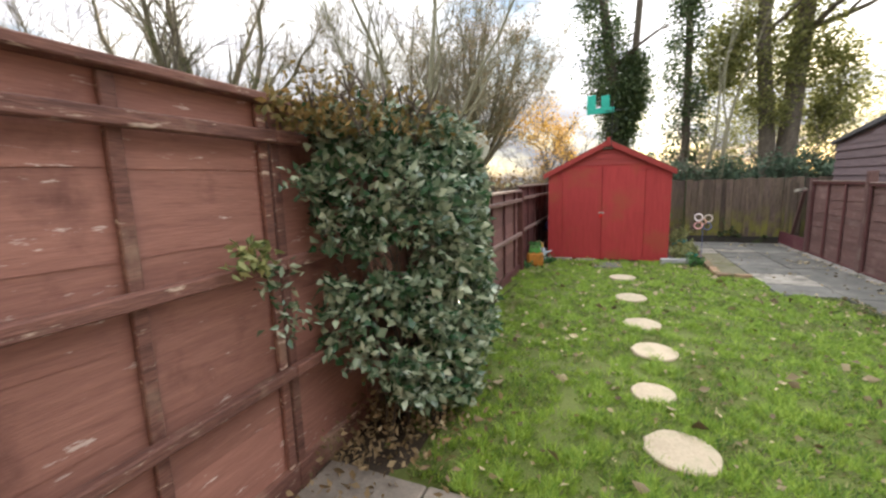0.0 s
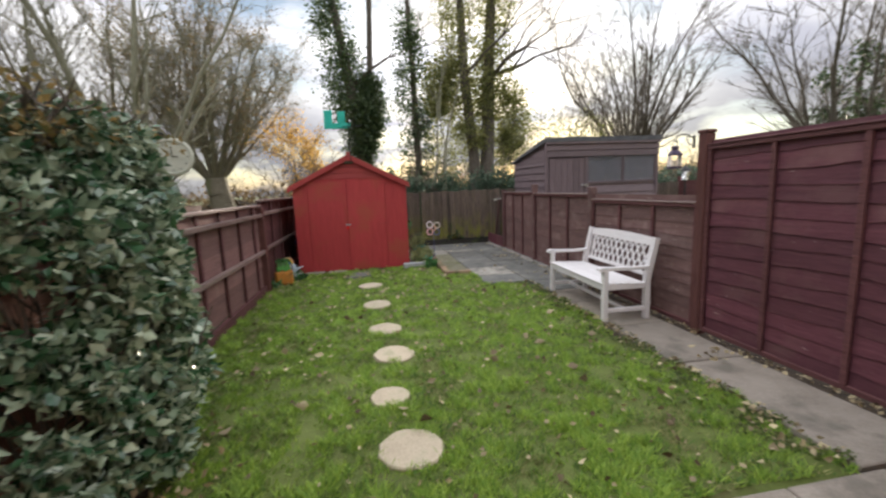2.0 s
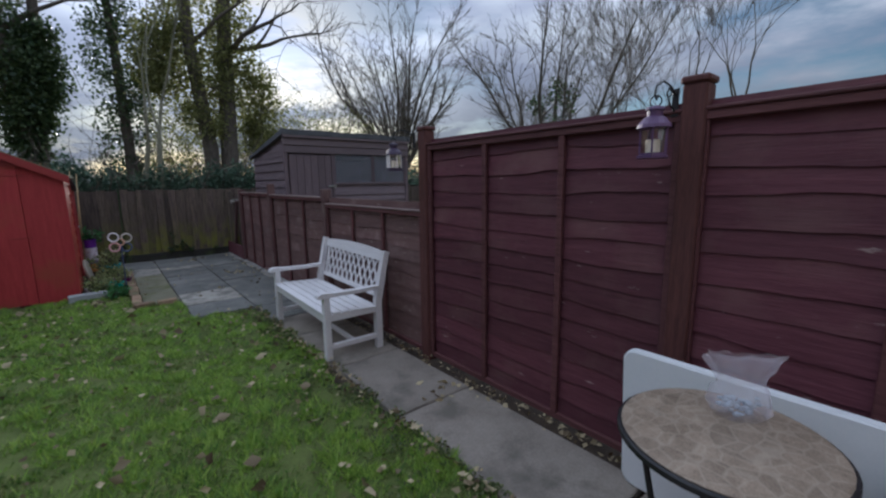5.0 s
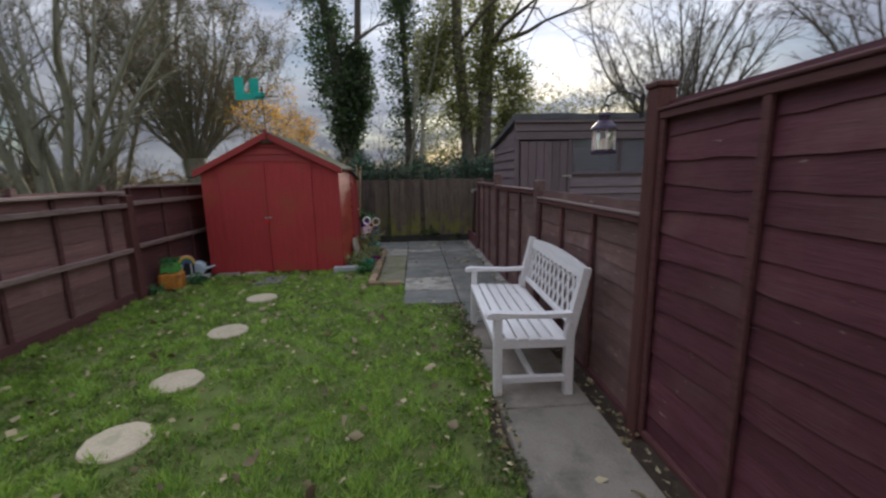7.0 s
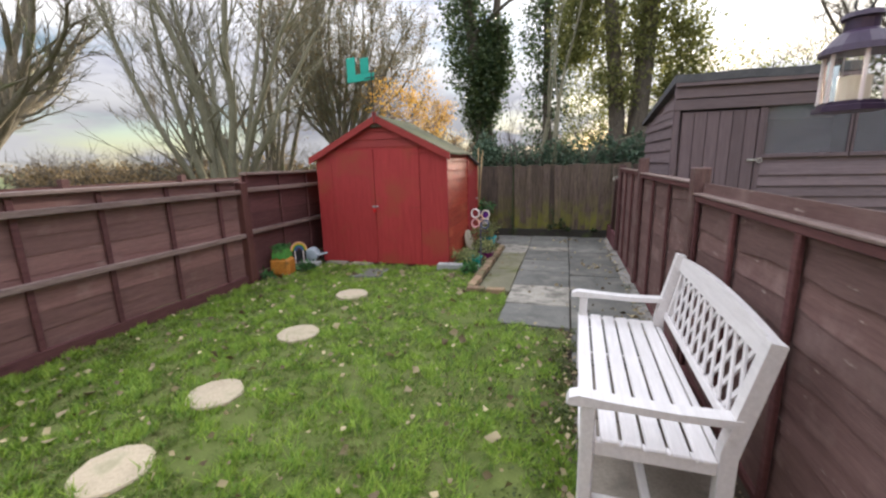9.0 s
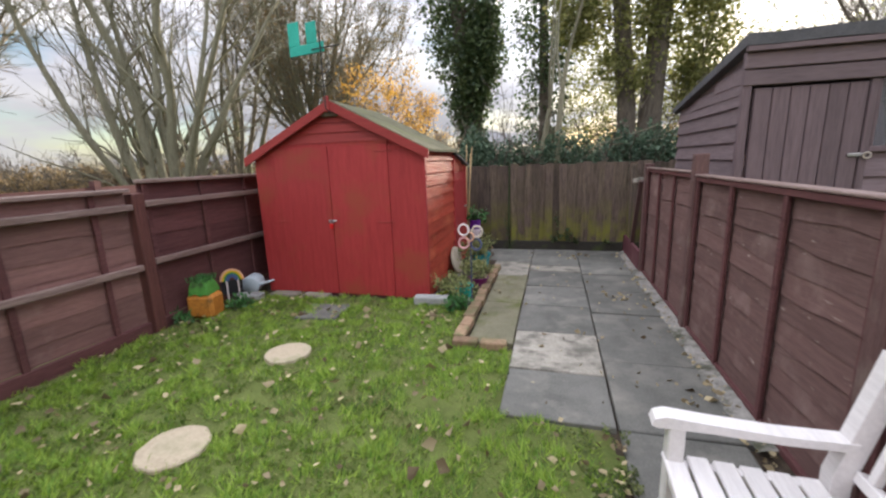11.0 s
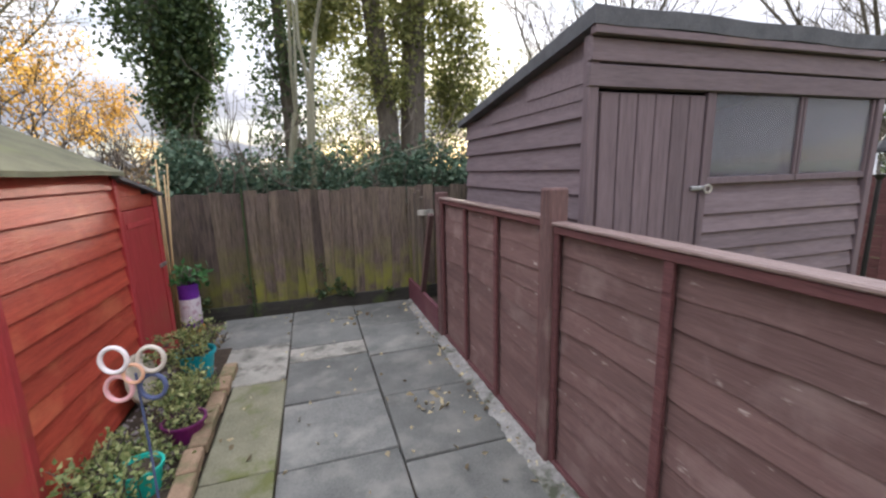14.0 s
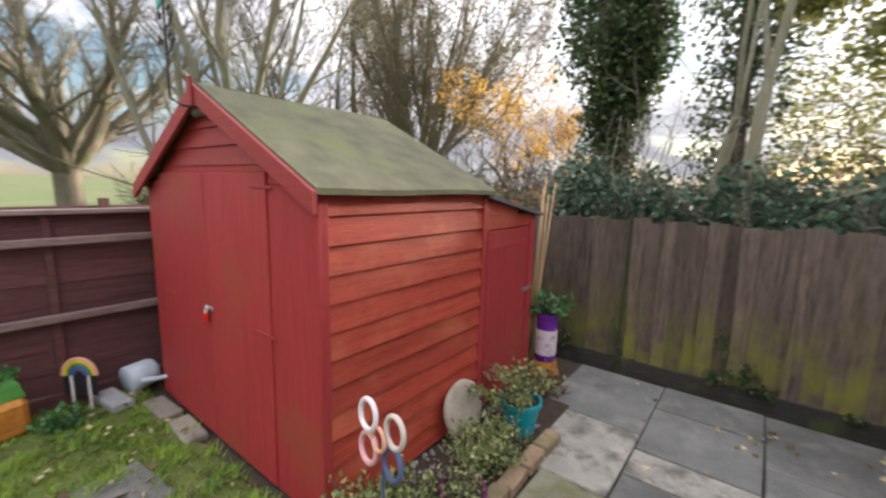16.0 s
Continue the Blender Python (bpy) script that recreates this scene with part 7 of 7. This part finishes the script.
def plain_fence(m, length, height, label):
    t = thing("neighbour_fence", m, label, "fence", "fences of the next gardens")
    n = int(length / 1.9)
    me = mesh_of("board", bar(0, 1.8, -0.014, 0.0, 0, 0.136, 0), "fence_frame")
    for k in range(n):
        a = k * 1.9
        for j in range(int(height / 0.14)):
            piece("board", me, t, pose(a + 0.05, -0.004 * (j % 2), 0.03 + 0.14 * j))
        part("post", bar(a - 0.05, a + 0.05, -0.05, 0.05, -0.06, height + 0.06), "fence_frame", t)


plain_fence(pose(-4.3, -1, 0, 0, 0, 90), 14, 1.32, "dark brown timber fence of the next garden")
plain_fence(pose(9.2, 11, 0, 0, 0, -90), 14, 1.5, "dark brown timber fence beyond the brown shed")


def garden_lamp():
    t = thing("garden_lamp", pose(7.1, 8.3, -0.06), "black lantern-topped garden lamp post", "lamp")
    bm = bmesh.new()
    lathe(bm, [(0.05, 0), (0.045, 0.2), (0.02, 0.25), (0.018, 1.45), (0.05, 1.5)], 12)
    part("column", bm, "black", t)
    bm = bmesh.new()
    lathe(bm, [(0.06, 1.5), (0.085, 1.70)], 6)
    ob = part("glass", bm, "glass", t)
    ob.visible_shadow = False
    bm = bmesh.new()
    lathe(bm, [(0.11, 1.70), (0.10, 1.73), (0.03, 1.80), (0.01, 1.86)], 12)
    part("cap", bm, "black", t)


garden_lamp()

house = new("wall_house", mesh_of("wall_house", bar(-6.0, 9.0, -3.4, -3.1, -0.06, 5.2, 0), "render_wall"))
tagged(house, "plain buff house wall behind the terrace", "wall", kind="structure")

for k, (x, z, w, h) in enumerate(((-1.2, 1.0, 1.6, 1.2), (2.2, 1.0, 1.4, 1.2), (-1.0, 3.4, 1.4, 1.1), (2.2, 3.4, 1.4, 1.1), (5.4, 1.0, 1.6, 1.2))):
    t = thing(f"window_{k + 1}", pose(x, -3.1, z), "white-framed house window facing the garden", "window", kind="structure")
    for a, b, c, d in ((0, w, 0, 0.07), (0, w, h - 0.07, h), (0, 0.07, 0.07, h - 0.07), (w - 0.07, w, 0.07, h - 0.07), (w / 2 - 0.04, w / 2 + 0.04, 0.07, h - 0.07)):
        part("frame", bar(a, b, 0.002, 0.05, c, d), "blush", t)
    part("pane", bar(0.07, w - 0.07, 0.002, 0.02, 0.07, h - 0.07, 0), "dark_plastic", t)


def bed_gravel():
    """Small stones strewn between the shed's foot and the bedding plants."""
    rng = np.random.default_rng(91)
    v, f = [], []
    for k in range(420):
        x, y, r = rng.uniform(0.93, 1.36), rng.uniform(8.1, 9.6), rng.uniform(0.007, 0.019)
        if rng.random() < (x - 0.98) * 2.2:
            continue
        a, b = len(v), rng.uniform(0, 6.283)
        for i in range(5):
            c = b + 6.283 * i / 5
            q = r * rng.uniform(0.8, 1.2)
            v.append((x + q * math.cos(c), y + q * math.sin(c), 0.004))
        for i in range(5):
            c = b + 6.283 * i / 5
            q = r * rng.uniform(0.5, 0.75)
            v.append((x + q * math.cos(c), y + q * math.sin(c), 0.004 + r * rng.uniform(0.7, 1.1)))
        for i in range(5):
            j = (i + 1) % 5
            f += [(a + i, a + j, a + 5 + j), (a + i, a + 5 + j, a + 5 + i)]
        f += [(a + 5, a + 6, a + 7), (a + 5, a + 7, a + 8), (a + 5, a + 8, a + 9)]
    ob = new("bed_gravel", raw_mesh("bed_gravel", v, f, "pebble"))
    tagged(ob, "grey gravel on the soil at the shed's foot", "gravel", kind="stuff")
    soil_bed = new("bed_soil", mesh_of("bed_soil", bar(0.93, 1.40, 8.02, 9.95, -0.029, 0.005, 0.002), "soil"))
    tagged(soil_bed, "dark soil of the planting bed", "soil", kind="structure")


bed_gravel()
